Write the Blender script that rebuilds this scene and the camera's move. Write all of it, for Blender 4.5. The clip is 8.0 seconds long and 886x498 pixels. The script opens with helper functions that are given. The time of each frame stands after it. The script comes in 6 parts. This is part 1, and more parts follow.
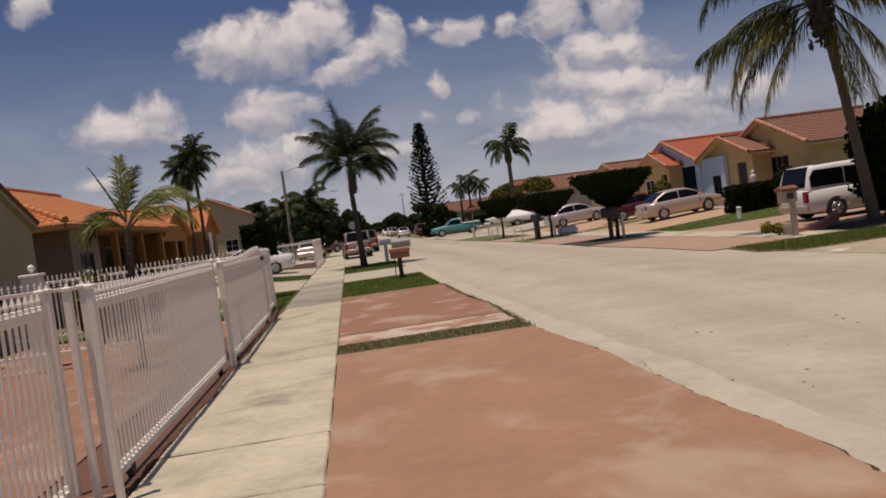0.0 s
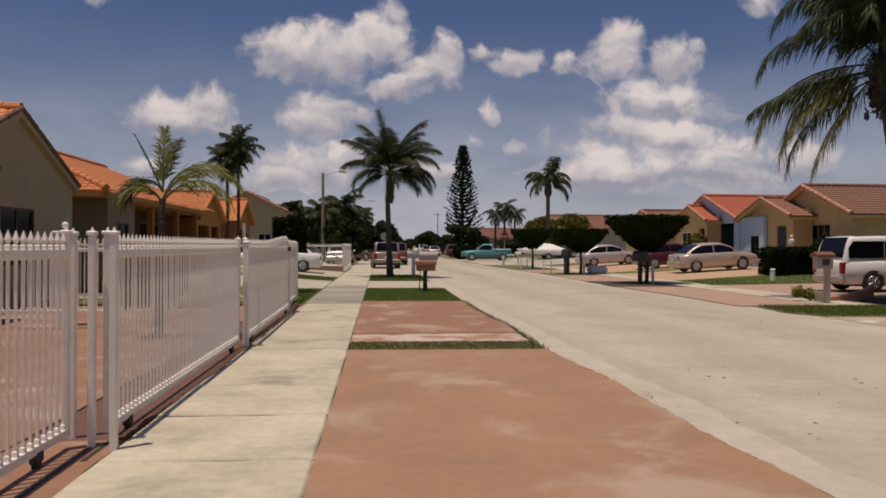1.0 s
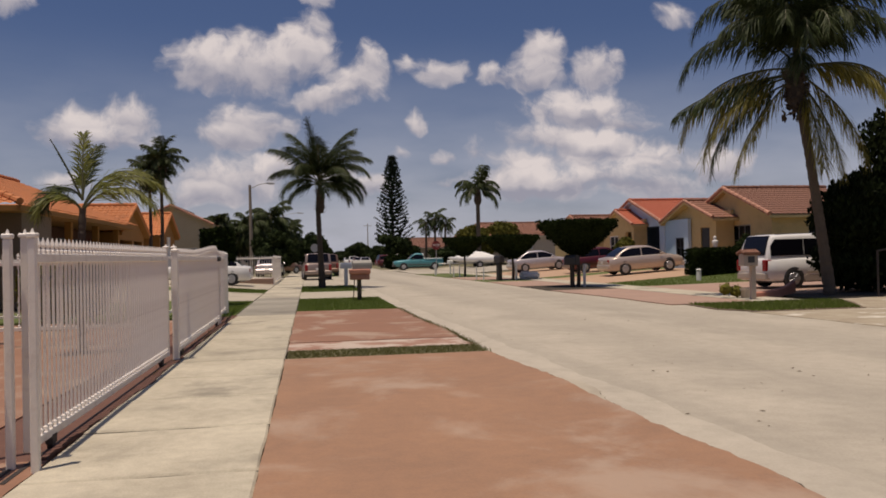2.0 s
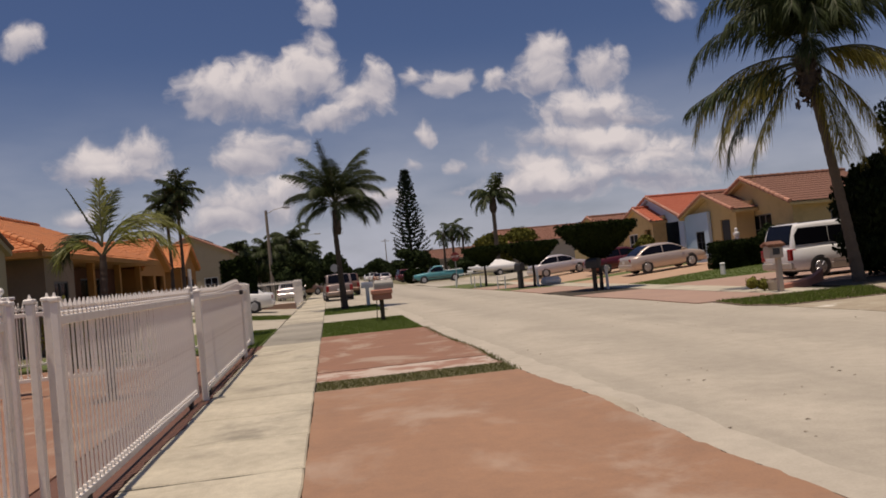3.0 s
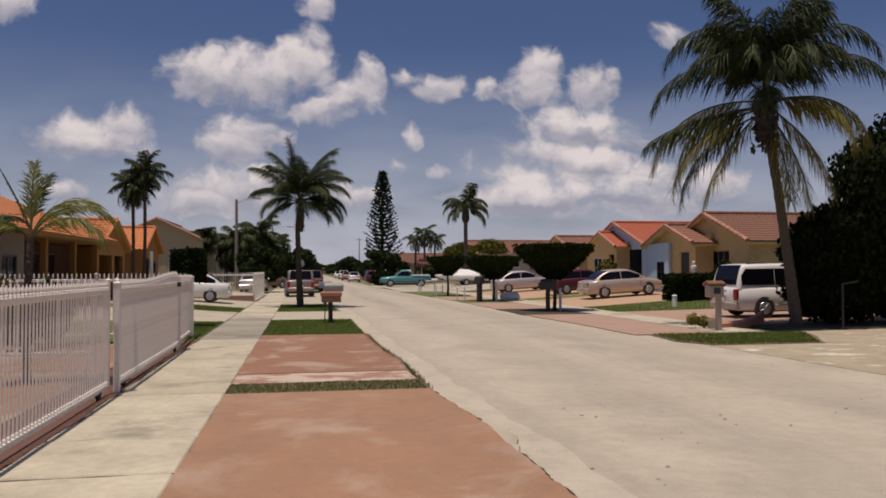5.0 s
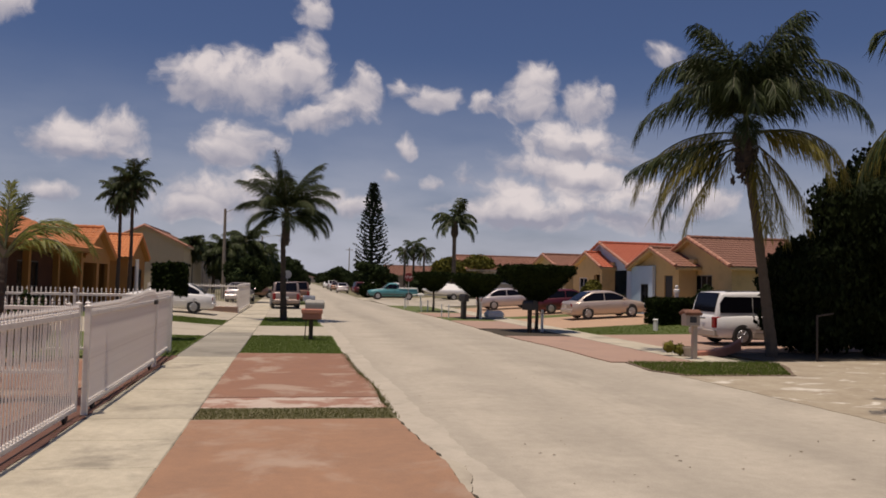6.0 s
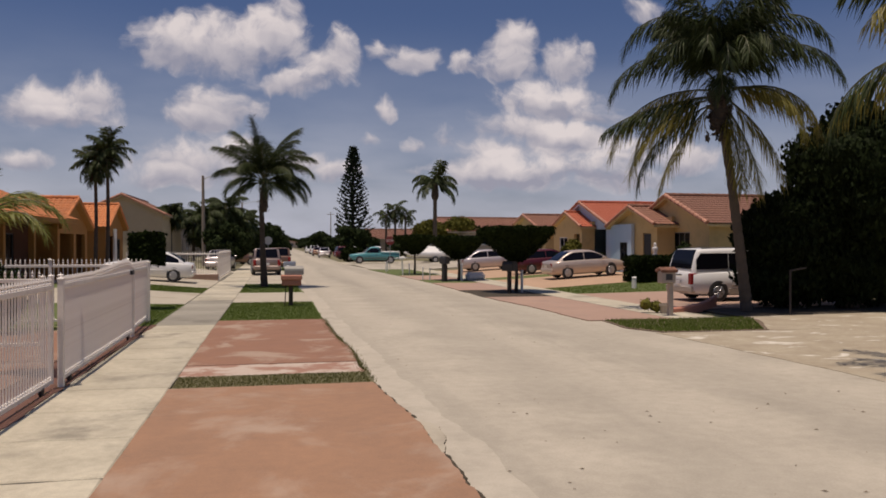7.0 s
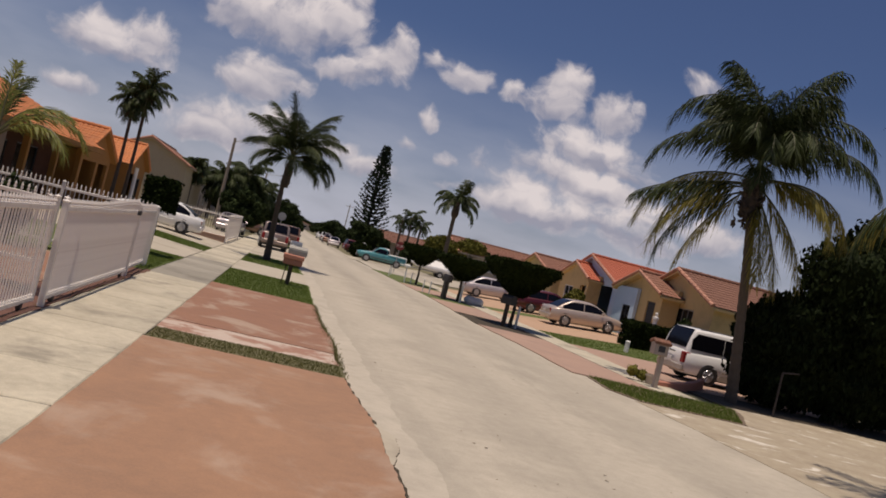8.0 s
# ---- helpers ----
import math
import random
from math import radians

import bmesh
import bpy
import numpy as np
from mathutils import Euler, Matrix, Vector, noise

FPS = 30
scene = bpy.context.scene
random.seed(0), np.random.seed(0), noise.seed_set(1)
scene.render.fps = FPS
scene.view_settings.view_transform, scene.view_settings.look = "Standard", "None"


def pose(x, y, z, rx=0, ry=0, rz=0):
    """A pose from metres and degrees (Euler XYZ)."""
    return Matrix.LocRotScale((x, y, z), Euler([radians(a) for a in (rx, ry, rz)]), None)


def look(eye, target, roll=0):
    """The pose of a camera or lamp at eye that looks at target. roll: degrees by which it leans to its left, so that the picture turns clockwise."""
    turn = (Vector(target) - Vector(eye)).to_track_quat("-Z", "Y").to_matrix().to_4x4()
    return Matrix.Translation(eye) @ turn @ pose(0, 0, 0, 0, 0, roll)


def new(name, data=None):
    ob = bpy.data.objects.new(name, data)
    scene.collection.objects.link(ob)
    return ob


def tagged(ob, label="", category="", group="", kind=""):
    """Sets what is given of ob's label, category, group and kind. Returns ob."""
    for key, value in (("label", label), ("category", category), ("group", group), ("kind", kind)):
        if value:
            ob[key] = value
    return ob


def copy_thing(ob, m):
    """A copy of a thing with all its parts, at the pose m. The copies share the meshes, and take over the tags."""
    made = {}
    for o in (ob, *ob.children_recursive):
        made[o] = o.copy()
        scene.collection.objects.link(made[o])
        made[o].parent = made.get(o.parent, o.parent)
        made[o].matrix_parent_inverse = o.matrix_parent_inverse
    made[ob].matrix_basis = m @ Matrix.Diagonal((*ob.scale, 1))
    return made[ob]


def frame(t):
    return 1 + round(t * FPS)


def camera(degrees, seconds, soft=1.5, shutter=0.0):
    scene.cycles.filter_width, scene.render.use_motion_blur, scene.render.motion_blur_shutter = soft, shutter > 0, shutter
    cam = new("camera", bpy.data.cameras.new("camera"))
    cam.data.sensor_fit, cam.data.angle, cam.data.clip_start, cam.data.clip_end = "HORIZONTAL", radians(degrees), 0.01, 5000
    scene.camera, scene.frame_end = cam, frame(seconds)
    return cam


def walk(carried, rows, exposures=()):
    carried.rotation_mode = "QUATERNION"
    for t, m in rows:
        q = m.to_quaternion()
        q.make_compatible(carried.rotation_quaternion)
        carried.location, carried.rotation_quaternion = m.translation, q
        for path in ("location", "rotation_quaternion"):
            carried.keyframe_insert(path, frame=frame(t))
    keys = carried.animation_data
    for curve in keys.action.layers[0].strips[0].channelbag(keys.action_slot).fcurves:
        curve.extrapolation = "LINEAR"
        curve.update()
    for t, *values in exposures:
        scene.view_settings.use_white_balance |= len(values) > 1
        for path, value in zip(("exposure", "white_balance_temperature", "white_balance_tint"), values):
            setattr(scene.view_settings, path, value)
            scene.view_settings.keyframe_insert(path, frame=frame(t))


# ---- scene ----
cam = camera(59.0, 8.0, soft=1.75)
PATH = [
    (0, (0.388, 0.832, 1.732), (0.622, 2.817, 1.66), -7.65),
    (0.5, (0.361, 0.781, 1.596), (0.549, 2.767, 1.452), -2.65),
    (1, (0.448, 0.799, 1.514), (0.61, 2.792, 1.507), 0.3),
    (1.5, (0.502, 0.803, 1.363), (0.778, 2.782, 1.445), 1.6),
    (1.7, (0.413, 0.94, 1.351), (0.729, 2.915, 1.374), 0.3),
    (2.8, (0.305, 1.111, 1.601), (0.602, 3.088, 1.624), -4.3),
    (3, (0.335, 1.142, 1.568), (0.629, 3.12, 1.614), -5.4),
    (3.5, (0.531, 0.995, 1.634), (0.861, 2.967, 1.709), -3.3),
    (4, (0.756, 0.954, 1.652), (1.107, 2.923, 1.656), 1.2),
    (4.5, (0.919, 0.92, 1.561), (1.266, 2.888, 1.622), -0.6),
    (5.8, (1.295, 0.644, 2.067), (1.668, 2.608, 2.111), 1.3),
    (6, (1.342, 0.61, 2.036), (1.717, 2.573, 2.12), 1.4),
    (6.5, (1.402, 0.577, 1.996), (1.816, 2.533, 2.022), 0.5),
    (7, (1.472, 0.533, 2.066), (1.892, 2.488, 2.054), 0.1),
    (7.5, (1.524, 0.569, 2.022), (1.923, 2.528, 2.079), 0.8),
    (8, (1.566, 0.588, 2.057), (1.957, 2.549, 2.086), 14.2),
]
walk(cam, [(t, look(eye, target, roll)) for t, eye, target, roll in PATH], [(0.0, -0.45, 7650, 17.0), (2.0, -0.43, 7550, 17.0), (6.0, -0.39, 7400, 17.5), (8.0, -0.40, 7400, 17.5)])

# ---- world, sun and exposure ----
SUN_FROM = Vector((-0.125, -0.095, 0.985)).normalized()


def node(tree, kind, **values):
    n = tree.nodes.new(kind)
    for key, value in values.items():
        setattr(n, key, value)
    return n


def wire(tree, a, b):
    tree.links.new(a, b)


def calc(tree, op, a, b=None, c=None):
    """A maths node of sockets or numbers; gives its output."""
    n = tree.nodes.new("ShaderNodeMath")
    n.operation = op
    for i, v in enumerate((a, b, c)):
        if v is None:
            continue
        if isinstance(v, (int, float)):
            n.inputs[i].default_value = v
        else:
            tree.links.new(v, n.inputs[i])
    return n.outputs[0]


def build_world():
    w = bpy.data.worlds.new("sky")
    w.use_nodes = True
    t = w.node_tree
    t.nodes.clear()
    out = node(t, "ShaderNodeOutputWorld")
    sky = node(t, "ShaderNodeTexSky", sky_type="NISHITA", sun_disc=False)
    sky.sun_elevation = math.asin(SUN_FROM.z)
    sky.sun_rotation = math.atan2(SUN_FROM.x, SUN_FROM.y)
    sky.altitude, sky.air_density, sky.dust_density, sky.ozone_density = 0, 1.0, 1.6, 2.2
    where = node(t, "ShaderNodeTexCoord")
    sep = node(t, "ShaderNodeSeparateXYZ")
    wire(t, where.outputs["Generated"], sep.inputs[0])
    ahead = calc(t, "MAXIMUM", sep.outputs[1], 0.05)
    warp = node(t, "ShaderNodeTexNoise")
    warp.inputs["Scale"].default_value, warp.inputs["Detail"].default_value = 12, 3
    warp.inputs["Roughness"].default_value = 0.6
    wire(t, where.outputs["Generated"], warp.inputs["Vector"])
    shift = node(t, "ShaderNodeSeparateXYZ")
    wire(t, warp.outputs["Color"], shift.inputs[0])
    u = calc(t, "ADD", calc(t, "DIVIDE", sep.outputs[0], ahead), calc(t, "MULTIPLY", calc(t, "SUBTRACT", shift.outputs[0], 0.5), 0.075))
    v = calc(t, "ADD", calc(t, "DIVIDE", sep.outputs[2], ahead), calc(t, "MULTIPLY", calc(t, "SUBTRACT", shift.outputs[1], 0.5), 0.055))
    uv = node(t, "ShaderNodeCombineXYZ")
    wire(t, u, uv.inputs[0])
    wire(t, v, uv.inputs[1])
    # cumulus puffs: centre and half sizes as tangents of their directions
    field = None
    shade = None
    for cu, cv, ru, rv in CLOUDS:
        du = calc(t, "MULTIPLY", calc(t, "SUBTRACT", u, cu), 0.80 / ru)
        dv = calc(t, "MULTIPLY", calc(t, "SUBTRACT", v, cv), 0.80 / rv)
        dv = calc(t, "MAXIMUM", dv, calc(t, "MULTIPLY", dv, -1.5))
        d2 = calc(t, "ADD", calc(t, "MULTIPLY", du, du), calc(t, "MULTIPLY", dv, dv))
        f = calc(t, "SUBTRACT", 1.0, d2)
        if max(ru, rv) < 0.02:
            f = calc(t, "MULTIPLY_ADD", f, 0.65, -0.12)
        field = f if field is None else calc(t, "SMOOTH_MAX", field, f, 0.6)
        lift = calc(t, "MULTIPLY", calc(t, "MULTIPLY", calc(t, "SUBTRACT", v, cv), 1 / rv), calc(t, "MAXIMUM", calc(t, "ADD", f, 0.3), 0.0))
        shade = lift if shade is None else calc(t, "ADD", shade, lift)
    rough = node(t, "ShaderNodeTexNoise", noise_dimensions="3D")
    rough.inputs["Scale"].default_value, rough.inputs["Detail"].default_value = 24, 8
    rough.inputs["Roughness"].default_value = 0.59
    wire(t, uv.outputs[0], rough.inputs["Vector"])
    lumps = node(t, "ShaderNodeTexVoronoi", feature="SMOOTH_F1")
    lumps.inputs["Scale"].default_value = 34
    wire(t, uv.outputs[0], lumps.inputs["Vector"])
    edge = calc(t, "ADD", calc(t, "MULTIPLY", calc(t, "SUBTRACT", rough.outputs[0], 0.5), 3.3), field)
    edge = calc(t, "SUBTRACT", edge, calc(t, "MULTIPLY", lumps.outputs["Distance"], 0.45))
    mask = node(t, "ShaderNodeMapRange", interpolation_type="SMOOTHSTEP")
    mask.inputs["From Min"].default_value, mask.inputs["From Max"].default_value = -0.55, 0.72
    mask.inputs["To Max"].default_value = 0.94
    wire(t, edge, mask.inputs["Value"])
    # thin veil of far cloud low over the horizon and a general scatter elsewhere
    veil = node(t, "ShaderNodeTexNoise")
    veil.inputs["Scale"].default_value, veil.inputs["Detail"].default_value = 5.0, 8
    stretch = node(t, "ShaderNodeVectorMath", operation="MULTIPLY")
    stretch.inputs[1].default_value = (1, 1, 3.2)
    wire(t, where.outputs["Generated"], stretch.inputs[0])
    wire(t, stretch.outputs[0], veil.inputs["Vector"])
    low = node(t, "ShaderNodeMapRange", interpolation_type="SMOOTHSTEP")
    low.inputs["From Min"].default_value, low.inputs["From Max"].default_value = 0.29, -0.02
    wire(t, sep.outputs[2], low.inputs["Value"])
    haze = node(t, "ShaderNodeMapRange", interpolation_type="SMOOTHSTEP")
    haze.inputs["From Min"].default_value, haze.inputs["From Max"].default_value = 0.15, 0.75
    wire(t, veil.outputs[0], haze.inputs["Value"])
    haze_amount = calc(t, "MULTIPLY", calc(t, "MULTIPLY_ADD", haze.outputs[0], 0.6, 0.36), low.outputs[0])
    cover = mask.outputs[0]
    bright = node(t, "ShaderNodeMapRange")
    bright.inputs["From Min"].default_value, bright.inputs["From Max"].default_value = -0.55, 0.95
    bright.inputs["To Min"].default_value, bright.inputs["To Max"].default_value = 0.0, 1.0
    wire(t, calc(t, "ADD", shade, calc(t, "MULTIPLY", calc(t, "SUBTRACT", rough.outputs[0], 0.5), 2.0)), bright.inputs["Value"])
    tint = node(t, "ShaderNodeMix", data_type="RGBA")
    tint.inputs["A"].default_value = CLOUD_BASE
    tint.inputs["B"].default_value = CLOUD_TOP
    wire(t, bright.outputs[0], tint.inputs["Factor"])
    mix = node(t, "ShaderNodeMix", data_type="RGBA")
    wire(t, cover, mix.inputs["Factor"])
    hue = node(t, "ShaderNodeMix", data_type="RGBA", blend_type="MULTIPLY")
    hue.inputs["Factor"].default_value = 1.0
    hue.inputs["B"].default_value = SKY_TINT
    wire(t, sky.outputs[0], hue.inputs["A"])
    mist = node(t, "ShaderNodeMix", data_type="RGBA")
    mist.inputs["B"].default_value = MIST
    wire(t, haze_amount, mist.inputs["Factor"])
    wire(t, hue.outputs["Result"], mist.inputs["A"])
    wire(t, mist.outputs["Result"], mix.inputs["A"])
    wire(t, tint.outputs["Result"], mix.inputs["B"])
    back = node(t, "ShaderNodeBackground")
    back.inputs["Strength"].default_value = SKY_STRENGTH
    wire(t, mix.outputs["Result"], back.inputs["Color"])
    wire(t, back.outputs[0], out.inputs[0])
    scene.world = w


SKY_STRENGTH = 0.078
SKY_TINT = (0.54, 0.69, 1.0, 1)
MIST = (7.3, 8.3, 10.4, 1)
CLOUD_BASE = (4.8, 5.3, 7.0, 1)
CLOUD_TOP = (11.3, 11.3, 12.0, 1)
CLOUDS = [
    (-0.123, 0.24, 0.036, 0.032), (-0.068, 0.238, 0.045, 0.035), (-0.013, 0.249, 0.038, 0.032), (0.016, 0.339, 0.025, 0.029),
    (0.007, 0.288, 0.017, 0.019), (0.084, 0.243, 0.023, 0.027), (0.065, 0.213, 0.032, 0.023), (0.019, 0.199, 0.043, 0.017),
    (0.131, 0.248, 0.009, 0.014), (0.172, 0.241, 0.026, 0.019), (-0.273, 0.157, 0.04, 0.026), (-0.212, 0.172, 0.032, 0.027),
    (-0.235, 0.149, 0.043, 0.016), (-0.069, 0.167, 0.04, 0.029), (-0.096, 0.149, 0.032, 0.016), (0.138, 0.17, 0.012, 0.012),
    (0.251, 0.232, 0.026, 0.017), (0.314, 0.264, 0.032, 0.027), (0.302, 0.236, 0.036, 0.019), (0.389, 0.244, 0.032, 0.025),
    (0.418, 0.258, 0.012, 0.014),
]
CLOUDS += [
    (0.493, 0.314, 0.025, 0.016), (0.368, 0.187, 0.063, 0.025), (0.383, 0.145, 0.04, 0.022), (0.424, 0.173, 0.03, 0.014),
    (0.288, 0.114, 0.042, 0.024), (0.22, 0.136, 0.016, 0.018), (0.304, 0.087, 0.075, 0.020), (0.383, 0.103, 0.058, 0.022),
    (0.464, 0.119, 0.038, 0.022), (0.463, 0.088, 0.060, 0.018), (-0.096, 0.095, 0.060, 0.030), (-0.048, 0.114, 0.029, 0.017),
    (-0.13, 0.075, 0.036, 0.017), (0.169, 0.128, 0.013, 0.009), (0.079, 0.087, 0.03, 0.013), (0.174, 0.098, 0.019, 0.007),
    (0.115, 0.13, 0.01, 0.009), (-0.337, 0.315, 0.022, 0.022), (-0.286, 0.095, 0.029, 0.012), (0.029, 0.101, 0.029, 0.012),
    (0.556, 0.116, 0.043, 0.022),
    (0.357, 0.192, 0.060, 0.026), (0.322, 0.152, 0.060, 0.024), (0.387, 0.134, 0.066, 0.024), (0.300, 0.096, 0.075, 0.022), (0.447, 0.101, 0.060, 0.020),
]
build_world()
sun = new("sun", bpy.data.lights.new("sun", "SUN"))
sun.data.energy, sun.data.angle, sun.data.color = 4.65, radians(0.6), (1.0, 0.95, 0.87)
sun.matrix_world = look(SUN_FROM * 60, (0, 0, 0))

# ---- materials ----


def material(name, base, other=None, rough=0.8, scale=3.0, fine=40.0, spread=0.5, bump=0.15, metal=0.0,
             world=False, stain=None, stain_amount=0.5, stain_scale=0.6, coat=0.0, spec=0.5, vary=0.0, through_light=0.0, stretch=None, bend=0.7, edge=(0.50, 0.70), tracks=None):
    """A procedural surface: two tones mixed by coarse and fine noise, stains with edges of their own, and fine relief."""
    m = bpy.data.materials.new(name)
    m.use_nodes = True
    t = m.node_tree
    bsdf = t.nodes["Principled BSDF"]
    bsdf.inputs["Roughness"].default_value, bsdf.inputs["Metallic"].default_value = rough, metal
    bsdf.inputs["Coat Weight"].default_value = coat
    bsdf.inputs["Specular IOR Level"].default_value = spec
    other = other or tuple(c * 0.75 for c in base)
    if world:
        where = node(t, "ShaderNodeNewGeometry").outputs["Position"]
    else:
        where = node(t, "ShaderNodeTexCoord").outputs["Object"]
    big = node(t, "ShaderNodeTexNoise")
    big.inputs["Scale"].default_value, big.inputs["Detail"].default_value = scale, 5
    wire(t, where, big.inputs["Vector"])
    small = node(t, "ShaderNodeTexNoise")
    small.inputs["Scale"].default_value, small.inputs["Detail"].default_value = fine, 4
    wire(t, where, small.inputs["Vector"])
    middle = node(t, "ShaderNodeTexNoise")
    middle.inputs["Scale"].default_value, middle.inputs["Detail"].default_value = math.sqrt(scale * fine), 4
    wire(t, where, middle.inputs["Vector"])
    both = calc(t, "ADD", calc(t, "MULTIPLY", big.outputs[0], 0.40), calc(t, "MULTIPLY", small.outputs[0], 0.30))
    both = calc(t, "MULTIPLY_ADD", middle.outputs[0], 0.30, both)
    span = node(t, "ShaderNodeMapRange")
    span.inputs["From Min"].default_value, span.inputs["From Max"].default_value = 0.5 - 0.5 * (1.02 - spread) * 0.6, 0.5 + 0.5 * (1.02 - spread) * 0.6
    wire(t, both, span.inputs["Value"])
    mix = node(t, "ShaderNodeMix", data_type="RGBA")
    mix.inputs["A"].default_value, mix.inputs["B"].default_value = (*base, 1), (*other, 1)
    wire(t, span.outputs[0], mix.inputs["Factor"])
    colour = mix.outputs["Result"]
    if stain:
        patch = node(t, "ShaderNodeTexNoise")
        patch.inputs["Scale"].default_value, patch.inputs["Detail"].default_value = stain_scale, 8
        patch.inputs["Roughness"].default_value, patch.inputs["Distortion"].default_value = 0.62, bend
        if stretch:
            pull = node(t, "ShaderNodeVectorMath", operation="MULTIPLY")
            pull.inputs[1].default_value = stretch
            wire(t, where, pull.inputs[0])
            wire(t, pull.outputs[0], patch.inputs["Vector"])
        else:
            wire(t, where, patch.inputs["Vector"])
        cut = node(t, "ShaderNodeMapRange", interpolation_type="SMOOTHSTEP")
        cut.inputs["From Min"].default_value, cut.inputs["From Max"].default_value = edge
        cut.inputs["To Max"].default_value = stain_amount
        wire(t, patch.outputs[0], cut.inputs["Value"])
        over = node(t, "ShaderNodeMix", data_type="RGBA")
        over.inputs["B"].default_value = (*stain, 1)
        wire(t, cut.outputs[0], over.inputs["Factor"])
        wire(t, colour, over.inputs["A"])
        colour = over.outputs["Result"]
    if tracks:
        # broad worn wheel tracks along y: first dark line, distance between lines, strength
        across = node(t, "ShaderNodeSeparateXYZ")
        wire(t, where, across.inputs[0])
        drift = calc(t, "MULTIPLY_ADD", big.outputs[0], 1.6, calc(t, "SUBTRACT", across.outputs[0], tracks[0] + 0.8))
        band = calc(t, "MULTIPLY_ADD", calc(t, "COSINE", calc(t, "MULTIPLY", drift, 2 * math.pi / tracks[1])), 0.5, 0.5)
        worn = node(t, "ShaderNodeMix", data_type="RGBA")
        worn.inputs["B"].default_value = (*stain, 1)
        wire(t, calc(t, "MULTIPLY", band, tracks[2]), worn.inputs["Factor"])
        wire(t, colour, worn.inputs["A"])
        colour = worn.outputs["Result"]
    if vary:
        info = node(t, "ShaderNodeObjectInfo")
        isle = node(t, "ShaderNodeNewGeometry").outputs["Random Per Island"]
        mixed = calc(t, "FRACT", calc(t, "ADD", info.outputs["Random"], isle))
        level = calc(t, "ADD", 1.0 - vary, calc(t, "MULTIPLY", mixed, 2 * vary))
        hsv = node(t, "ShaderNodeHueSaturation")
        wire(t, level, hsv.inputs["Value"])
        wire(t, colour, hsv.inputs["Color"])
        colour = hsv.outputs["Color"]
    wire(t, colour, bsdf.inputs["Base Color"])
    if bump:
        lift = node(t, "ShaderNodeBump")
        lift.inputs["Strength"].default_value, lift.inputs["Distance"].default_value = bump, 0.02
        wire(t, both, lift.inputs["Height"])
        wire(t, lift.outputs[0], bsdf.inputs["Normal"])
    if through_light:
        glow = node(t, "ShaderNodeBsdfTranslucent")
        wire(t, colour, glow.inputs["Color"])
        blend = node(t, "ShaderNodeMixShader")
        blend.inputs[0].default_value = through_light
        wire(t, bsdf.outputs[0], blend.inputs[1])
        wire(t, glow.outputs[0], blend.inputs[2])
        wire(t, blend.outputs[0], t.nodes["Material Output"].inputs["Surface"])
    return m


def glass_dark(name, tint=(0.012, 0.013, 0.016)):
    m = bpy.data.materials.new(name)
    m.use_nodes = True
    b = m.node_tree.nodes["Principled BSDF"]
    b.inputs["Base Color"].default_value = (*tint, 1)
    b.inputs["Roughness"].default_value, b.inputs["Specular IOR Level"].default_value = 0.12, 0.22
    return m


M = {}
M["road"] = material("old pale asphalt", (0.475, 0.425, 0.338), (0.36, 0.32, 0.253), 0.92, 0.7, 42, 0.60, 0.4, world=True, stain=(0.21, 0.19, 0.152), stain_amount=0.50, stain_scale=0.45, stretch=(1.0, 0.07, 1.0), bend=0.35, edge=(0.44, 0.78), tracks=(5.5, 2.8, 0.24))
M["road_pale"] = material("dusty pale road edge", (0.49, 0.44, 0.352), (0.38, 0.338, 0.27), 0.93, 0.8, 42, 0.55, 0.4, world=True, stain=(0.30, 0.27, 0.215), stain_amount=0.5, stain_scale=0.9, bend=0.1)
M["concrete"] = material("sidewalk concrete", (0.525, 0.475, 0.362), (0.35, 0.312, 0.235), 0.9, 1.1, 60, 0.58, 0.3, world=True, stain=(0.20, 0.18, 0.14), stain_amount=0.8, stain_scale=0.7, vary=0.13, bend=0.3, edge=(0.50, 0.70))
M["old_slab"] = material("older grey sidewalk concrete", (0.33, 0.305, 0.25), (0.24, 0.22, 0.175), 0.92, 1.2, 60, 0.4, 0.3, world=True, stain=(0.15, 0.135, 0.105), stain_amount=0.7, stain_scale=0.7, vary=0.1, bend=0.1)
M["pale"] = material("pale driveway concrete", (0.47, 0.42, 0.325), (0.36, 0.32, 0.25), 0.9, 0.9, 60, 0.3, 0.25, world=True, stain=(0.24, 0.20, 0.15), stain_amount=0.7, stain_scale=0.55)
M["red"] = material("red painted concrete", (0.345, 0.190, 0.109), (0.262, 0.150, 0.092), 0.8, 0.9, 42, 0.58, 0.2, world=True, stain=(0.42, 0.315, 0.235), stain_amount=0.65, stain_scale=0.6, bend=0.5, edge=(0.49, 0.66))
M["red_worn"] = material("worn red painted concrete", (0.295, 0.150, 0.090), (0.225, 0.115, 0.074), 0.85, 1.8, 50, 0.45, 0.22, world=True, stain=(0.42, 0.33, 0.25), stain_amount=0.62, stain_scale=0.75, bend=0.5, edge=(0.50, 0.64))
M["worn_strip"] = material("bare concrete with red paint remains", (0.52, 0.45, 0.37), (0.42, 0.30, 0.24), 0.9, 1.6, 50, 0.3, 0.25, world=True, stain=(0.30, 0.15, 0.10), stain_amount=0.9, stain_scale=1.5, bend=0.2, edge=(0.46, 0.58))
M["pink"] = material("pink driveway concrete", (0.41, 0.275, 0.205), (0.32, 0.205, 0.155), 0.88, 0.6, 50, 0.4, 0.2, world=True, stain=(0.27, 0.19, 0.155), stain_amount=0.5, stain_scale=0.5)
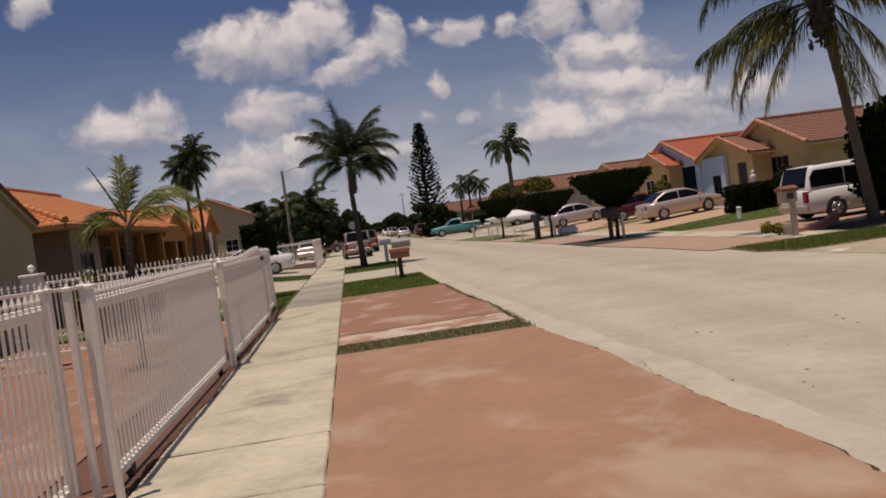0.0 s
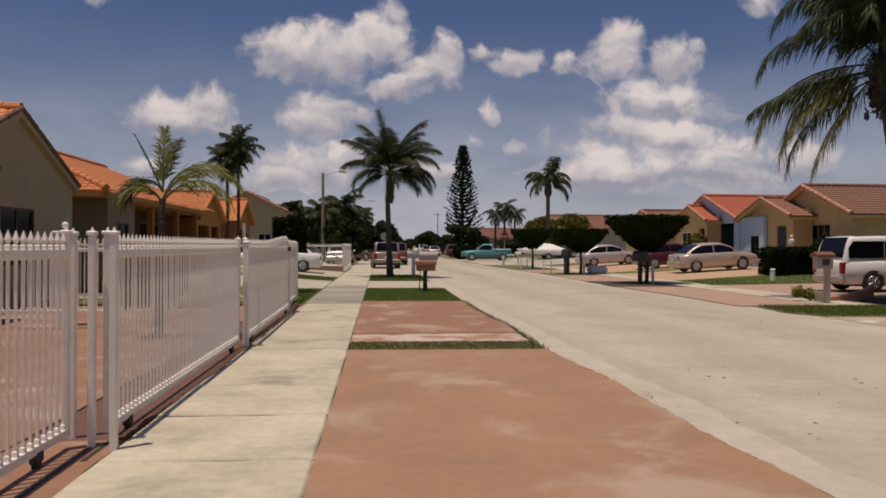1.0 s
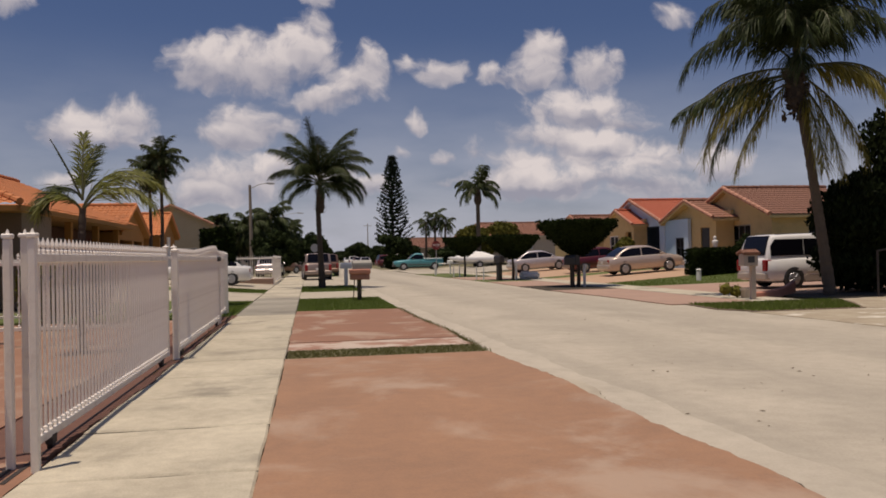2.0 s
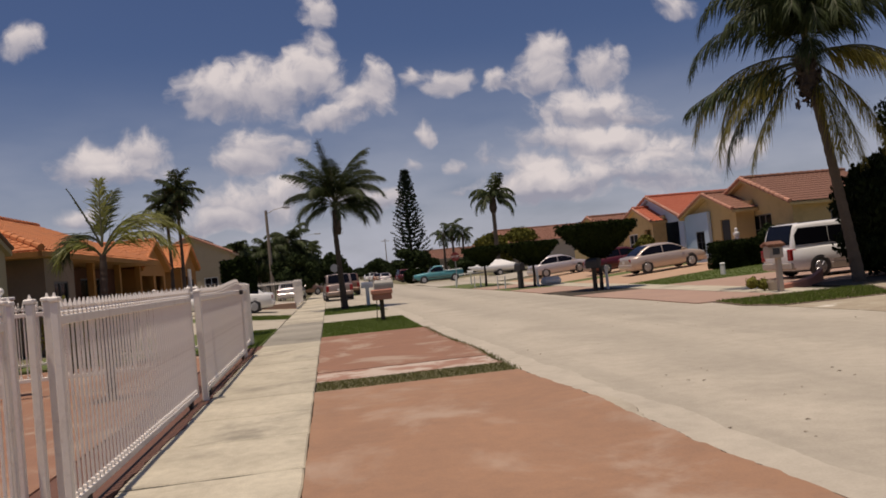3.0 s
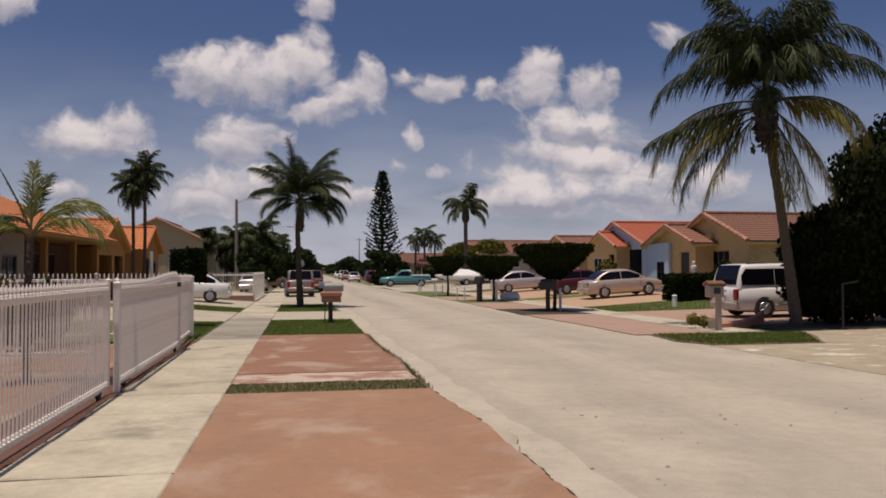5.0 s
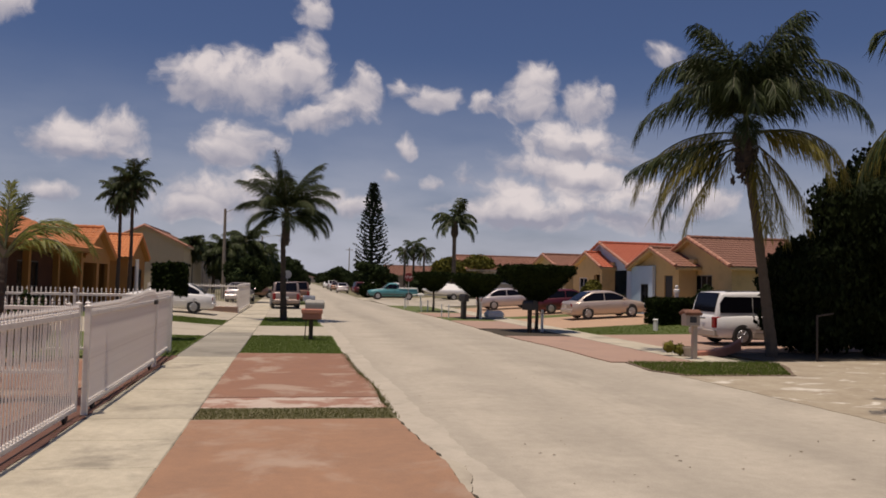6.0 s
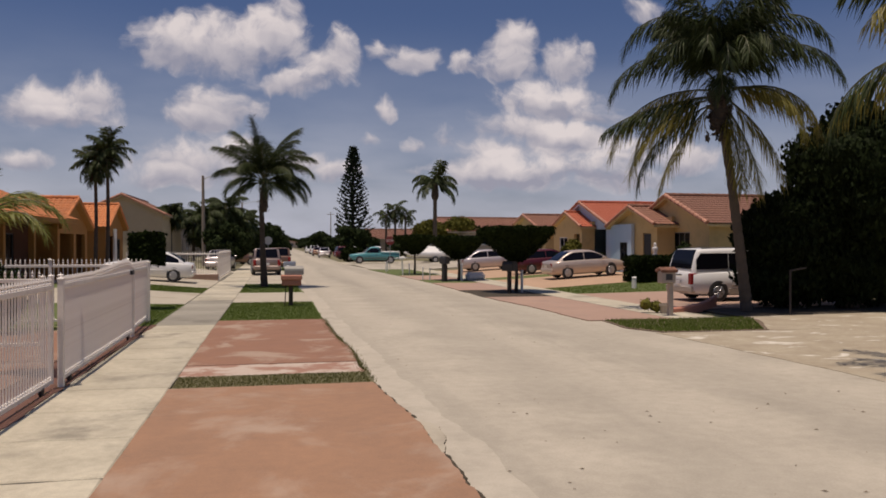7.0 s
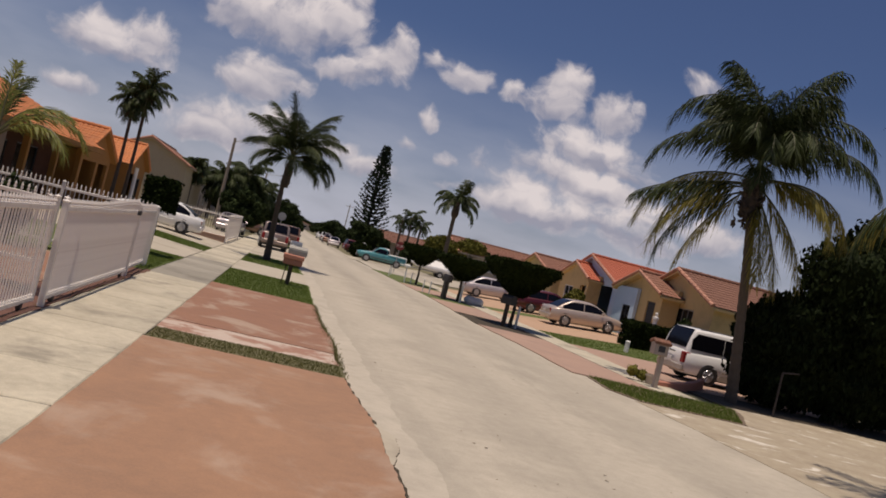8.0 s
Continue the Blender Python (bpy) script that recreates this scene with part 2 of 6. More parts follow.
M["tan_drive"] = material("tan driveway concrete", (0.47, 0.31, 0.20), (0.40, 0.26, 0.17), 0.88, 0.6, 50, 0.4, 0.2, world=True, stain=(0.30, 0.21, 0.15), stain_amount=0.4, stain_scale=0.5)
# tan drive with paler patches cut out by noise
M["dirt_drive"] = material("patchy tan driveway", (0.42, 0.365, 0.265), (0.27, 0.215, 0.15), 0.93, 1.1, 45, 0.5, 0.4, world=True, stain=(0.68, 0.64, 0.55), stain_amount=0.8, stain_scale=1.2, stretch=(0.8, 1.5, 1.0), edge=(0.57, 0.67))
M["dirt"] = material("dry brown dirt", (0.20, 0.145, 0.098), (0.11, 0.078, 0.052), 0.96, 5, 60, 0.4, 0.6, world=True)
# red-brown porch wall, the shade under the deep roof put into its colour
M["porch_shaded"] = material("red-brown stucco darkened for porch shade", (0.115, 0.058, 0.042), (0.08, 0.042, 0.032), 0.95, 1.5, 60, 0.4, 0.25, spec=0.05)
M["far_beige"] = material("sunlit tan stucco", (0.50, 0.41, 0.27), (0.43, 0.35, 0.23), 0.9, 1.5, 60, 0.4, 0.25)
M["taupe"] = material("dull brown stucco", (0.21, 0.155, 0.115), (0.17, 0.125, 0.092), 0.9, 1.5, 60, 0.4, 0.25)
M["soil"] = material("reddish bare soil", (0.17, 0.080, 0.056), (0.095, 0.046, 0.034), 0.95, 4, 50, 0.3, 0.6, world=True)
M["mulch"] = material("dark mulch", (0.07, 0.05, 0.032), (0.035, 0.03, 0.018), 0.97, 6, 70, 0.3, 0.8, world=True)
M["lawn"] = material("mown lawn", (0.075, 0.112, 0.026), (0.115, 0.135, 0.038), 0.95, 1.2, 45, 0.3, 0.7, world=True, stain=(0.13, 0.115, 0.05), stain_amount=0.25, stain_scale=0.9)
M["ground"] = material("dry ground", (0.12, 0.12, 0.055), (0.18, 0.15, 0.09), 0.95, 0.3, 12, 0.3, 0.4, world=True)
M["blade"] = material("grass blades", (0.115, 0.172, 0.030), (0.155, 0.20, 0.045), 0.8, 2, 20, 0.3, 0, world=True, vary=0.15, through_light=0.3, spec=0.15)
M["dry_blade"] = material("dry grass blades", (0.19, 0.165, 0.062), (0.115, 0.13, 0.038), 0.8, 2, 20, 0.3, 0, world=True, vary=0.3, through_light=0.25, spec=0.15)
M["white_iron"] = material("white painted iron", (0.85, 0.795, 0.72), (0.73, 0.67, 0.60), 0.45, 6, 90, 0.3, 0.05, stain=(0.36, 0.27, 0.22), stain_amount=0.3, stain_scale=5)
M["rust"] = material("rusty dark iron", (0.05, 0.035, 0.028), (0.02, 0.016, 0.014), 0.7, 8, 60, 0.4, 0.3)
M["tile"] = material("orange clay roof tile", (0.60, 0.215, 0.072), (0.43, 0.145, 0.05), 0.75, 2.2, 30, 0.2, 0.15, vary=0.14, stain=(0.25, 0.11, 0.06), stain_amount=0.5, stain_scale=1.2)
M["tile_red"] = material("red clay roof tile", (0.42, 0.105, 0.05), (0.32, 0.08, 0.04), 0.75, 2.2, 30, 0.3, 0.15, vary=0.12)
M["tile_brown"] = material("brown clay roof tile", (0.235, 0.105, 0.065), (0.17, 0.078, 0.05), 0.78, 2.2, 30, 0.3, 0.15, vary=0.12)
M["rake"] = material("pale pink rake tile", (0.50, 0.25, 0.17), (0.36, 0.17, 0.11), 0.75, 4, 30, 0.3, 0.1, vary=0.15)
M["rake_dark"] = material("weathered brown rake tile", (0.17, 0.085, 0.055), (0.11, 0.06, 0.04), 0.8, 4, 30, 0.3, 0.1, vary=0.2)
M["yellow"] = material("yellow stucco", (0.60, 0.45, 0.215), (0.53, 0.39, 0.185), 0.9, 1.5, 60, 0.4, 0.25, stain=(0.33, 0.25, 0.12), stain_amount=0.35, stain_scale=1.1)
M["ochre"] = material("ochre stucco", (0.33, 0.15, 0.035), (0.27, 0.125, 0.03), 0.9, 1.5, 60, 0.4, 0.25)
M["blue"] = material("pale blue stucco", (0.50, 0.64, 0.76), (0.44, 0.57, 0.69), 0.9, 1.5, 60, 0.4, 0.25)
M["beige"] = material("beige stucco", (0.42, 0.335, 0.215), (0.35, 0.28, 0.175), 0.9, 1.2, 60, 0.4, 0.25, stain=(0.30, 0.25, 0.17), stain_amount=0.4, stain_scale=0.9)
M["trim"] = material("white painted trim", (0.74, 0.73, 0.70), (0.66, 0.65, 0.61), 0.6, 5, 60, 0.4, 0.05)
M["dark_door"] = material("dark painted door", (0.022, 0.02, 0.02), (0.035, 0.03, 0.028), 0.5, 4, 40, 0.4, 0.08)
M["glass"] = glass_dark("dark window glass")
M["car_glass"] = glass_dark("tinted car glass", (0.006, 0.006, 0.009))
M["tyre"] = material("tyre rubber", (0.02, 0.02, 0.02), (0.03, 0.029, 0.028), 0.85, 20, 80, 0.4, 0.2)
M["rim"] = material("silver wheel rim", (0.55, 0.55, 0.56), (0.42, 0.42, 0.43), 0.35, 10, 50, 0.4, 0.02, metal=0.8)
M["plastic"] = material("dark grey plastic", (0.035, 0.035, 0.038), (0.05, 0.05, 0.05), 0.6, 8, 60, 0.4, 0.1)
M["tail"] = material("red lamp plastic", (0.30, 0.015, 0.015), (0.22, 0.01, 0.012), 0.2, 10, 50, 0.4, 0)
M["lamp"] = material("clear lamp plastic", (0.62, 0.64, 0.66), (0.5, 0.52, 0.55), 0.15, 10, 50, 0.4, 0)
M["chrome"] = material("chrome", (0.7, 0.7, 0.7), (0.6, 0.6, 0.6), 0.15, 10, 50, 0.4, 0, metal=1.0)


def car_paint(name, colour, metal=0.35):
    return material(name, colour, tuple(c * 0.9 for c in colour), 0.32, 3, 60, 0.4, 0, metal=metal, coat=0.6)


M["champagne"] = car_paint("champagne car paint", (0.53, 0.435, 0.37))
M["silver"] = car_paint("silver car paint", (0.52, 0.47, 0.47))
M["white_car"] = car_paint("white car paint", (0.78, 0.77, 0.75), 0.0)
M["teal"] = car_paint("teal car paint", (0.065, 0.26, 0.28), 0.1)
M["red_car"] = car_paint("dark red car paint", (0.10, 0.010, 0.014), 0.2)
M["suv_tan"] = car_paint("reddish tan car paint", (0.29, 0.22, 0.19), 0.3)
M["brown_car"] = car_paint("bronze car paint", (0.22, 0.12, 0.08))
M["van_low"] = material("beige lower van paint", (0.46, 0.40, 0.34), (0.40, 0.35, 0.30), 0.4, 3, 60, 0.4, 0, metal=0.2, coat=0.4)
M["bark"] = material("grey palm bark", (0.12, 0.092, 0.066), (0.07, 0.055, 0.042), 0.92, 3, 25, 0.3, 0.6)
M["bark_dark"] = material("dark tree bark", (0.075, 0.055, 0.04), (0.045, 0.035, 0.028), 0.92, 3, 25, 0.3, 0.6)
M["frond"] = material("palm frond green", (0.024, 0.040, 0.012), (0.048, 0.060, 0.018), 0.6, 1.5, 12, 0.3, 0, vary=0.45, through_light=0.07, spec=0.2)
M["frond_gold"] = material("yellowing palm frond", (0.30, 0.235, 0.04), (0.09, 0.10, 0.022), 0.5, 2.0, 14, 0.1, 0, vary=0.35, through_light=0.3, spec=0.3)
M["frond_lime"] = material("pale lime palm frond", (0.25, 0.25, 0.055), (0.12, 0.145, 0.035), 0.5, 2.0, 14, 0.2, 0, vary=0.35, through_light=0.35, spec=0.35)
M["frond_dry"] = material("dry brown palm frond", (0.16, 0.105, 0.05), (0.10, 0.07, 0.035), 0.8, 1.5, 12, 0.3, 0, vary=0.2)
M["rachis"] = material("palm leaf stalk", (0.085, 0.085, 0.028), (0.06, 0.058, 0.02), 0.6, 3, 20, 0.4, 0.05)
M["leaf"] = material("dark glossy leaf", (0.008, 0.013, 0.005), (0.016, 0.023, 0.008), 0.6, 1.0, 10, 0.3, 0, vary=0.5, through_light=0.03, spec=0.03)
M["hedge"] = material("clipped hedge leaf", (0.010, 0.017, 0.005), (0.020, 0.029, 0.008), 0.8, 1.0, 10, 0.3, 0, vary=0.4, through_light=0.03, spec=0.03)
M["far_leaf"] = material("tree foliage", (0.018, 0.030, 0.010), (0.034, 0.046, 0.016), 0.8, 0.4, 4, 0.3, 0, vary=0.35, through_light=0.08, spec=0.08)
M["yellow_leaf"] = material("yellow-green foliage", (0.15, 0.13, 0.024), (0.06, 0.075, 0.018), 0.7, 0.8, 6, 0.2, 0, vary=0.3, through_light=0.2, spec=0.1)
M["pine_leaf"] = material("dark pine foliage", (0.012, 0.020, 0.011), (0.02, 0.03, 0.016), 0.8, 0.6, 6, 0.3, 0, vary=0.25, spec=0.08)
M["wood_pole"] = material("weathered pole wood", (0.30, 0.25, 0.19), (0.22, 0.18, 0.14), 0.9, 3, 40, 0.4, 0.3)
M["metal"] = material("galvanised metal", (0.42, 0.42, 0.42), (0.34, 0.34, 0.34), 0.45, 8, 60, 0.4, 0.05, metal=0.7)
M["stop"] = material("red sign enamel", (0.20, 0.022, 0.022), (0.15, 0.018, 0.018), 0.45, 5, 50, 0.4, 0)
M["black"] = material("black painted metal", (0.018, 0.018, 0.02), (0.03, 0.028, 0.028), 0.5, 6, 60, 0.4, 0.08)
M["terracotta"] = material("terracotta pink", (0.48, 0.20, 0.135), (0.40, 0.165, 0.11), 0.8, 5, 50, 0.4, 0.15)
M["grey_box"] = material("weathered grey metal", (0.30, 0.29, 0.26), (0.22, 0.21, 0.19), 0.55, 6, 50, 0.4, 0.1, metal=0.3)
M["statue"] = material("white cast stone", (0.78, 0.77, 0.75), (0.66, 0.65, 0.62), 0.8, 6, 50, 0.4, 0.1)
M["hazy_wall"] = material("sunlit far stucco", (0.48, 0.40, 0.32), (0.42, 0.35, 0.28), 0.9, 0.6, 20, 0.4, 0.1)

# ---- building helpers ----


def part(name, bm, mat, parent=None, label="", smooth=False):
    """Links a bmesh as one mesh object under a thing or a part."""
    me = bpy.data.meshes.new(name)
    bm.to_mesh(me)
    bm.free()
    if smooth:
        me.polygons.foreach_set("use_smooth", [True] * len(me.polygons))
    me.materials.append(mat)
    ob = new(name, me)
    ob.parent = parent
    return tagged(ob, label)


def raw(name, verts, faces, mat, parent=None, label="", smooth=False):
    me = bpy.data.meshes.new(name)
    me.from_pydata([tuple(map(float, p)) for p in verts], [], faces)
    me.validate()
    if smooth:
        me.polygons.foreach_set("use_smooth", [True] * len(me.polygons))
    me.materials.append(mat)
    ob = new(name, me)
    ob.parent = parent
    return tagged(ob, label)


def piece(name, source, parent, m):
    """One more object on the mesh of source, for repeated small parts."""
    ob = new(name, source.data)
    ob.parent = parent
    ob.matrix_basis = m
    return ob


def thing(name, m, label, category, group="", kind=""):
    ob = new(name)
    ob.empty_display_size = 0.2
    ob.matrix_basis = m
    return tagged(ob, label, category, group, kind)


def box(bm, x0, x1, y0, y1, z0, z1, bevel=0.0):
    got = bmesh.ops.create_cube(bm, size=1.0, matrix=Matrix.LocRotScale(((x0 + x1) / 2, (y0 + y1) / 2, (z0 + z1) / 2), None, (x1 - x0, y1 - y0, z1 - z0)))
    if bevel:
        edges = list({e for v in got["verts"] for e in v.link_edges})
        bmesh.ops.bevel(bm, geom=edges, offset=bevel, segments=1, affect="EDGES")
    return bm


def boxed(*a, bevel=0.0):
    return box(bmesh.new(), *a, bevel=bevel)


def rod(bm, a, b, r0, r1=None, n=10, caps=True):
    a, b = Vector(a), Vector(b)
    turn = (b - a).to_track_quat("Z", "Y").to_matrix().to_4x4()
    m = Matrix.Translation((a + b) / 2) @ turn
    bmesh.ops.create_cone(bm, cap_ends=caps, segments=n, radius1=r0, radius2=r0 if r1 is None else r1, depth=(b - a).length, matrix=m)
    return bm


def rodded(*a, **k):
    return rod(bmesh.new(), *a, **k)


def tube(points, radii, n=10):
    """A bent, tapering tube through points."""
    verts, faces = [], []
    pts = [Vector(p) for p in points]
    for i, p in enumerate(pts):
        d = (pts[min(i + 1, len(pts) - 1)] - pts[max(i - 1, 0)]).normalized()
        side = d.cross(Vector((0.31, 0.95, 0.05))).normalized()
        up = side.cross(d)
        for k in range(n):
            a = 2 * math.pi * k / n
            verts.append(p + (side * math.cos(a) + up * math.sin(a)) * radii[i])
    for i in range(len(pts) - 1):
        for k in range(n):
            a, b = i * n + k, i * n + (k + 1) % n
            faces.append((a, b, b + n, a + n))
    faces.append(tuple(range(n))[::-1])
    faces.append(tuple(range((len(pts) - 1) * n, len(pts) * n)))
    return verts, faces


def smoothstep(a, b, x):
    k = min(max((x - a) / (b - a), 0.0), 1.0)
    return k * k * (3 - 2 * k)


def between(x, table):
    """Linear reading of a small table of (x, value)."""
    if x <= table[0][0]:
        return table[0][1]
    for (a, va), (b, vb) in zip(table, table[1:]):
        if x <= b:
            return va + (vb - va) * (x - a) / (b - a)
    return table[-1][1]


def rise(x, y):
    """Height of the land: level at the road, lots climbing gently on both sides."""
    k = 0.15 + 0.85 * smoothstep(30.0, 36.0, y)
    right = between(x, [(13.8, 0), (15, 0.06), (19.5, 0.36), (23, 0.48), (60, 0.55)]) * k
    left = between(-x, [(1.7, 0), (4.5, 0.22), (8, 0.32), (60, 0.4)]) * smoothstep(27.5, 30.0, y)
    return right if x > 5 else left


def rag(y, seed=0.0, amount=0.03):
    """Uneven edge of old paving."""
    return amount * (noise.noise((seed, y * 0.9, 0.3)) * 1.2 + noise.noise((seed, y * 3.7, 1.7)) * 0.6 + noise.noise((seed, y * 11.0, 4.1)) * 0.3)


def sheet(name, left, right, y0, y1, top, mat, label, thick=0.05, step=0.35, across=8, category="pavement", kind="structure"):
    """A slab of ground cover between two edges given as functions of y, draped on the land."""
    n = max(2, int((y1 - y0) / step) + 1)
    verts, faces = [], []
    w = across + 3
    for i in range(n + 1):
        y = y0 + (y1 - y0) * i / n
        a, b = left(y), right(y)
        row = [a] + [a + (b - a) * k / across for k in range(across + 1)] + [b]
        for k, x in enumerate(row):
            z = rise(x, y) + top
            if k == 0 or k == w - 1:
                z -= thick
            verts.append((x, y, z))
    for i in range(n):
        for k in range(w - 1):
            a = i * w + k
            faces.append((a, a + 1, a + w + 1, a + w))
    # end faces
    for row in (0, n):
        base = row * w
        low = len(verts)
        for k in range(1, w - 1):
            x, y, z = verts[base + k]
            verts.append((x, y, z - thick))
        for k in range(1, w - 2):
            a, b = base + k, base + k + 1
            c, d = low + k, low + k - 1
            faces.append((a, b, c, d) if row else (b, a, d, c))
    return tagged(raw(name, verts, faces, mat), label, category, "", kind)


def blades(name, count, place, height, width, mat, label, seed=1, lean=0.5):
    """Grass as many single blades."""
    rng = np.random.RandomState(seed)
    verts, faces = [], []
    for _ in range(count):
        x, y, z = place(rng)
        a = rng.uniform(0, 2 * math.pi)
        h = height * rng.uniform(0.5, 1.3)
        w = width * rng.uniform(0.7, 1.3)
        dx, dy = math.cos(a) * w, math.sin(a) * w
        lx, ly = rng.uniform(-lean, lean) * h, rng.uniform(-lean, lean) * h
        n = len(verts)
        verts += [(x - dx, y - dy, z), (x + dx, y + dy, z), (x + lx, y + ly, z + h)]
        faces.append((n, n + 1, n + 2))
    return tagged(raw(name, verts, faces, mat), label, "grass", "", "stuff")


def leaves(name, centres, size, mat, parent, label="", seed=1, long=1.7, flat=0.0, drop=0.0):
    """Foliage: one folded leaf at each centre, turned at random."""
    rng = np.random.RandomState(seed)
    n = len(centres)
    c = np.asarray(centres, float)
    d = rng.normal(size=(n, 3))
    d[:, 2] *= 1.0 - flat
    d[:, 2] -= drop
    d /= np.linalg.norm(d, axis=1)[:, None]
    across = rng.normal(size=(n, 3))
    if drop:
        across[:, 2] *= 0.3
    s = np.cross(d, across)
    s /= np.linalg.norm(s, axis=1)[:, None]
    nrm = np.cross(d, s)
    k = size * rng.uniform(0.6, 1.35, size=(n, 1))
    a, b = c - d * k * long / 2, c + d * k * long / 2
    m1, m2 = c + s * k * 0.5 + nrm * k * 0.14, c - s * k * 0.5 + nrm * k * 0.14
    verts = np.stack([a, m1, b, m2], 1).reshape(-1, 3)
    faces = []
    for i in range(n):
        q = 4 * i
        faces += [(q, q + 1, q + 2), (q, q + 2, q + 3)]
    me = bpy.data.meshes.new(name)
    me.from_pydata(verts.tolist(), [], faces)
    me.materials.append(mat)
    ob = new(name, me)
    ob.parent = parent
    return tagged(ob, label)

# ---- ground, road and paving ----


def build_ground():
    xs = sorted(set([-900, -300, -120, -60, -30] + [round(-20 + 0.9 * i, 2) for i in range(72)] + [60, 120, 300, 900]))
    ys = sorted(set([-300, -100, -40] + list(range(-20, 110, 2)) + [130, 180, 260, 400, 700, 1200, 2500]))
    verts = [(x, y, rise(x, y) - 0.075) for y in ys for x in xs]
    w = len(xs)
    faces = [(j * w + i, j * w + i + 1, (j + 1) * w + i + 1, (j + 1) * w + i) for j in range(len(ys) - 1) for i in range(w - 1)]
    tagged(raw("ground", verts, faces, M["ground"]), "dry grassy ground of a flat suburb", "ground", "", "structure")


LEFT_EDGE = [(-8, 3.2), (5.4, 3.18), (7.3, 3.12), (9.5, 3.08), (11.1, 3.0), (12.3, 2.9), (15.8, 2.92), (19, 2.78), (22.7, 2.77), (30, 2.8), (37, 2.6), (60, 2.6), (400, 4.2)]
RIGHT_EDGE = [(-8, 10.6), (12, 10.6), (14.7, 10.5), (17.3, 10.35), (18.7, 9.95), (21.8, 9.82), (25, 9.85), (30, 9.55), (42, 9.7), (53, 9.4), (58, 9.2), (77, 8.3), (110, 8.4), (400, 9.4)]


def left_edge(y):
    return between(y, LEFT_EDGE) + rag(y, 2.0, 0.05) + 0.03 * noise.noise((2.0, y * 7.0, 0.0)) + 0.016 * noise.noise((2.0, y * 21.0, 0.0))


def right_edge(y):
    return between(y, RIGHT_EDGE) + rag(y, 7.0, 0.05)


build_ground()
sheet("road", lambda y: between(y, LEFT_EDGE) - 0.5, lambda y: between(y, RIGHT_EDGE) + 0.5, -12, 420, -0.03, M["road"], "pale sun-bleached asphalt street with faint wheel tracks", step=3.0, category="road", across=10)
sheet("corner_paving", right_edge, lambda y: 17.3, 79.0, 90.5, -0.002, M["pale"], "pale paving at the street corner", step=0.8, thick=0.05, across=8)
sheet("side_street", lambda y: 9.2, lambda y: 60.0, 64.5, 79.0, 0.0, M["road"], "pale asphalt side street joining the road", thick=0.06, step=1.0, across=30, category="road")

sheet("verge_concrete", lambda y: 0.002 + rag(y, 5, 0.012), left_edge, -9, 12.2, 0.006, M["red"], "red painted concrete driveway apron with worn patches", across=12, step=0.07)
sheet("verge_grass", lambda y: 0.02, lambda y: left_edge(y) + 0.03, 12.2, 13.25, -0.004, M["ground"], "thin strip of patchy grass", step=0.1, category="grass")
sheet("verge_worn_concrete", lambda y: 0.006, left_edge, 13.25, 14.35, -0.002, M["worn_strip"], "bare concrete strip with red paint remains", step=0.1)
sheet("second_apron", lambda y: 0.002 + rag(y, 5, 0.012), left_edge, 14.36, 22.3, 0.006, M["red_worn"], "worn red painted concrete driveway apron", step=0.15)
sheet("verge_lawn", lambda y: 0.01, lambda y: left_edge(y) + 0.02, 22.3, 29.0, -0.006, M["lawn"], "mown green lawn strip beside the sidewalk", step=0.2, category="grass")
sheet("third_apron", lambda y: 0.006, left_edge, 29.0, 34.6, 0.0, M["pale"], "pale concrete driveway apron", step=0.3)
sheet("palm_lawn", lambda y: 0.01, lambda y: left_edge(y) + 0.02, 34.6, 42.0, -0.006, M["lawn"], "lawn strip around a palm tree", step=0.3, category="grass")
sheet("fourth_apron", lambda y: 0.006, left_edge, 42.0, 62.0, 0.0, M["pale"], "pale concrete driveway apron", step=0.5)
sheet("far_verge", lambda y: 0.006, left_edge, 62.0, 200.0, -0.006, M["lawn"], "distant roadside lawn", step=3, category="grass")
sheet("cracked_lip", lambda y: left_edge(y) + 0.012, lambda y: left_edge(y) + 0.02 + 0.16 * max(0.0, min(1.0, (y - 8.1) / 0.7, (9.8 - y) / 0.5)) + rag(y, 9, 0.02), 8.1, 9.75, -0.012, M["pale"], "cracked sliver of pale concrete at the road edge", step=0.06, thick=0.02, across=3)
sheet("road_shoulder", lambda y: between(y, LEFT_EDGE) - 0.2, lambda y: between(y, LEFT_EDGE) + 0.50 + rag(y, 21, 0.10), -6, 60, -0.0268, M["road_pale"], "dusty pale strip along the road edge", step=0.15, thick=0.01, across=4, category="road")
sheet("edge_crack", lambda y: left_edge(y) - 0.03, lambda y: left_edge(y) + 0.040 + 0.045 * abs(noise.noise((3.0, y * 2.3, 0.0))), -2, 22.5, -0.024, M["mulch"], "dark crack between the apron and the road", step=0.07, thick=0.02, across=2)
sheet("lip_crack", lambda y: left_edge(y) + 0.16 * max(0.0, min(1.0, (y - 8.1) / 0.7, (9.8 - y) / 0.5)) + rag(y, 9, 0.02), lambda y: left_edge(y) + 0.026 + 0.16 * max(0.0, min(1.0, (y - 8.1) / 0.7, (9.8 - y) / 0.5)) + rag(y, 9, 0.02), 8.05, 9.8, -0.018, M["mulch"], "dark crack around the broken concrete sliver", step=0.06, thick=0.015, across=2)
sheet("soil_strip", lambda y: -2.45, lambda y: -1.53 + rag(y, 4, 0.05), -6, 21.5, -0.022, M["soil"], "reddish bare soil under the fence", step=0.15, category="soil")
sheet("gate_threshold", lambda y: -2.5, lambda y: -1.535 + rag(y, 44, 0.03), -6, 7.1, -0.016, M["red_worn"], "worn red paving under the near gate", step=0.2)
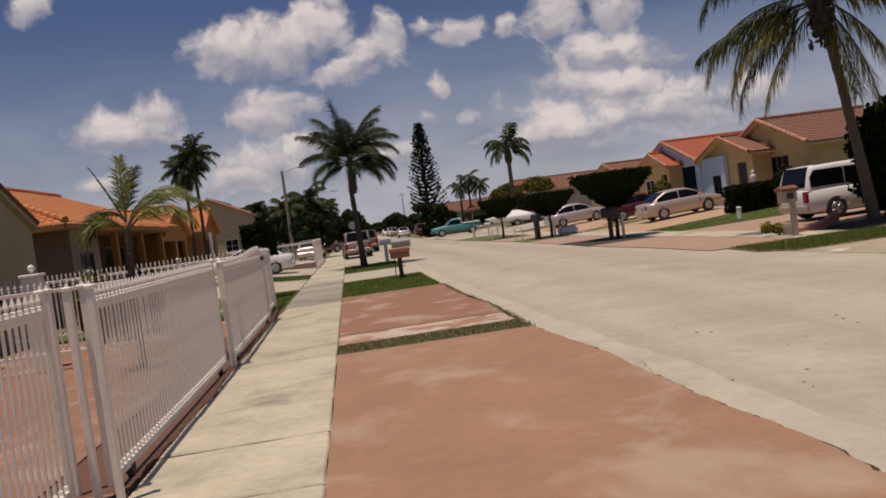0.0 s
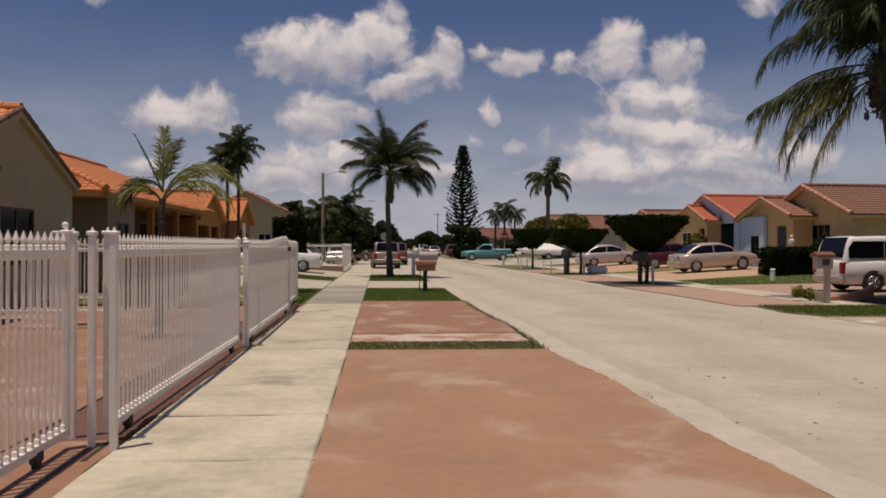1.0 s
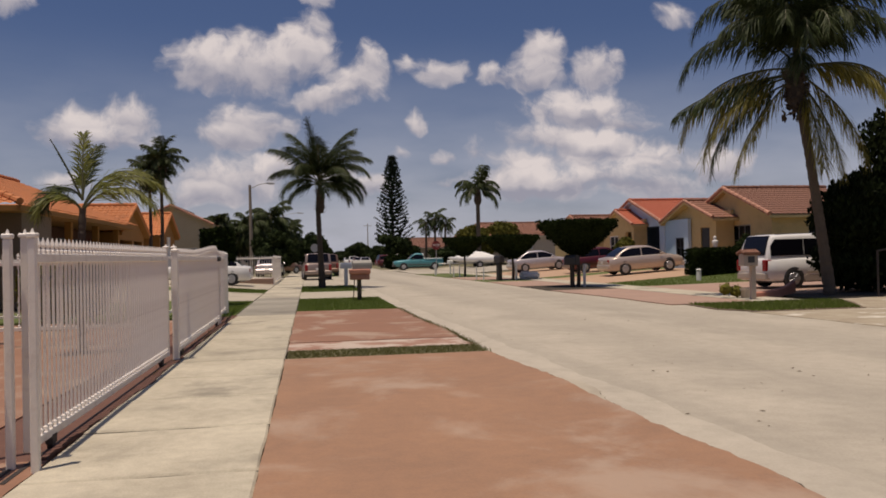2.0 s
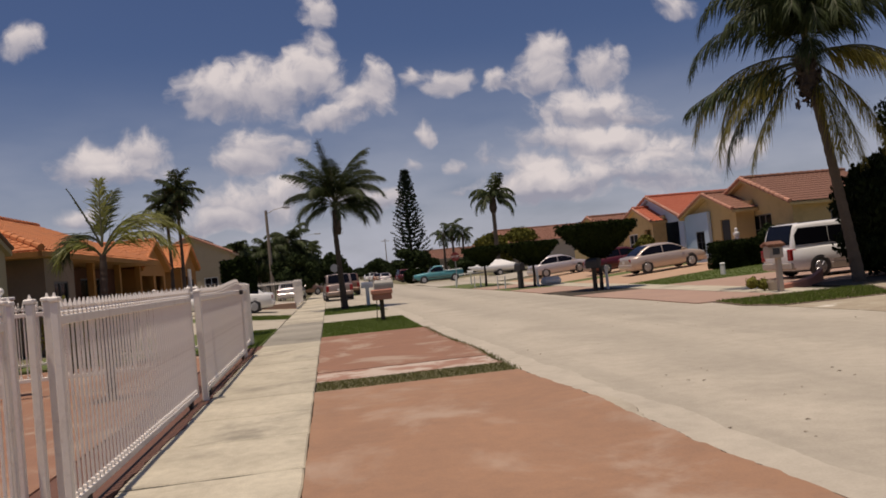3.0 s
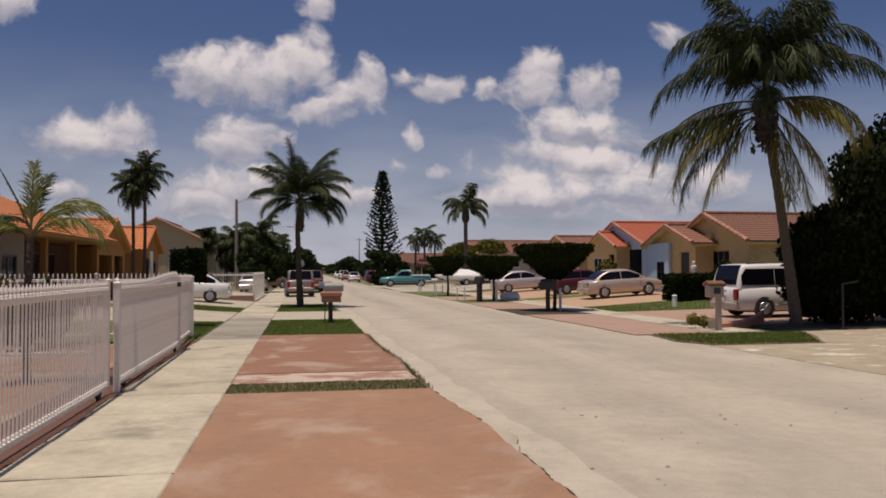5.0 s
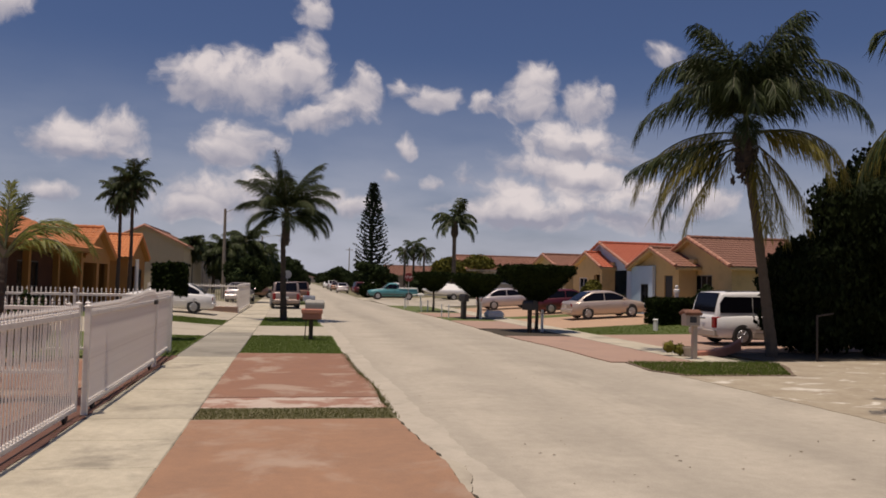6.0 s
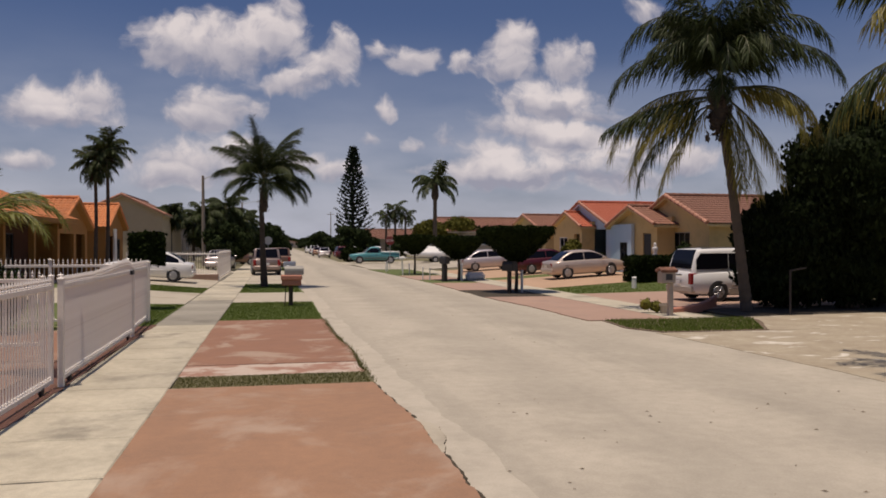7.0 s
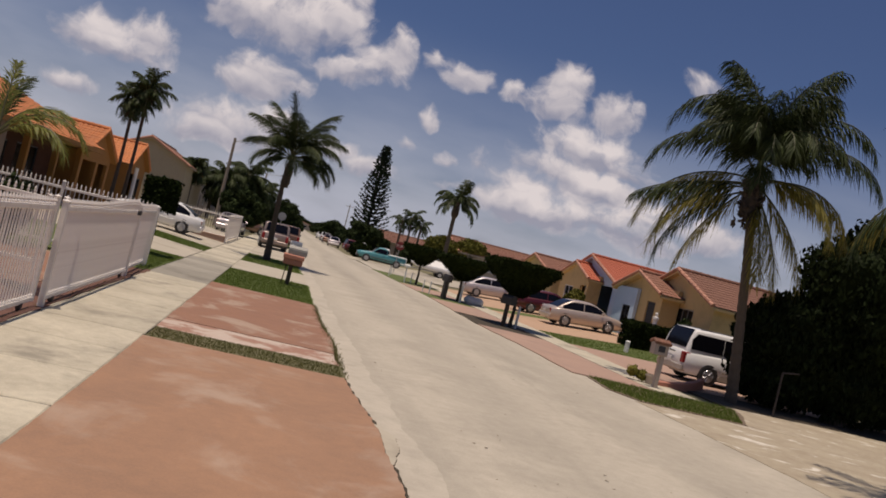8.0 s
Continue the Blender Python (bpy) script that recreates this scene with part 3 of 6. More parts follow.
sheet("dirt_spill", lambda y: -1.60, lambda y: -1.50 + rag(y, 14, 0.07), 7.1, 21.5, 0.006, M["soil"], "brown dirt washed over the sidewalk edge", step=0.08, thick=0.03, across=3, category="soil")
sheet("yard_paving", lambda y: -8.6, lambda y: -2.3, -6, 20.6, -0.004, M["red_worn"], "worn red paved front yard", step=0.6)
sheet("side_lawn", lambda y: -8.0, lambda y: -1.54, 21.5, 28.6, -0.008, M["lawn"], "mown green front lawn", step=0.4, category="grass")
sheet("neighbour_drive", lambda y: -8.8, lambda y: -1.54, 28.6, 34.6, 0.0, M["pale"], "pale concrete driveway", step=0.4)
sheet("neighbour_lawn", lambda y: -8.8, lambda y: -1.54, 34.6, 38.6, -0.006, M["lawn"], "narrow mown lawn between two driveways", step=0.4, category="grass")
sheet("neighbour_yard", lambda y: -8.8, lambda y: -1.54, 38.6, 62.0, -0.002, M["pale"], "pale paved front yards with a parked car", step=1.0)

sheet("right_dirt_drive", right_edge, lambda y: 30.0, -9, 17.6, -0.022, M["dirt_drive"], "patchy tan driveway with pale spots", step=0.5, across=24)
sheet("right_drive_inner", lambda y: 14.72, lambda y: 30.0, 17.6, 20.9, -0.022, M["dirt_drive"], "patchy tan driveway with pale spots", step=0.5, across=16)
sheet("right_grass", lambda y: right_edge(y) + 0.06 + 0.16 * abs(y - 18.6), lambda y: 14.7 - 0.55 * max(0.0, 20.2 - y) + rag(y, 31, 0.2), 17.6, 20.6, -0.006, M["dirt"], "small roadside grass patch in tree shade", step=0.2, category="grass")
sheet("bare_soil", lambda y: 14.66 - 0.55 * max(0.0, 20.2 - y), lambda y: 14.74, 17.6, 20.6, -0.018, M["dirt_drive"], "bare tan soil beside the grass patch", step=0.3, category="soil")
# dark sheet standing in for the deep shade below the big tree
sheet("tree_bed", lambda y: 14.72, lambda y: 30.0, 20.92, 23.55, -0.02, M["mulch"], "dark ground with the big tree's shade in its colour", step=0.5, across=16, category="bed")
sheet("right_apron", right_edge, lambda y: 12.35, 20.6, 30.2, 0.0, M["pink"], "faded pink concrete driveway apron", step=0.3)
sheet("right_apron_far", right_edge, lambda y: 12.35, 34.9, 41.6, 0.0, M["pink"], "faded pink concrete driveway apron", step=0.3)
sheet("right_bed", right_edge, lambda y: 12.35, 30.2, 34.9, -0.012, M["mulch"], "dark mulch bed under a clipped tree", step=0.3, category="bed")
sheet("right_bed_second", right_edge, lambda y: 12.35, 41.6, 45.5, -0.012, M["lawn"], "grassy bed under a clipped tree", step=0.3, category="bed")
sheet("right_apron_third", right_edge, lambda y: 12.35, 45.5, 51.4, 0.0, M["pink"], "faded pink concrete driveway apron", step=0.3)
sheet("right_bed_third", right_edge, lambda y: 12.35, 51.4, 56.5, -0.012, M["lawn"], "grassy bed under a clipped tree", step=0.3, category="bed")
sheet("right_bed_fourth", right_edge, lambda y: 12.35, 56.5, 64.4, -0.012, M["lawn"], "grassy verge beside the side street", step=0.3, category="bed")
sheet("right_sidewalk", lambda y: 12.36, lambda y: 13.8, 20.6, 64.4, 0.006, M["concrete"], "pale concrete sidewalk across the street", step=0.4, across=4)
sheet("van_drive", lambda y: 13.81, lambda y: 23.0, 23.6, 31.4, 0.0, M["pink"], "pink concrete driveway with a parked van", step=0.4, across=14)
sheet("front_lawn", lambda y: 13.81, lambda y: 23.0, 31.4, 35.6, -0.004, M["lawn"], "front lawn beside a clipped hedge", step=0.4, across=14, category="grass")
sheet("sedan_drive", lambda y: 13.81, lambda y: 23.0, 35.6, 44.0, 0.0, M["tan_drive"], "tan concrete driveway with a parked car", step=0.4, across=14)
sheet("middle_lawn", lambda y: 13.81, lambda y: 23.0, 44.0, 46.4, -0.004, M["lawn"], "strip of front lawn", step=0.4, across=14, category="grass")
sheet("far_drive", lambda y: 13.81, lambda y: 23.0, 46.4, 60.0, 0.0, M["tan_drive"], "tan concrete driveway with parked cars", step=0.6, across=14)

# ---- houses ----


def walling(bm, p0, p1, z0, z1, thick, holes=()):
    """A wall from p0 to p1 with rectangular openings (along, along, low, high) that go through it; thickness to its left."""
    p0, p1 = Vector((*p0, 0)), Vector((*p1, 0))
    length = (p1 - p0).length
    d = (p1 - p0) / length
    n = Vector((-d.y, d.x, 0))
    ss = sorted({0, length, *[h for hole in holes for h in hole[:2]]})
    zs = sorted({z0, z1, *[h for hole in holes for h in hole[2:]]})
    ns, nz = len(ss) - 1, len(zs) - 1

    def solid(i, k):
        if not (0 <= i < ns and 0 <= k < nz):
            return False
        ms, mz = (ss[i] + ss[i + 1]) / 2, (zs[k] + zs[k + 1]) / 2
        return not any(h[0] < ms < h[1] and h[2] < mz < h[3] for h in holes)

    grid = {}

    def corner(i, k, back):
        if (i, k, back) not in grid:
            grid[i, k, back] = bm.verts.new(p0 + d * ss[i] + n * (thick if back else 0) + Vector((0, 0, zs[k])))
        return grid[i, k, back]

    for i in range(ns):
        for k in range(nz):
            if not solid(i, k):
                continue
            quad = ((i, k), (i + 1, k), (i + 1, k + 1), (i, k + 1))
            bm.faces.new([corner(a, b, 0) for a, b in quad])
            bm.faces.new([corner(a, b, 1) for a, b in quad[::-1]])
            for e, (di, dk) in enumerate(((0, -1), (1, 0), (0, 1), (-1, 0))):
                if not solid(i + di, k + dk):
                    (a, b), (c, f) = quad[e], quad[(e + 1) % 4]
                    bm.faces.new((corner(a, b, 0), corner(a, b, 1), corner(c, f, 1), corner(c, f, 0)))
    return bm


def tiled(bm, a, b, c, d, col=0.27, row=0.38, swell=0.045):
    """Barrel tiles on the roof face a-b (eave) to d-c (ridge): ridged columns, stepped rows."""
    a, b, c, d = (Vector(p) for p in (a, b, c, d))
    up = ((b - a).cross(d - a)).normalized()
    if up.z < 0:
        up = -up
    width = max((b - a).length, (c - d).length)
    run = ((d - a).length + (c - b).length) / 2
    nc, nr = max(2, int(width / col)), max(2, int(run / row))
    per = 4
    prev = None
    for r in range(nr):
        for lift, t in ((0.024, r / nr), (0.0, (r + 0.98) / nr)):
            line = []
            left, right = a.lerp(d, t), b.lerp(c, t)
            for k in range(nc * per + 1):
                u = k / (nc * per)
                h = swell * abs(math.sin(math.pi * u * nc)) + lift
                line.append(bm.verts.new(left.lerp(right, u) + up * h))
            if prev:
                for k in range(nc * per):
                    try:
                        bm.faces.new((prev[k], prev[k + 1], line[k + 1], line[k]))
                    except ValueError:
                        pass
            prev = line
    return bm


def rake_row(name, a, b, mat, parent, r=0.12, step=0.42):
    """A row of round edge tiles from a to b, each one a piece on a shared mesh."""
    a, b = Vector(a), Vector(b)
    n = max(1, int((b - a).length / step))
    turn = (b - a).to_track_quat("Z", "Y").to_matrix().to_4x4()
    first = None
    for i in range(n):
        m = Matrix.Translation(a.lerp(b, i / n)) @ turn @ Matrix.Rotation(0.7 * i, 4, "Z")
        if first is None:
            first = part(name, rodded((0, 0, 0), (0, 0, 1.06 * (b - a).length / n), r, r * 0.8, n=8), mat, parent)
            first.matrix_basis = m
        else:
            piece(name, first, parent, m)


def window(parent, p, along, out, w, h, frame_mat, bars=1, cross=1):
    """A window set in an opening: frame, sill, mullions and panes. p: low left corner on the outer face."""
    p, along, out = Vector(p), Vector(along).normalized(), Vector(out).normalized()
    up = Vector((0, 0, 1))

    def slab(bm, s0, s1, z0, z1, o0, o1):
        q = [bm.verts.new(p + along * s + up * z + out * o) for o in (o0, o1) for s, z in ((s0, z0), (s1, z0), (s1, z1), (s0, z1))]
        for f in ((0, 1, 2, 3), (7, 6, 5, 4), (0, 4, 5, 1), (1, 5, 6, 2), (2, 6, 7, 3), (3, 7, 4, 0)):
            bm.faces.new([q[i] for i in f])
        return bm

    win = part("window", slab(bmesh.new(), 0, w, -0.08, 0, -0.1, 0.07), frame_mat, parent)
    bm = bmesh.new()
    for s0, s1, z0, z1 in ((0, 0.06, 0, h), (w - 0.06, w, 0, h), (0.06, w - 0.06, 0, 0.06), (0.06, w - 0.06, h - 0.06, h)):
        slab(bm, s0, s1, z0, z1, -0.10, -0.02)
    part("window_frame", bm, frame_mat, win)
    for i in range(bars + 1):
        s0, s1 = 0.06 + (w - 0.12) * i / (bars + 1), 0.06 + (w - 0.12) * (i + 1) / (bars + 1)
        part("pane", slab(bmesh.new(), s0 + 0.02, s1 - 0.02, 0.06, h - 0.06, -0.075, -0.065), M["glass"], win)
    bm = bmesh.new()
    for i in range(1, bars + 1):
        s = 0.06 + (w - 0.12) * i / (bars + 1)
        slab(bm, s - 0.02, s + 0.02, 0.06, h - 0.06, -0.09, -0.04)
    for i in range(1, cross + 1):
        z = 0.06 + (h - 0.12) * i / (cross + 1)
        slab(bm, 0.06, w - 0.06, z - 0.015, z + 0.015, -0.088, -0.045)
    part("mullion", bm, frame_mat, win)
    return win


def door(parent, p, along, out, w, h, mat, panels=3):
    p, along, out = Vector(p), Vector(along).normalized(), Vector(out).normalized()
    m = Matrix((( along.x, out.x, 0, p.x), (along.y, out.y, 0, p.y), (0, 0, 1, p.z), (0, 0, 0, 1)))
    d = part("door", boxed(0.03, w - 0.03, -0.12, -0.06, 0.02, h - 0.03), mat, parent)
    d.matrix_basis = m
    bm = bmesh.new()
    for i in range(panels):
        z0, z1 = 0.15 + (h - 0.3) * i / panels, 0.05 + (h - 0.3) * (i + 1) / panels
        box(bm, 0.14, w - 0.14, -0.06, -0.045, z0, z1 + 0.02, bevel=0.006)
    part("door_panel", bm, mat, d)
    part("handle", box(bmesh.new(), w - 0.12, w - 0.09, -0.06, -0.01, 0.95, 1.1, bevel=0.005), M["chrome"], d)
    return d


def gable_house(label, side, xf, depth, y0, y1, eave, apex, wall_mat, roof_mat, base, openings=(), side_openings=(), trim=None, over=0.3, frames=None, rake="rake", rake_r=0.12):
    """A house whose gable faces the street. side: +1 where the street lies at lower x. xf: street wall; the ridge runs away from the street."""
    t = 0.2
    h = thing("house", pose(0, 0, 0), label, "house")
    xb = xf + side * depth
    ym = (y0 + y1) / 2
    bm = bmesh.new()
    # street wall, thickness inward
    if side > 0:
        walling(bm, (xf, y1), (xf, y0), base, eave, t, [(y1 - b, y1 - a, c, d) for a, b, c, d, _ in openings])
    else:
        walling(bm, (xf, y0), (xf, y1), base, eave, t, [(a - y0, b - y0, c, d) for a, b, c, d, _ in openings])
    part("street_wall", bm, wall_mat, h)
    bm = bmesh.new()
    q = []
    for x in (xf, xf + side * t):
        for y, z in ((y0, eave), (y1, eave), (ym, apex - 0.08)):
            q.append(bm.verts.new((x, y, z)))
    for f in ((0, 1, 2), (5, 4, 3), (0, 3, 4, 1), (1, 4, 5, 2), (2, 5, 3, 0)):
        bm.faces.new([q[i] for i in f])
    part("gable", bm, wall_mat, h)
    lo, hi = min(xf, xb), max(xf, xb)
    bm = bmesh.new()
    walling(bm, (lo + t, y0), (hi - t, y0), base, eave, t, [(a - lo - t, b - lo - t, c, d) for a, b, c, d, _ in side_openings])
    part("side_wall", bm, wall_mat, h)
    part("side_wall", walling(bmesh.new(), (hi - t, y1), (lo + t, y1), base, eave, t), wall_mat, h)
    part("back_wall", walling(bmesh.new(), (xb, y0) if side > 0 else (xb, y1), (xb, y1) if side > 0 else (xb, y0), base, eave + 0.3, t), wall_mat, h)
    slope = (apex - eave) / (ym - y0)
    ez = eave - over * slope
    xs, xe = xf - side * over, xb + side * over
    for ya, yr in ((y0 - over, ym), (y1 + over, ym)):
        roof = part("roof", tiled(bmesh.new(), (xs, ya, ez), (xe, ya, ez), (xe, yr, apex), (xs, yr, apex)), roof_mat, h)
        bm = bmesh.new()
        q = [bm.verts.new(p) for p in ((xs, ya, ez - 0.02), (xe, ya, ez - 0.02), (xe, yr, apex - 0.03), (xs, yr, apex - 0.03), (xs, ya, ez - 0.16), (xe, ya, ez - 0.16), (xe, yr, apex - 0.17), (xs, yr, apex - 0.17))]
        for f in ((0, 1, 2, 3), (7, 6, 5, 4), (0, 4, 5, 1), (1, 5, 6, 2), (2, 6, 7, 3), (3, 7, 4, 0)):
            bm.faces.new([q[i] for i in f])
        part("soffit", bm, trim or wall_mat, roof)
        rake_row("rake_tile", (xs, ya, ez + 0.05), (xs, yr, apex + 0.05), M[rake], roof, rake_r)
    rake_row("ridge_tile", (xs, ym, apex + 0.07), (xe, ym, apex + 0.07), roof_mat, h)
    for a, b, c, d, kind in openings:
        if kind == "door":
            door(h, (xf, a if side < 0 else b, c), (0, -side, 0), (-side, 0, 0), b - a, d - c, M["dark_door"])
        elif kind == "window":
            window(h, (xf, a if side < 0 else b, c), (0, -side, 0), (-side, 0, 0), b - a, d - c, frames or M["trim"], 2 if b - a > 1.7 else 1)
    for a, b, c, d, kind in side_openings:
        window(h, (a, y0, c), (1, 0, 0), (0, -1, 0), b - a, d - c, frames or M["trim"], 2 if b - a > 1.7 else 1)
    return h

# street side across the road
gable_house("yellow stucco house with brown tiled gable roof", 1, 23.0, 5.6, 36.5, 44.6, 3.25, 4.78, M["yellow"], M["tile_brown"], 0.1,
            [(38.4, 40.2, 1.15, 2.75, "window"), (42.6, 43.6, 0.6, 2.7, "door")], [(25.0, 26.2, 1.3, 2.6, "window")], frames=M["grey_box"])
porch = gable_house("yellow stucco entrance porch with a brown tiled gable", 1, 21.9, 1.05, 39.9, 45.4, 3.3, 4.25, M["yellow"], M["tile_brown"], 0.1,
            [(40.6, 41.6, 0.5, 2.7, "door")], [], frames=M["black"], over=0.42, rake_r=0.10)
part("front_panel", walling(bmesh.new(), (21.66, 45.42), (21.66, 42.6), 0.1, 3.27, 0.2, [(1.3, 2.3, 1.0, 2.2)]), M["blue"], porch, "pale blue stucco front wall")
window(porch, (21.66, 44.12, 1.0), (0, -1, 0), (-1, 0, 0), 1.0, 1.2, M["black"])
gable_house("pale blue stucco house with red tiled gable roof", 1, 23.0, 14, 48.4, 58.1, 3.4, 5.05, M["blue"], M["tile_red"], 0.1,
            [(49.1, 51.7, 0.5, 3.1, "open")], [])
gable_house("small red tiled entrance porch of the blue house", 1, 22.0, 0.95, 50.9, 56.4, 3.35, 4.35, M["yellow"], M["tile_red"], 0.1,
            [(51.3, 52.3, 0.5, 2.8, "open"), (53.6, 55.2, 1.2, 2.6, "window")], [], over=0.2, rake_r=0.10)
gable_house("yellow stucco house with brown tiled roof", 1, 22.5, 5.0, 59.6, 69.6, 3.1, 4.55, M["yellow"], M["tile_brown"], 0.1,
            [(61.0, 62.4, 1.3, 2.7, "window"), (65.0, 66.0, 0.55, 2.7, "door")], [])
# fence side
gable_house("shaded beige stucco house with tiled gable roof", -1, -8.3, 12, 16.95, 23.95, 3.2, 4.75, M["beige"], M["tile"], -0.1,
            [(18.9, 21.5, 1.1, 2.4, "window")], [], over=0.14, frames=M["black"], rake="rake_dark", rake_r=0.07)
gable_house("ochre stucco house wing with orange tiled roof", -1, -9.2, 9, 43.0, 49.4, 3.1, 4.5, M["ochre"], M["tile"], 0.0,
            [(43.5, 46.3, 0.05, 2.6, "open"), (46.8, 48.9, 0.05, 2.6, "open")], [], frames=M["black"], rake="tile", rake_r=0.08)
ochre_house = gable_house("ochre stucco house with orange tiled roof", -1, -9.4, 10, 55.5, 61.5, 3.3, 4.75, M["ochre"], M["tile"], 0.0,
            [(56.0, 58.6, 0.1, 2.6, "open"), (59.2, 60.4, 0.9, 2.4, "window")], [], frames=M["black"], rake="tile", rake_r=0.08)

part("column", rodded((-8.9, 55.9, 0.0), (-8.9, 55.9, 3.05), 0.13, 0.12, n=14), M["trim"], ochre_house, "white porch column")
gable_house("beige entrance porch with a tiled gable", -1, -7.25, 0.9, 13.0, 16.9, 3.05, 4.1, M["beige"], M["tile"], -0.1,
            [(13.6, 16.3, 0.0, 2.4, "open")], [], over=0.14, rake="rake_dark", rake_r=0.07)


def hip_house():
    """Ochre house with a long tiled hip roof and a deep porch on posts."""
    h = thing("house", pose(0, 0, 0), "ochre stucco house with orange hip roof and shaded porch", "house")
    x0, x1, y0, y1, eave = -20.0, -10.3, 27.6, 42.8, 3.0
    # recessed wall in the darkened stucco: porch shade is part of its colour
    part("street_wall", walling(bmesh.new(), (x1, y0), (x1, y1), 0.0, eave, 0.2, [(0.9, 3.5, 0.25, 2.55), (4.4, 5.6, 0.35, 2.5), (6.6, 8.4, 0.35, 2.5), (9.5, 12.4, 0.25, 2.55)]), M["porch_shaded"], h, "red-brown porch wall with the roof's shade in its colour")
    part("side_wall", walling(bmesh.new(), (x0, y0), (x1 - 0.2, y0), 0.0, eave, 0.2), M["taupe"], h)
    part("front_wall", walling(bmesh.new(), (x1 + 0.01, y0), (-8.75, y0), 0.0, eave + 0.05, 0.2), M["taupe"], h)
    part("front_wall", walling(bmesh.new(), (-8.55, y0), (-8.55, y0 + 2.9), 0.0, eave + 0.05, 0.2, [(0.8, 2.2, 0.9, 2.3)]), M["taupe"], h)
    window(h, (-8.55, y0 + 0.8, 0.9), (0, 1, 0), (1, 0, 0), 1.4, 1.4, M["black"])
    window(h, (x1, y0 + 0.9, 0.25), (0, 1, 0), (1, 0, 0), 2.6, 2.3, M["black"])
    window(h, (x1, y0 + 9.5, 0.25), (0, 1, 0), (1, 0, 0), 2.9, 2.3, M["black"])
    door(h, (x1, y0 + 4.4, 0.35), (0, 1, 0), (1, 0, 0), 1.2, 2.15, M["dark_door"])
    window(h, (x1, y0 + 6.6, 0.35), (0, 1, 0), (1, 0, 0), 1.8, 2.15, M["black"])
    ex, ny, fy, bx = -8.25, 26.6, 43.2, -20.6
    ez, rz, rx = 3.25, 5.5, -13.9
    faces = (((ex, ny, ez), (ex, fy, ez), (rx, fy, rz), (rx, ny + 5.2, rz)), ((bx, ny, ez), (ex, ny, ez), (rx, ny + 5.2, rz), (rx, ny + 5.2, rz)), ((bx, fy, ez), (bx, ny, ez), (rx, ny + 5.2, rz), (rx, fy, rz)))
    for a, b, c, d in faces:
        part("roof", tiled(bmesh.new(), a, b, c, d), M["tile"], h)
    rake_row("hip_tile", (ex, ny, ez + 0.08), (rx, ny + 5.2, rz + 0.08), M["tile"], h)
    rake_row("ridge_tile", (rx, ny + 5.2, rz + 0.08), (rx, fy, rz + 0.08), M["tile"], h)
    bm = bmesh.new()
    q = [bm.verts.new(p) for p in ((ex + 0.02, ny - 0.02, ez - 0.03), (ex + 0.02, fy, ez - 0.03), (bx, fy, ez - 0.03), (bx, ny - 0.02, ez - 0.03), (ex + 0.02, ny - 0.02, ez - 0.2), (ex + 0.02, fy, ez - 0.2), (bx, fy, ez - 0.2), (bx, ny - 0.02, ez - 0.2))]
    for f in ((0, 1, 2, 3), (7, 6, 5, 4), (0, 4, 5, 1), (1, 5, 6, 2), (2, 6, 7, 3), (3, 7, 4, 0)):
        bm.faces.new([q[i] for i in f])
    part("soffit", bm, M["ochre"], h)
    for y in (34.2, 38.2, 42.0):
        bm = boxed(-9.15, -8.9, y - 0.13, y + 0.13, 0.1, ez - 0.2, bevel=0.015)
        box(bm, -9.2, -8.85, y - 0.18, y + 0.18, 0.0, 0.25, bevel=0.015)
        part("post", bm, M["ochre"], h)
    return h


hip_house()

far = gable_house("far beige house with tiled roof", 1, 0.0, 14, -3.4, 3.4, 4.6, 6.2, M["far_beige"], M["tile_brown"], 0.0,
                  [(-2.2, -1.0, 1.2, 2.4, "window"), (0.6, 1.8, 1.2, 2.4, "window")], [])
far.matrix_basis = pose(-11.7, 74.0, 0.2, 0, 0, 90)
long_house = gable_house("far stucco house with long brown tiled roof", 1, 0.0, 16, -7, 7, 2.7, 4.35, M["hazy_wall"], M["tile_brown"], 0.0,
                         [(-5, -3.5, 1.2, 2.5, "window"), (-0.6, 0.5, 0.1, 2.3, "door"), (3, 4.5, 1.2, 2.5, "window")], [(3, 4.5, 1.2, 2.5, "window")])
long_house.matrix_basis = pose(20.4, 92, 0.85)
for x, y, turn, label in ((17.5, 138, 0, ""), (24.5, 128, 0, ""), (26, 150, 0, ""), (28, 175, 0, ""), (-9.0, 96, 180, ""), (-9.5, 120, 180, ""), (-10, 150, 180, ""), (-9, 250, 180, ""), (22, 270, 0, "")):
    copy_thing(long_house, pose(x, y, 0.3, 0, 0, turn))

# ---- trees and planting ----


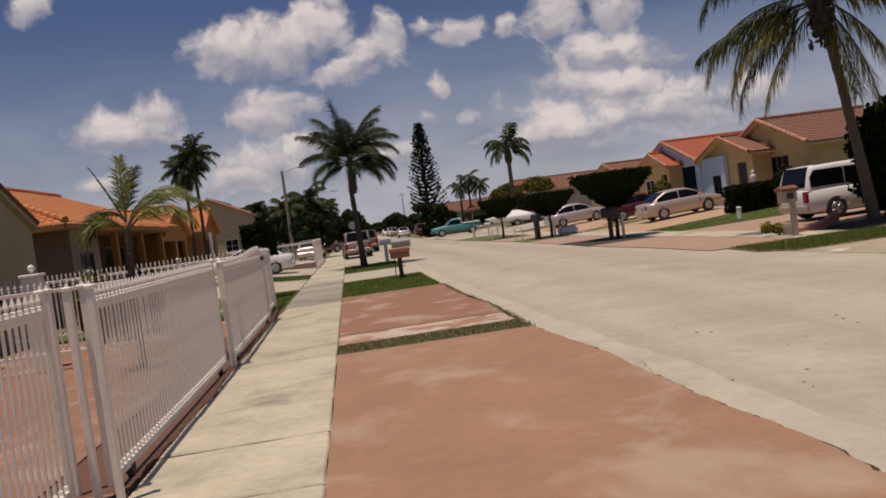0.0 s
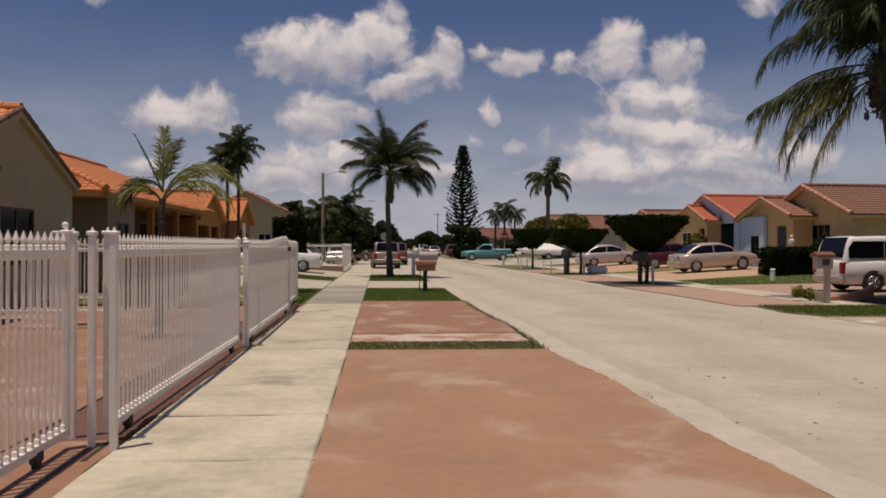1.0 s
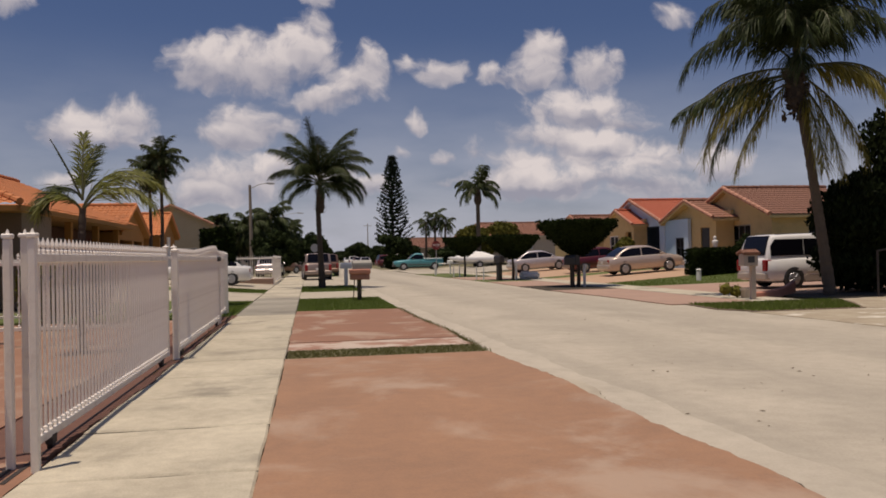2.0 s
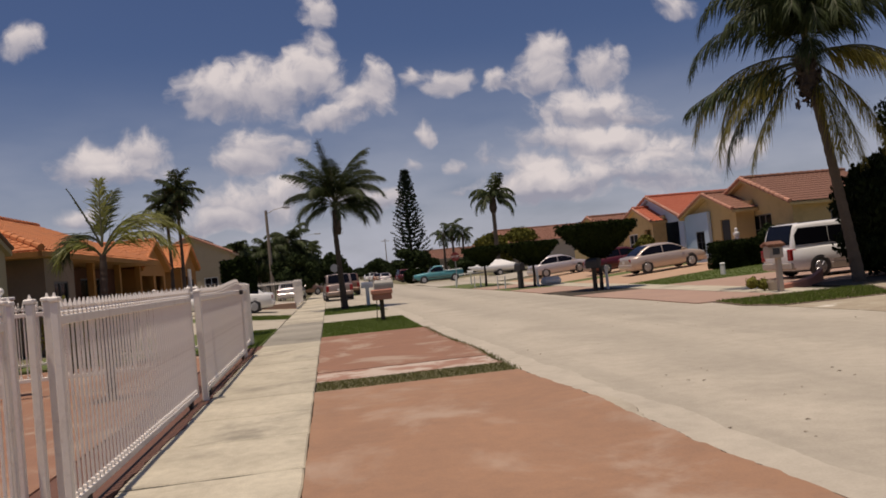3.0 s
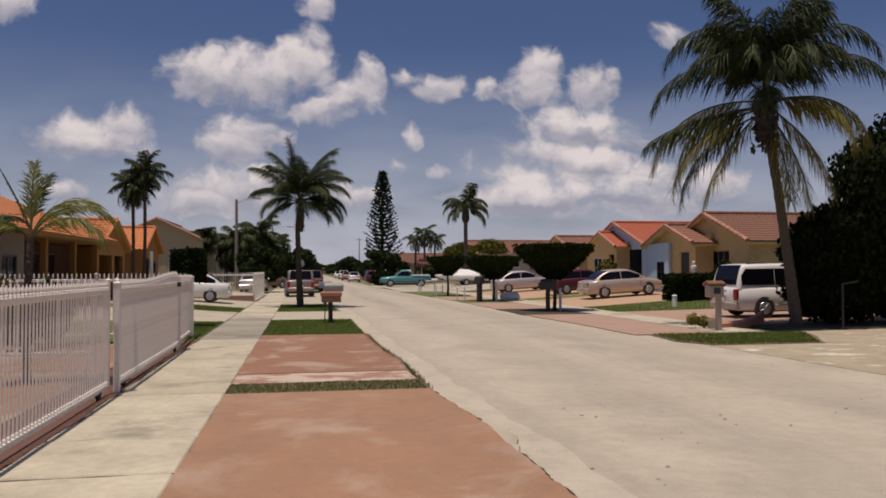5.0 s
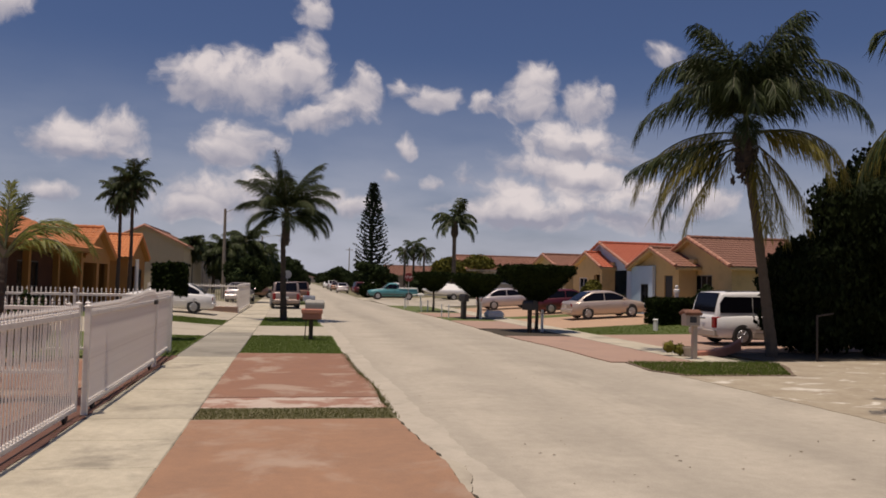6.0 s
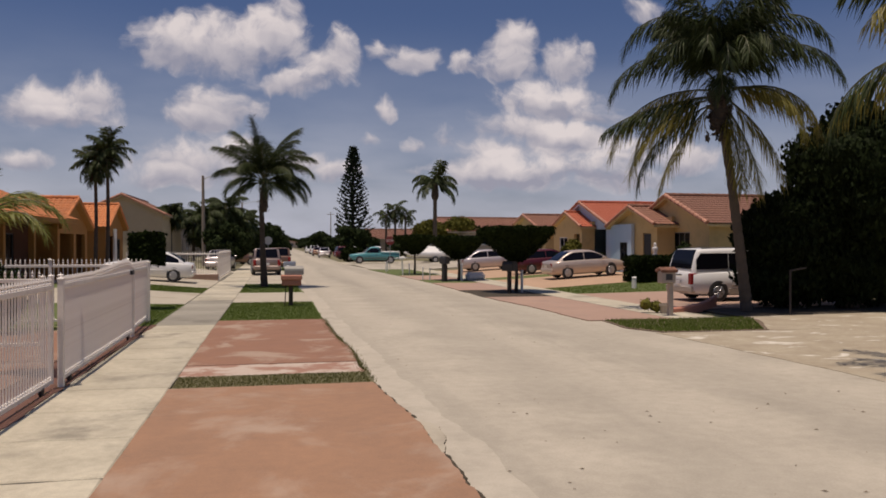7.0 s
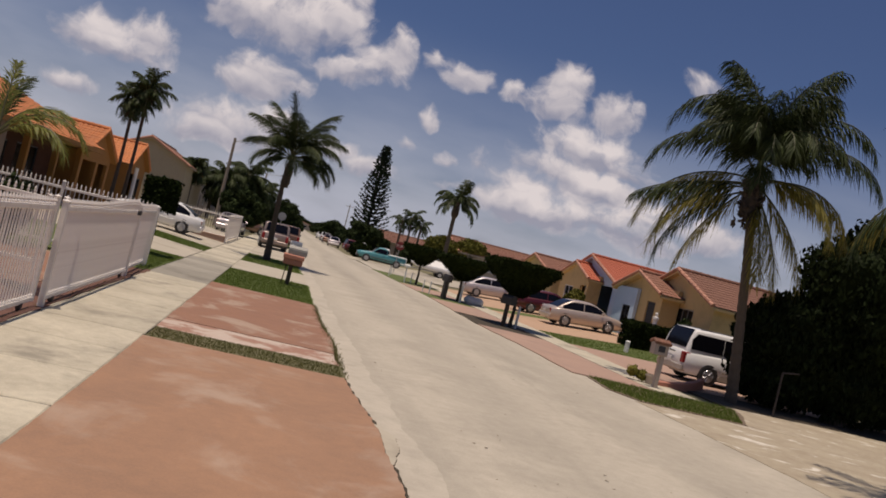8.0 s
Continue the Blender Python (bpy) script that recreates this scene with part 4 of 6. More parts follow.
def frond_geometry(start, az, elev, length, droop, count, leaf, width, hang, rng, verts, faces, sweep=0.5):
    """One feather palm leaf: an arching stalk with two rows of drooping leaflets. Gives the stalk's points."""
    pts = [Vector(start)]
    steps = 14
    e = elev
    twist = rng.uniform(-0.25, 0.25)
    for i in range(steps):
        s = (i + 1) / steps
        e = elev - droop * s ** 1.35
        a = az + twist * s
        d = Vector((math.cos(a) * math.cos(e), math.sin(a) * math.cos(e), math.sin(e)))
        pts.append(pts[-1] + d * length / steps)
    for k in range(count):
        s = 0.14 + 0.86 * (k + 0.5) / count
        f = s * steps
        i = min(int(f), steps - 1)
        p = pts[i].lerp(pts[i + 1], f - i)
        d = (pts[i + 1] - pts[i]).normalized()
        side = d.cross(Vector((0, 0, 1)))
        side = side.normalized() if side.length > 0.05 else Vector((math.sin(az), -math.cos(az), 0))
        fall = hang * (0.3 + 0.7 * math.sqrt(max(0.0, 1 - d.z * d.z)))
        size = leaf * (0.40 + 0.60 * math.sin(math.pi * min(1, 0.16 + 0.80 * s)) ** 0.8)
        for sign in (-1, 1):
            if rng.uniform() < 0.06:
                continue
            ln = size * rng.uniform(0.7, 1.2)
            stray = Vector((rng.normal(), rng.normal(), rng.normal())) * 0.13
            w = (side * sign * rng.uniform(0.55, 1.0) + d * (sweep + 0.5 * s) + Vector((0, 0, -fall * rng.uniform(0.3, 1.25))) + stray).normalized()
            w2 = (w + Vector((0, 0, -fall * 0.75 - 0.25)) + d * 0.15 + stray).normalized()
            mid, tip = p + w * ln * 0.5, p + w * ln * 0.5 + w2 * ln * 0.5
            n = len(verts)
            half = (d * 0.8 + side * 0.45 * rng.uniform(-1, 1)) * width * 0.5
            verts += [p - half * 0.6, p + half * 0.6, mid + half, mid - half, tip]
            faces += [(n, n + 1, n + 2, n + 3), (n + 3, n + 2, n + 4)]
    return pts


def palm(label, trunk_points, trunk_radii, fronds, leaf=0.55, width=0.045, count=44, hang=0.5, seed=1, shaft=None, name="palm_tree", fruit=False, bark="bark", spread=0.0, stalk=0.032, sweep=0.5):
    """A feather palm: ringed trunk, each frond a part with its stalk. fronds: azimuth, elevation, length, droop (degrees) and material."""
    rng = np.random.RandomState(seed)
    base = Vector(trunk_points[0])
    t = thing(name, Matrix.Translation(base), label, "palm tree")
    pts = [Vector(p) - base for p in trunk_points]
    fine, radii = [], []
    n = 40
    for i in range(n + 1):
        f = i / n * (len(pts) - 1)
        k = min(int(f), len(pts) - 2)
        fine.append(pts[k].lerp(pts[k + 1], f - k))
        r = trunk_radii[k] + (trunk_radii[k + 1] - trunk_radii[k]) * (f - k)
        radii.append(r * (1.06 if i % 2 else 0.97) + 0.006 * rng.uniform(-1, 1))
    v, f = tube(fine, radii, 10)
    part_trunk = raw("trunk", v, f, M[bark], t, smooth=False)
    top = pts[-1]
    if shaft:
        z0, r = shaft
        v, f = tube([top - Vector((0, 0, z0)), top - Vector((0, 0, z0 * 0.75)), top - Vector((0, 0, z0 * 0.3)), top + Vector((0, 0, 0.25)), top + Vector((0, 0, 0.3 + spread))], [r * 0.8, r * 1.15, r, r * 0.5, r * 0.25], 10)
        sh = raw("leaf_sheath", v, f, M["bark_dark"], t)
        v, f = [], []
        for i in range(70):
            a, z = rng.uniform(0, 6.28), rng.uniform(-z0, 0)
            p = top + Vector((math.cos(a) * r, math.sin(a) * r, z))
            o = Vector((math.cos(a), math.sin(a), 0))
            q = len(v)
            s = Vector((-o.y, o.x, 0)) * 0.05
            v += [p - s, p + s, p + o * 0.13 + Vector((0, 0, 0.16))]
            f.append((q, q + 1, q + 2))
        raw("fibre", v, f, M["bark_dark"], sh)
    if fruit:
        c = []
        for i in range(260):
            a, rr = rng.uniform(0, 6.28), rng.uniform(0.05, 0.36)
            c.append(top + Vector((math.cos(a) * rr, math.sin(a) * rr, 0.35 * spread - rng.uniform(0, 1.1 + 0.5 * spread))))
        leaves("fruit_stalk", c, 0.16, M["bark_dark"], t, "dark hanging fruit stalks", seed)
    for az, el, ln, dr, mat, *slim in fronds:
        v, f = [], []
        start = top + Vector((0, 0, rng.uniform(-0.12, 0.22) + spread * max(0.0, el) / 80))
        line = frond_geometry(start, radians(az), radians(el), ln, radians(dr), count, leaf * (slim[0] if slim else 1.0), width, hang, rng, v, f, sweep)
        fr = raw("frond", v, f, M[mat], t, "yellowing frond" if mat == "frond_gold" else ("dry brown frond" if mat == "frond_dry" else ""))
        rv, rf = tube(line, [stalk * (1 - 0.9 * i / (len(line) - 1)) + 0.004 for i in range(len(line))], 5)
        raw("leaf_stalk", rv, rf, M["rachis"], fr)
    return t


def crown_fronds(rng, n, length, low=-35, high=78, droop=75, gold=0.15, dry=0.0, mat="frond"):
    rows = []
    for i in range(n):
        k = i / max(1, n - 1)
        el = high + (low - high) * k ** 0.85 + rng.uniform(-8, 8)
        pick = rng.uniform()
        m = "frond_dry" if pick < dry and k > 0.6 else ("frond_gold" if pick < gold + dry else mat)
        rows.append((i * 137.5 + rng.uniform(-15, 15), el, length * rng.uniform(0.85, 1.1), droop * rng.uniform(0.75, 1.2), m))
    return rows


def blob_points(rng, blobs, count, skin=0.28):
    """Points near the skin of a heap of uneven ellipsoids."""
    vol = np.array([b[3] * b[4] + b[4] * b[5] + b[3] * b[5] for b in blobs])
    out = []
    while len(out) < count:
        b = blobs[rng.choice(len(blobs), p=vol / vol.sum())]
        d = rng.normal(size=3)
        d /= np.linalg.norm(d)
        wob = 1 + 0.22 * noise.noise((d[0] * 2.1 + b[0], d[1] * 2.1 + b[1], d[2] * 2.1)) + 0.10 * noise.noise((d[0] * 6 + b[0], d[1] * 6, d[2] * 6))
        r = wob * (1 - skin * abs(rng.normal()) * 0.6)
        p = np.array(b[:3]) + d * np.array(b[3:6]) * r
        if p[2] < 0.03:
            continue
        inside = any(o is not b and (((p - np.array(o[:3])) / np.array(o[3:6])) ** 2).sum() < 0.55 for o in blobs)
        if not inside:
            out.append(p)
    return np.array(out)


def core(blobs, k=0.80, seed=0):
    """The dense inside of a crown, so that no light shines through its middle."""
    bm = bmesh.new()
    for b in blobs:
        got = bmesh.ops.create_icosphere(bm, subdivisions=3, radius=1.0)
        for v in got["verts"]:
            d = v.co.normalized()
            w = k * (1 + 0.22 * noise.noise((d.x * 2.1 + b[0], d.y * 2.1 + b[1], d.z * 2.1)))
            v.co = Vector((b[0] + d.x * b[3] * w, b[1] + d.y * b[4] * w, max(0.02, b[2] + d.z * b[5] * w)))
    return bm


def leafy_tree(label, x, y, z, blobs, count, size, mat, trunk_r=0.12, trunk_h=1.5, seed=1, name="tree", category="tree", limbs=4, bark="bark_dark", drop=0.0):
    rng = np.random.RandomState(seed)
    t = thing(name, pose(x, y, z), label, category)
    v, f = tube([(0, 0, -0.05), (0.04, 0.02, trunk_h * 0.5), (0.0, 0.05, trunk_h)], [trunk_r * 1.25, trunk_r, trunk_r * 0.8], 9)
    tr = raw("trunk", v, f, M[bark], t)
    for i in range(limbs):
        b = blobs[i % len(blobs)]
        a = rng.uniform(0, 6.28)
        end = Vector((b[0] + math.cos(a) * b[3] * 0.5, b[1] + math.sin(a) * b[4] * 0.5, b[2]))
        v, f = tube([(0, 0.04, trunk_h * 0.85), (end.x * 0.4, end.y * 0.4, (trunk_h + end.z) / 2), end], [trunk_r * 0.6, trunk_r * 0.4, trunk_r * 0.15], 7)
        raw("limb", v, f, M[bark], tr)
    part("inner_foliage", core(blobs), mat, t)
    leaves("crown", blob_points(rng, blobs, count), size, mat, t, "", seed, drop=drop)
    return t


def goblet_tree(label, x, y, z, zt, rt, zb, rb, count, seed, size=0.075, mat="hedge"):
    """A clipped tree: flat-topped, wide above and narrow below, on a thin trunk."""
    rng = np.random.RandomState(seed)
    t = thing("clipped_tree", pose(x, y, z), label, "tree", "clipped trees along the street")
    v, f = tube([(0, 0, -0.05), (0.03, 0, zb * 0.5), (-0.02, 0.02, zb + 0.3)], [0.09, 0.07, 0.065], 8)
    tr = raw("trunk", v, f, M["bark_dark"], t)
    for a in (0.4, 2.3, 4.4):
        v, f = tube([(0, 0, zb - 0.1), (math.cos(a) * rb * 0.6, math.sin(a) * rb * 0.6, zb + 0.35)], [0.045, 0.02], 6)
        raw("limb", v, f, M["bark_dark"], tr)

    def radius(k, a):
        return (rb + (rt - rb) * (1 - (1 - k) ** 1.55)) * (1 + 0.06 * math.sin(3 * a + seed) + 0.04 * math.sin(7 * a))

    c = []
    for i in range(count):
        a = rng.uniform(0, 6.28)
        if rng.uniform() < 0.36:
            r = radius(1, a) * math.sqrt(rng.uniform())
            p = (math.cos(a) * r, math.sin(a) * r, zt - 0.05 + rng.normal() * 0.05 - 0.16 * (r / rt) ** 4)
        else:
            k = rng.uniform()
            r = radius(k, a) * (1 - 0.10 * abs(rng.normal())) + rng.normal() * 0.02
            p = (math.cos(a) * r, math.sin(a) * r, zb + (zt - zb) * k + rng.normal() * 0.04)
        c.append(p)
    verts, faces = [], []
    n, rows = 20, 6
    for j in range(rows):
        k = j / (rows - 1)
        for i in range(n):
            a = 6.2832 * i / n
            r = radius(k, a) * 0.92
            verts.append((math.cos(a) * r, math.sin(a) * r, zb + 0.04 + (zt - zb - 0.12) * k))
    for j in range(rows - 1):
        for i in range(n):
            faces.append((j * n + i, j * n + (i + 1) % n, (j + 1) * n + (i + 1) % n, (j + 1) * n + i))
    faces += [tuple(range(n))[::-1], tuple(range((rows - 1) * n, rows * n))]
    raw("inner_foliage", verts, faces, M[mat], t)
    leaves("crown", c, size, M[mat], t, "", seed)
    return t


def box_hedge(label, x0, x1, y0, y1, z0, z1, count, seed, size=0.07, name="hedge", trunk=0.0, slope=None):
    rng = np.random.RandomState(seed)
    cx, cy = (x0 + x1) / 2, (y0 + y1) / 2
    base = z0 - trunk
    t = thing(name, pose(cx, cy, base), label, "hedge")
    h0, h1 = z0 - base, z1 - base
    hx, hy = (x1 - x0) / 2, (y1 - y0) / 2
    part("inner_foliage", boxed(-hx * 0.94, hx * 0.94, -hy * 0.92, hy * 0.92, h0, h1 - 0.07, bevel=0.08), M["hedge"], t)
    c = []
    for i in range(count):
        f = rng.choice(3, p=np.array([hx * hy, hx * (h1 - h0), hy * (h1 - h0)]) / (hx * hy + hx * (h1 - h0) + hy * (h1 - h0)))
        p = np.array([rng.uniform(-hx, hx), rng.uniform(-hy, hy), rng.uniform(h0, h1)])
        if f == 0:
            p[2] = h1
        elif f == 1:
            p[1] = rng.choice([-hy, hy])
        else:
            p[0] = rng.choice([-hx, hx])
        p += rng.normal(size=3) * 0.035
        p += 0.05 * np.array([noise.noise((p[0] * 2, p[1] * 2, p[2] * 2 + seed)), noise.noise((p[0] * 2 + 5, p[1] * 2, p[2] * 2)), noise.noise((p[0] * 2, p[1] * 2 + 9, p[2] * 2))])
        c.append(p)
    leaves("crown", c, size, M["hedge"], t, "", seed)
    if trunk:
        v, f = tube([(0, 0, 0), (0.02, 0, trunk * 0.6), (0, 0.02, trunk + 0.3)], [0.07, 0.06, 0.05], 7)
        raw("trunk", v, f, M["bark_dark"], t)
    return t


R = np.random.RandomState(5)
# tall coconut palm before the big dark tree
coco = [(147, 56, 4.3, 130, "frond"), (152, 0, 3.6, 32, "frond"), (150, 6, 4.0, 106, "frond_gold"), (143, 12, 4.4, 88, "frond_gold"), (158, -10, 4.0, 72, "frond_gold"), (138, -16, 3.9, 66, "frond"), (168, -42, 3.5, 34, "frond_gold"),
        (328, 56, 4.4, 126, "frond"), (332, 24, 3.7, 104, "frond_gold"), (316, 12, 3.3, 96, "frond_gold"), (340, -36, 3.4, 42, "frond_gold"), (312, -54, 3.2, 28, "frond_gold"), (292, -62, 2.9, 22, "frond_gold"),
        (146, 86, 4.5, 158, "frond"), (162, 76, 3.3, 150, "frond"), (330, 84, 4.6, 152, "frond"), (318, 74, 3.4, 150, "frond"), (350, 88, 3.9, 60, "frond"), (110, 88, 3.9, 56, "frond"), (200, 86, 3.8, 80, "frond"), (280, 86, 3.8, 80, "frond"),
        (56, 78, 3.7, 84, "frond"), (236, 78, 3.5, 100, "frond"), (56, 50, 2.8, 120, "frond"), (248, 66, 3.1, 140, "frond"), (224, 72, 3.2, 136, "frond"), (266, 72, 3.0, 140, "frond"), (196, 74, 2.8, 140, "frond"), (290, 72, 2.8, 140, "frond"),
        (236, 40, 2.2, 120, "frond"), (90, 72, 3.0, 126, "frond"), (20, 72, 3.0, 126, "frond")]
coco += crown_fronds(np.random.RandomState(77), 10, 3.0, 74, 88, 90, 0.0)
palm("tall coconut palm with drooping half-yellow fronds", [(15.80, 22.3, 0.0), (15.54, 22.3, 2.0), (15.22, 22.3, 4.2), (14.84, 22.3, 6.5)], [0.19, 0.15, 0.135, 0.14], coco, 1.12, 0.044, 112, 1.35, 3, shaft=(0.9, 0.25), fruit=True, spread=0.7, sweep=0.75)
palm("coconut palm with golden hanging fronds", [(13.0, 10.4, 0.0), (12.9, 10.6, 2.4), (12.75, 10.9, 4.8)], [0.22, 0.18, 0.16], crown_fronds(R, 19, 3.0, -25, 75, 100, 0.5), 0.95, 0.042, 76, 1.3, 8, shaft=(0.6, 0.24), spread=0.5)
palm("slender coconut palm on the lawn strip", [(0.98, 39.2, -0.02), (0.90, 39.2, 2.0), (0.84, 39.2, 3.8), (0.95, 39.2, 4.75)], [0.18, 0.13, 0.12, 0.12],
     [(205, 84, 2.9, 10, "frond"), (6, 78, 3.0, 44, "frond"), (178, 62, 2.9, 50, "frond"), (170, 50, 2.6, 80, "frond"), (0, 66, 2.9, 84, "frond"), (352, 54, 2.8, 104, "frond"), (12, 40, 2.6, 104, "frond"), (345, 24, 2.3, 92, "frond"), (20, 10, 1.9, 76, "frond"), (2, 30, 2.6, 110, "frond"),
      (192, 38, 2.3, 116, "frond"), (205, 14, 1.8, 84, "frond"), (90, 74, 2.8, 60, "frond"), (262, 74, 2.8, 60, "frond"), (60, 60, 2.6, 96, "frond"), (122, 60, 2.6, 96, "frond"), (236, 56, 2.6, 104, "frond"), (304, 54, 2.6, 104, "frond"), (275, 30, 2.0, 104, "frond"), (330, 70, 2.8, 84, "frond"), (216, 72, 2.7, 70, "frond"), (150, 74, 2.8, 40, "frond"), (30, 76, 2.8, 50, "frond")],
     0.92, 0.030, 210, 0.62, 4, shaft=(1.15, 0.19), bark="bark_dark", spread=0.35, sweep=0.9)
palm("young palm with pale arching fronds in the front yard", [(-3.12, 13.9, 0.0), (-3.12, 13.9, 1.4), (-3.08, 13.9, 2.25)], [0.07, 0.055, 0.05],
     [(100, 84, 1.1, 16, "frond_lime", 0.55), (75, 78, 0.95, 30, "frond", 0.6), (180, 68, 1.05, 8, "frond", 0.12), (178, 74, 0.95, 165, "frond"), (200, 68, 0.9, 160, "frond_lime"), (165, 60, 0.85, 150, "frond"), (2, 62, 1.6, 120, "frond_lime"), (345, 50, 1.45, 112, "frond_lime"), (30, 74, 1.25, 90, "frond_lime")],
     0.50, 0.026, 90, 0.5, 6, bark="bark_dark", stalk=0.016, sweep=1.0)
for x, y, zt, seed in ((-9.5, 53.0, 7.1, 11), (-8.8, 53.0, 7.9, 12)):
    palm("tall thin palm with dark hanging fruit stalks", [(x, y, 0.2), (x + 0.05, y, zt * 0.5), (x, y, zt)], [0.13, 0.10, 0.10], crown_fronds(np.random.RandomState(seed), 24, 1.6, -50, 88, 62, 0.0), 0.65, 0.07, 44, 0.7, seed, fruit=True, bark="bark_dark")
palm("shaggy palm beyond the clipped trees", [(18.1, 82, 0.4), (18.1, 82, 4.6), (18.1, 82, 8.4)], [0.28, 0.2, 0.22],
     [(180, 40, 3.2, 130, "frond"), (190, 5, 3.0, 105, "frond"), (0, 40, 3.3, 130, "frond"), (350, 5, 3.3, 105, "frond"), (10, 65, 3.2, 120, "frond"), (170, 68, 3.0, 120, "frond"), (90, 40, 3, 80, "frond"), (270, 40, 3, 80, "frond"), (300, 75, 3, 40, "frond"), (60, 80, 3, 30, "frond"), (225, 0, 3, 80, "frond"), (315, -5, 3.2, 80, "frond")],
     1.0, 0.13, 60, 1.3, 21, shaft=(1.6, 0.36))
for x, zt, seed in ((18.2, 6.6, 31), (19.6, 7.3, 32), (21.2, 6.4, 33)):
    palm("clump palm in the distance", [(x, 120, 0.3), (x, 120, 4), (x, 120, zt)], [0.2, 0.16, 0.15], crown_fronds(np.random.RandomState(seed), 15, 2.3, -45, 75, 80, 0.0), 0.8, 0.16, 20, 1.2, seed)
for x, y, zt, ln, seed in ((-5.6, 84, 4.7, 2.6, 41), (-3.6, 86, 5.7, 2.9, 42), (-2.2, 88, 4.4, 2.5, 43), (-7.2, 90, 4.2, 2.2, 44), (-8.4, 80, 5.0, 1.7, 45)):
    palm("bushy palm behind the street lamp", [(x, y, 0.2), (x, y, zt * 0.6), (x, y, zt)], [0.2, 0.17, 0.16], crown_fronds(np.random.RandomState(seed), 26, ln, -50, 82, 85, 0.0), 1.0, 0.13, 46, 0.9, seed)

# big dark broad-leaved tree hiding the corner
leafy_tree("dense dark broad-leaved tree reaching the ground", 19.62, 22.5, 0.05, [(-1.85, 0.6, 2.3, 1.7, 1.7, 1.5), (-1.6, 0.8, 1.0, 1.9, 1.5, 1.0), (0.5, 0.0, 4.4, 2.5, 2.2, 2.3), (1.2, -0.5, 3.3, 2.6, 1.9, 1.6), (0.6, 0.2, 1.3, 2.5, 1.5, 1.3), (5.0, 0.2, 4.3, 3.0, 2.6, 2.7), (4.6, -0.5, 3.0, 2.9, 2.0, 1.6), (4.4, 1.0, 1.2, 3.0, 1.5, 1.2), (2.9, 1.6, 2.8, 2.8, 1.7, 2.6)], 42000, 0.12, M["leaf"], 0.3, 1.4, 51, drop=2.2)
goblet_tree("clipped flat-topped tree with a dark goblet crown", 11.75, 33.2, 0.0, 2.82, 1.66, 1.36, 0.26, 9000, 61)
goblet_tree("clipped flat-topped tree with a dark goblet crown", 11.85, 44.5, 0.0, 2.52, 1.62, 1.25, 0.28, 6500, 62)
goblet_tree("clipped flat-topped tree with a dark goblet crown", 10.95, 54.0, 0.0, 2.68, 1.42, 1.4, 0.25, 5000, 63)
box_hedge("dark clipped box hedge before a yellow house", 18.2, 21.2, 34.6, 36.2, 0.10, 1.48, 9000, 64)
box_hedge("clipped hedge by the blue house", 18.6, 21.5, 46.0, 47.0, 0.28, 1.5, 4000, 65)
box_hedge("dark clipped cube tree behind the gate", -2.9, -2.02, 26.2, 27.1, 1.42, 2.36, 3500, 66, 0.07, "clipped_tree", 1.42)
leafy_tree("yellow-green flowering shrub tree", 20.4, 86.0, 0.3, [(-2.0, 0, 3.2, 2.1, 1.6, 1.3), (1.4, 0.2, 3.5, 2.0, 1.6, 1.4), (0, 0, 2.4, 2.0, 1.6, 1.4)], 4200, 0.2, M["yellow_leaf"], 0.12, 1.4, 71)
leafy_tree("dark broad-leaved tree beside the far street", 0.9, 95.0, 0.1, [(0, 0, 2.83, 1.7, 1.6, 1.5), (-1.2, 0.3, 2.13, 1.5, 1.4, 1.3), (1.1, 0.2, 1.73, 1.4, 1.4, 1.2), (0.2, 0, 1.5, 1.9, 1.5, 1.2)], 3600, 0.22, M["far_leaf"], 0.16, 1.2, 78)
leafy_tree("round green shrub beside the blue house porch", 20.55, 49.0, 0.3, [(0, 0, 0.95, 0.8, 0.8, 0.95), (0.2, 0.4, 1.6, 0.55, 0.5, 0.55), (-0.4, -0.3, 1.3, 0.45, 0.45, 0.5)], 2200, 0.13, M["yellow_leaf"], 0.05, 0.5, 72, "shrub", "shrub")
leafy_tree("green shrub under a house window", 21.75, 37.2, 0.44, [(0, 0, 0.7, 0.55, 0.6, 0.75), (-0.1, 0.9, 0.5, 0.5, 0.5, 0.5), (0.1, -0.3, 1.25, 0.4, 0.4, 0.5)], 1700, 0.11, M["far_leaf"], 0.04, 0.3, 73, "shrub", "shrub")
leafy_tree("small flowering shrub beside a mailbox pillar", 12.75, 22.3, 0.0, [(0, 0, 0.2, 0.22, 0.22, 0.2), (-0.3, 0.1, 0.26, 0.2, 0.2, 0.2)], 110, 0.06, M["yellow_leaf"], 0.03, 0.2, 74, "shrub", "shrub")


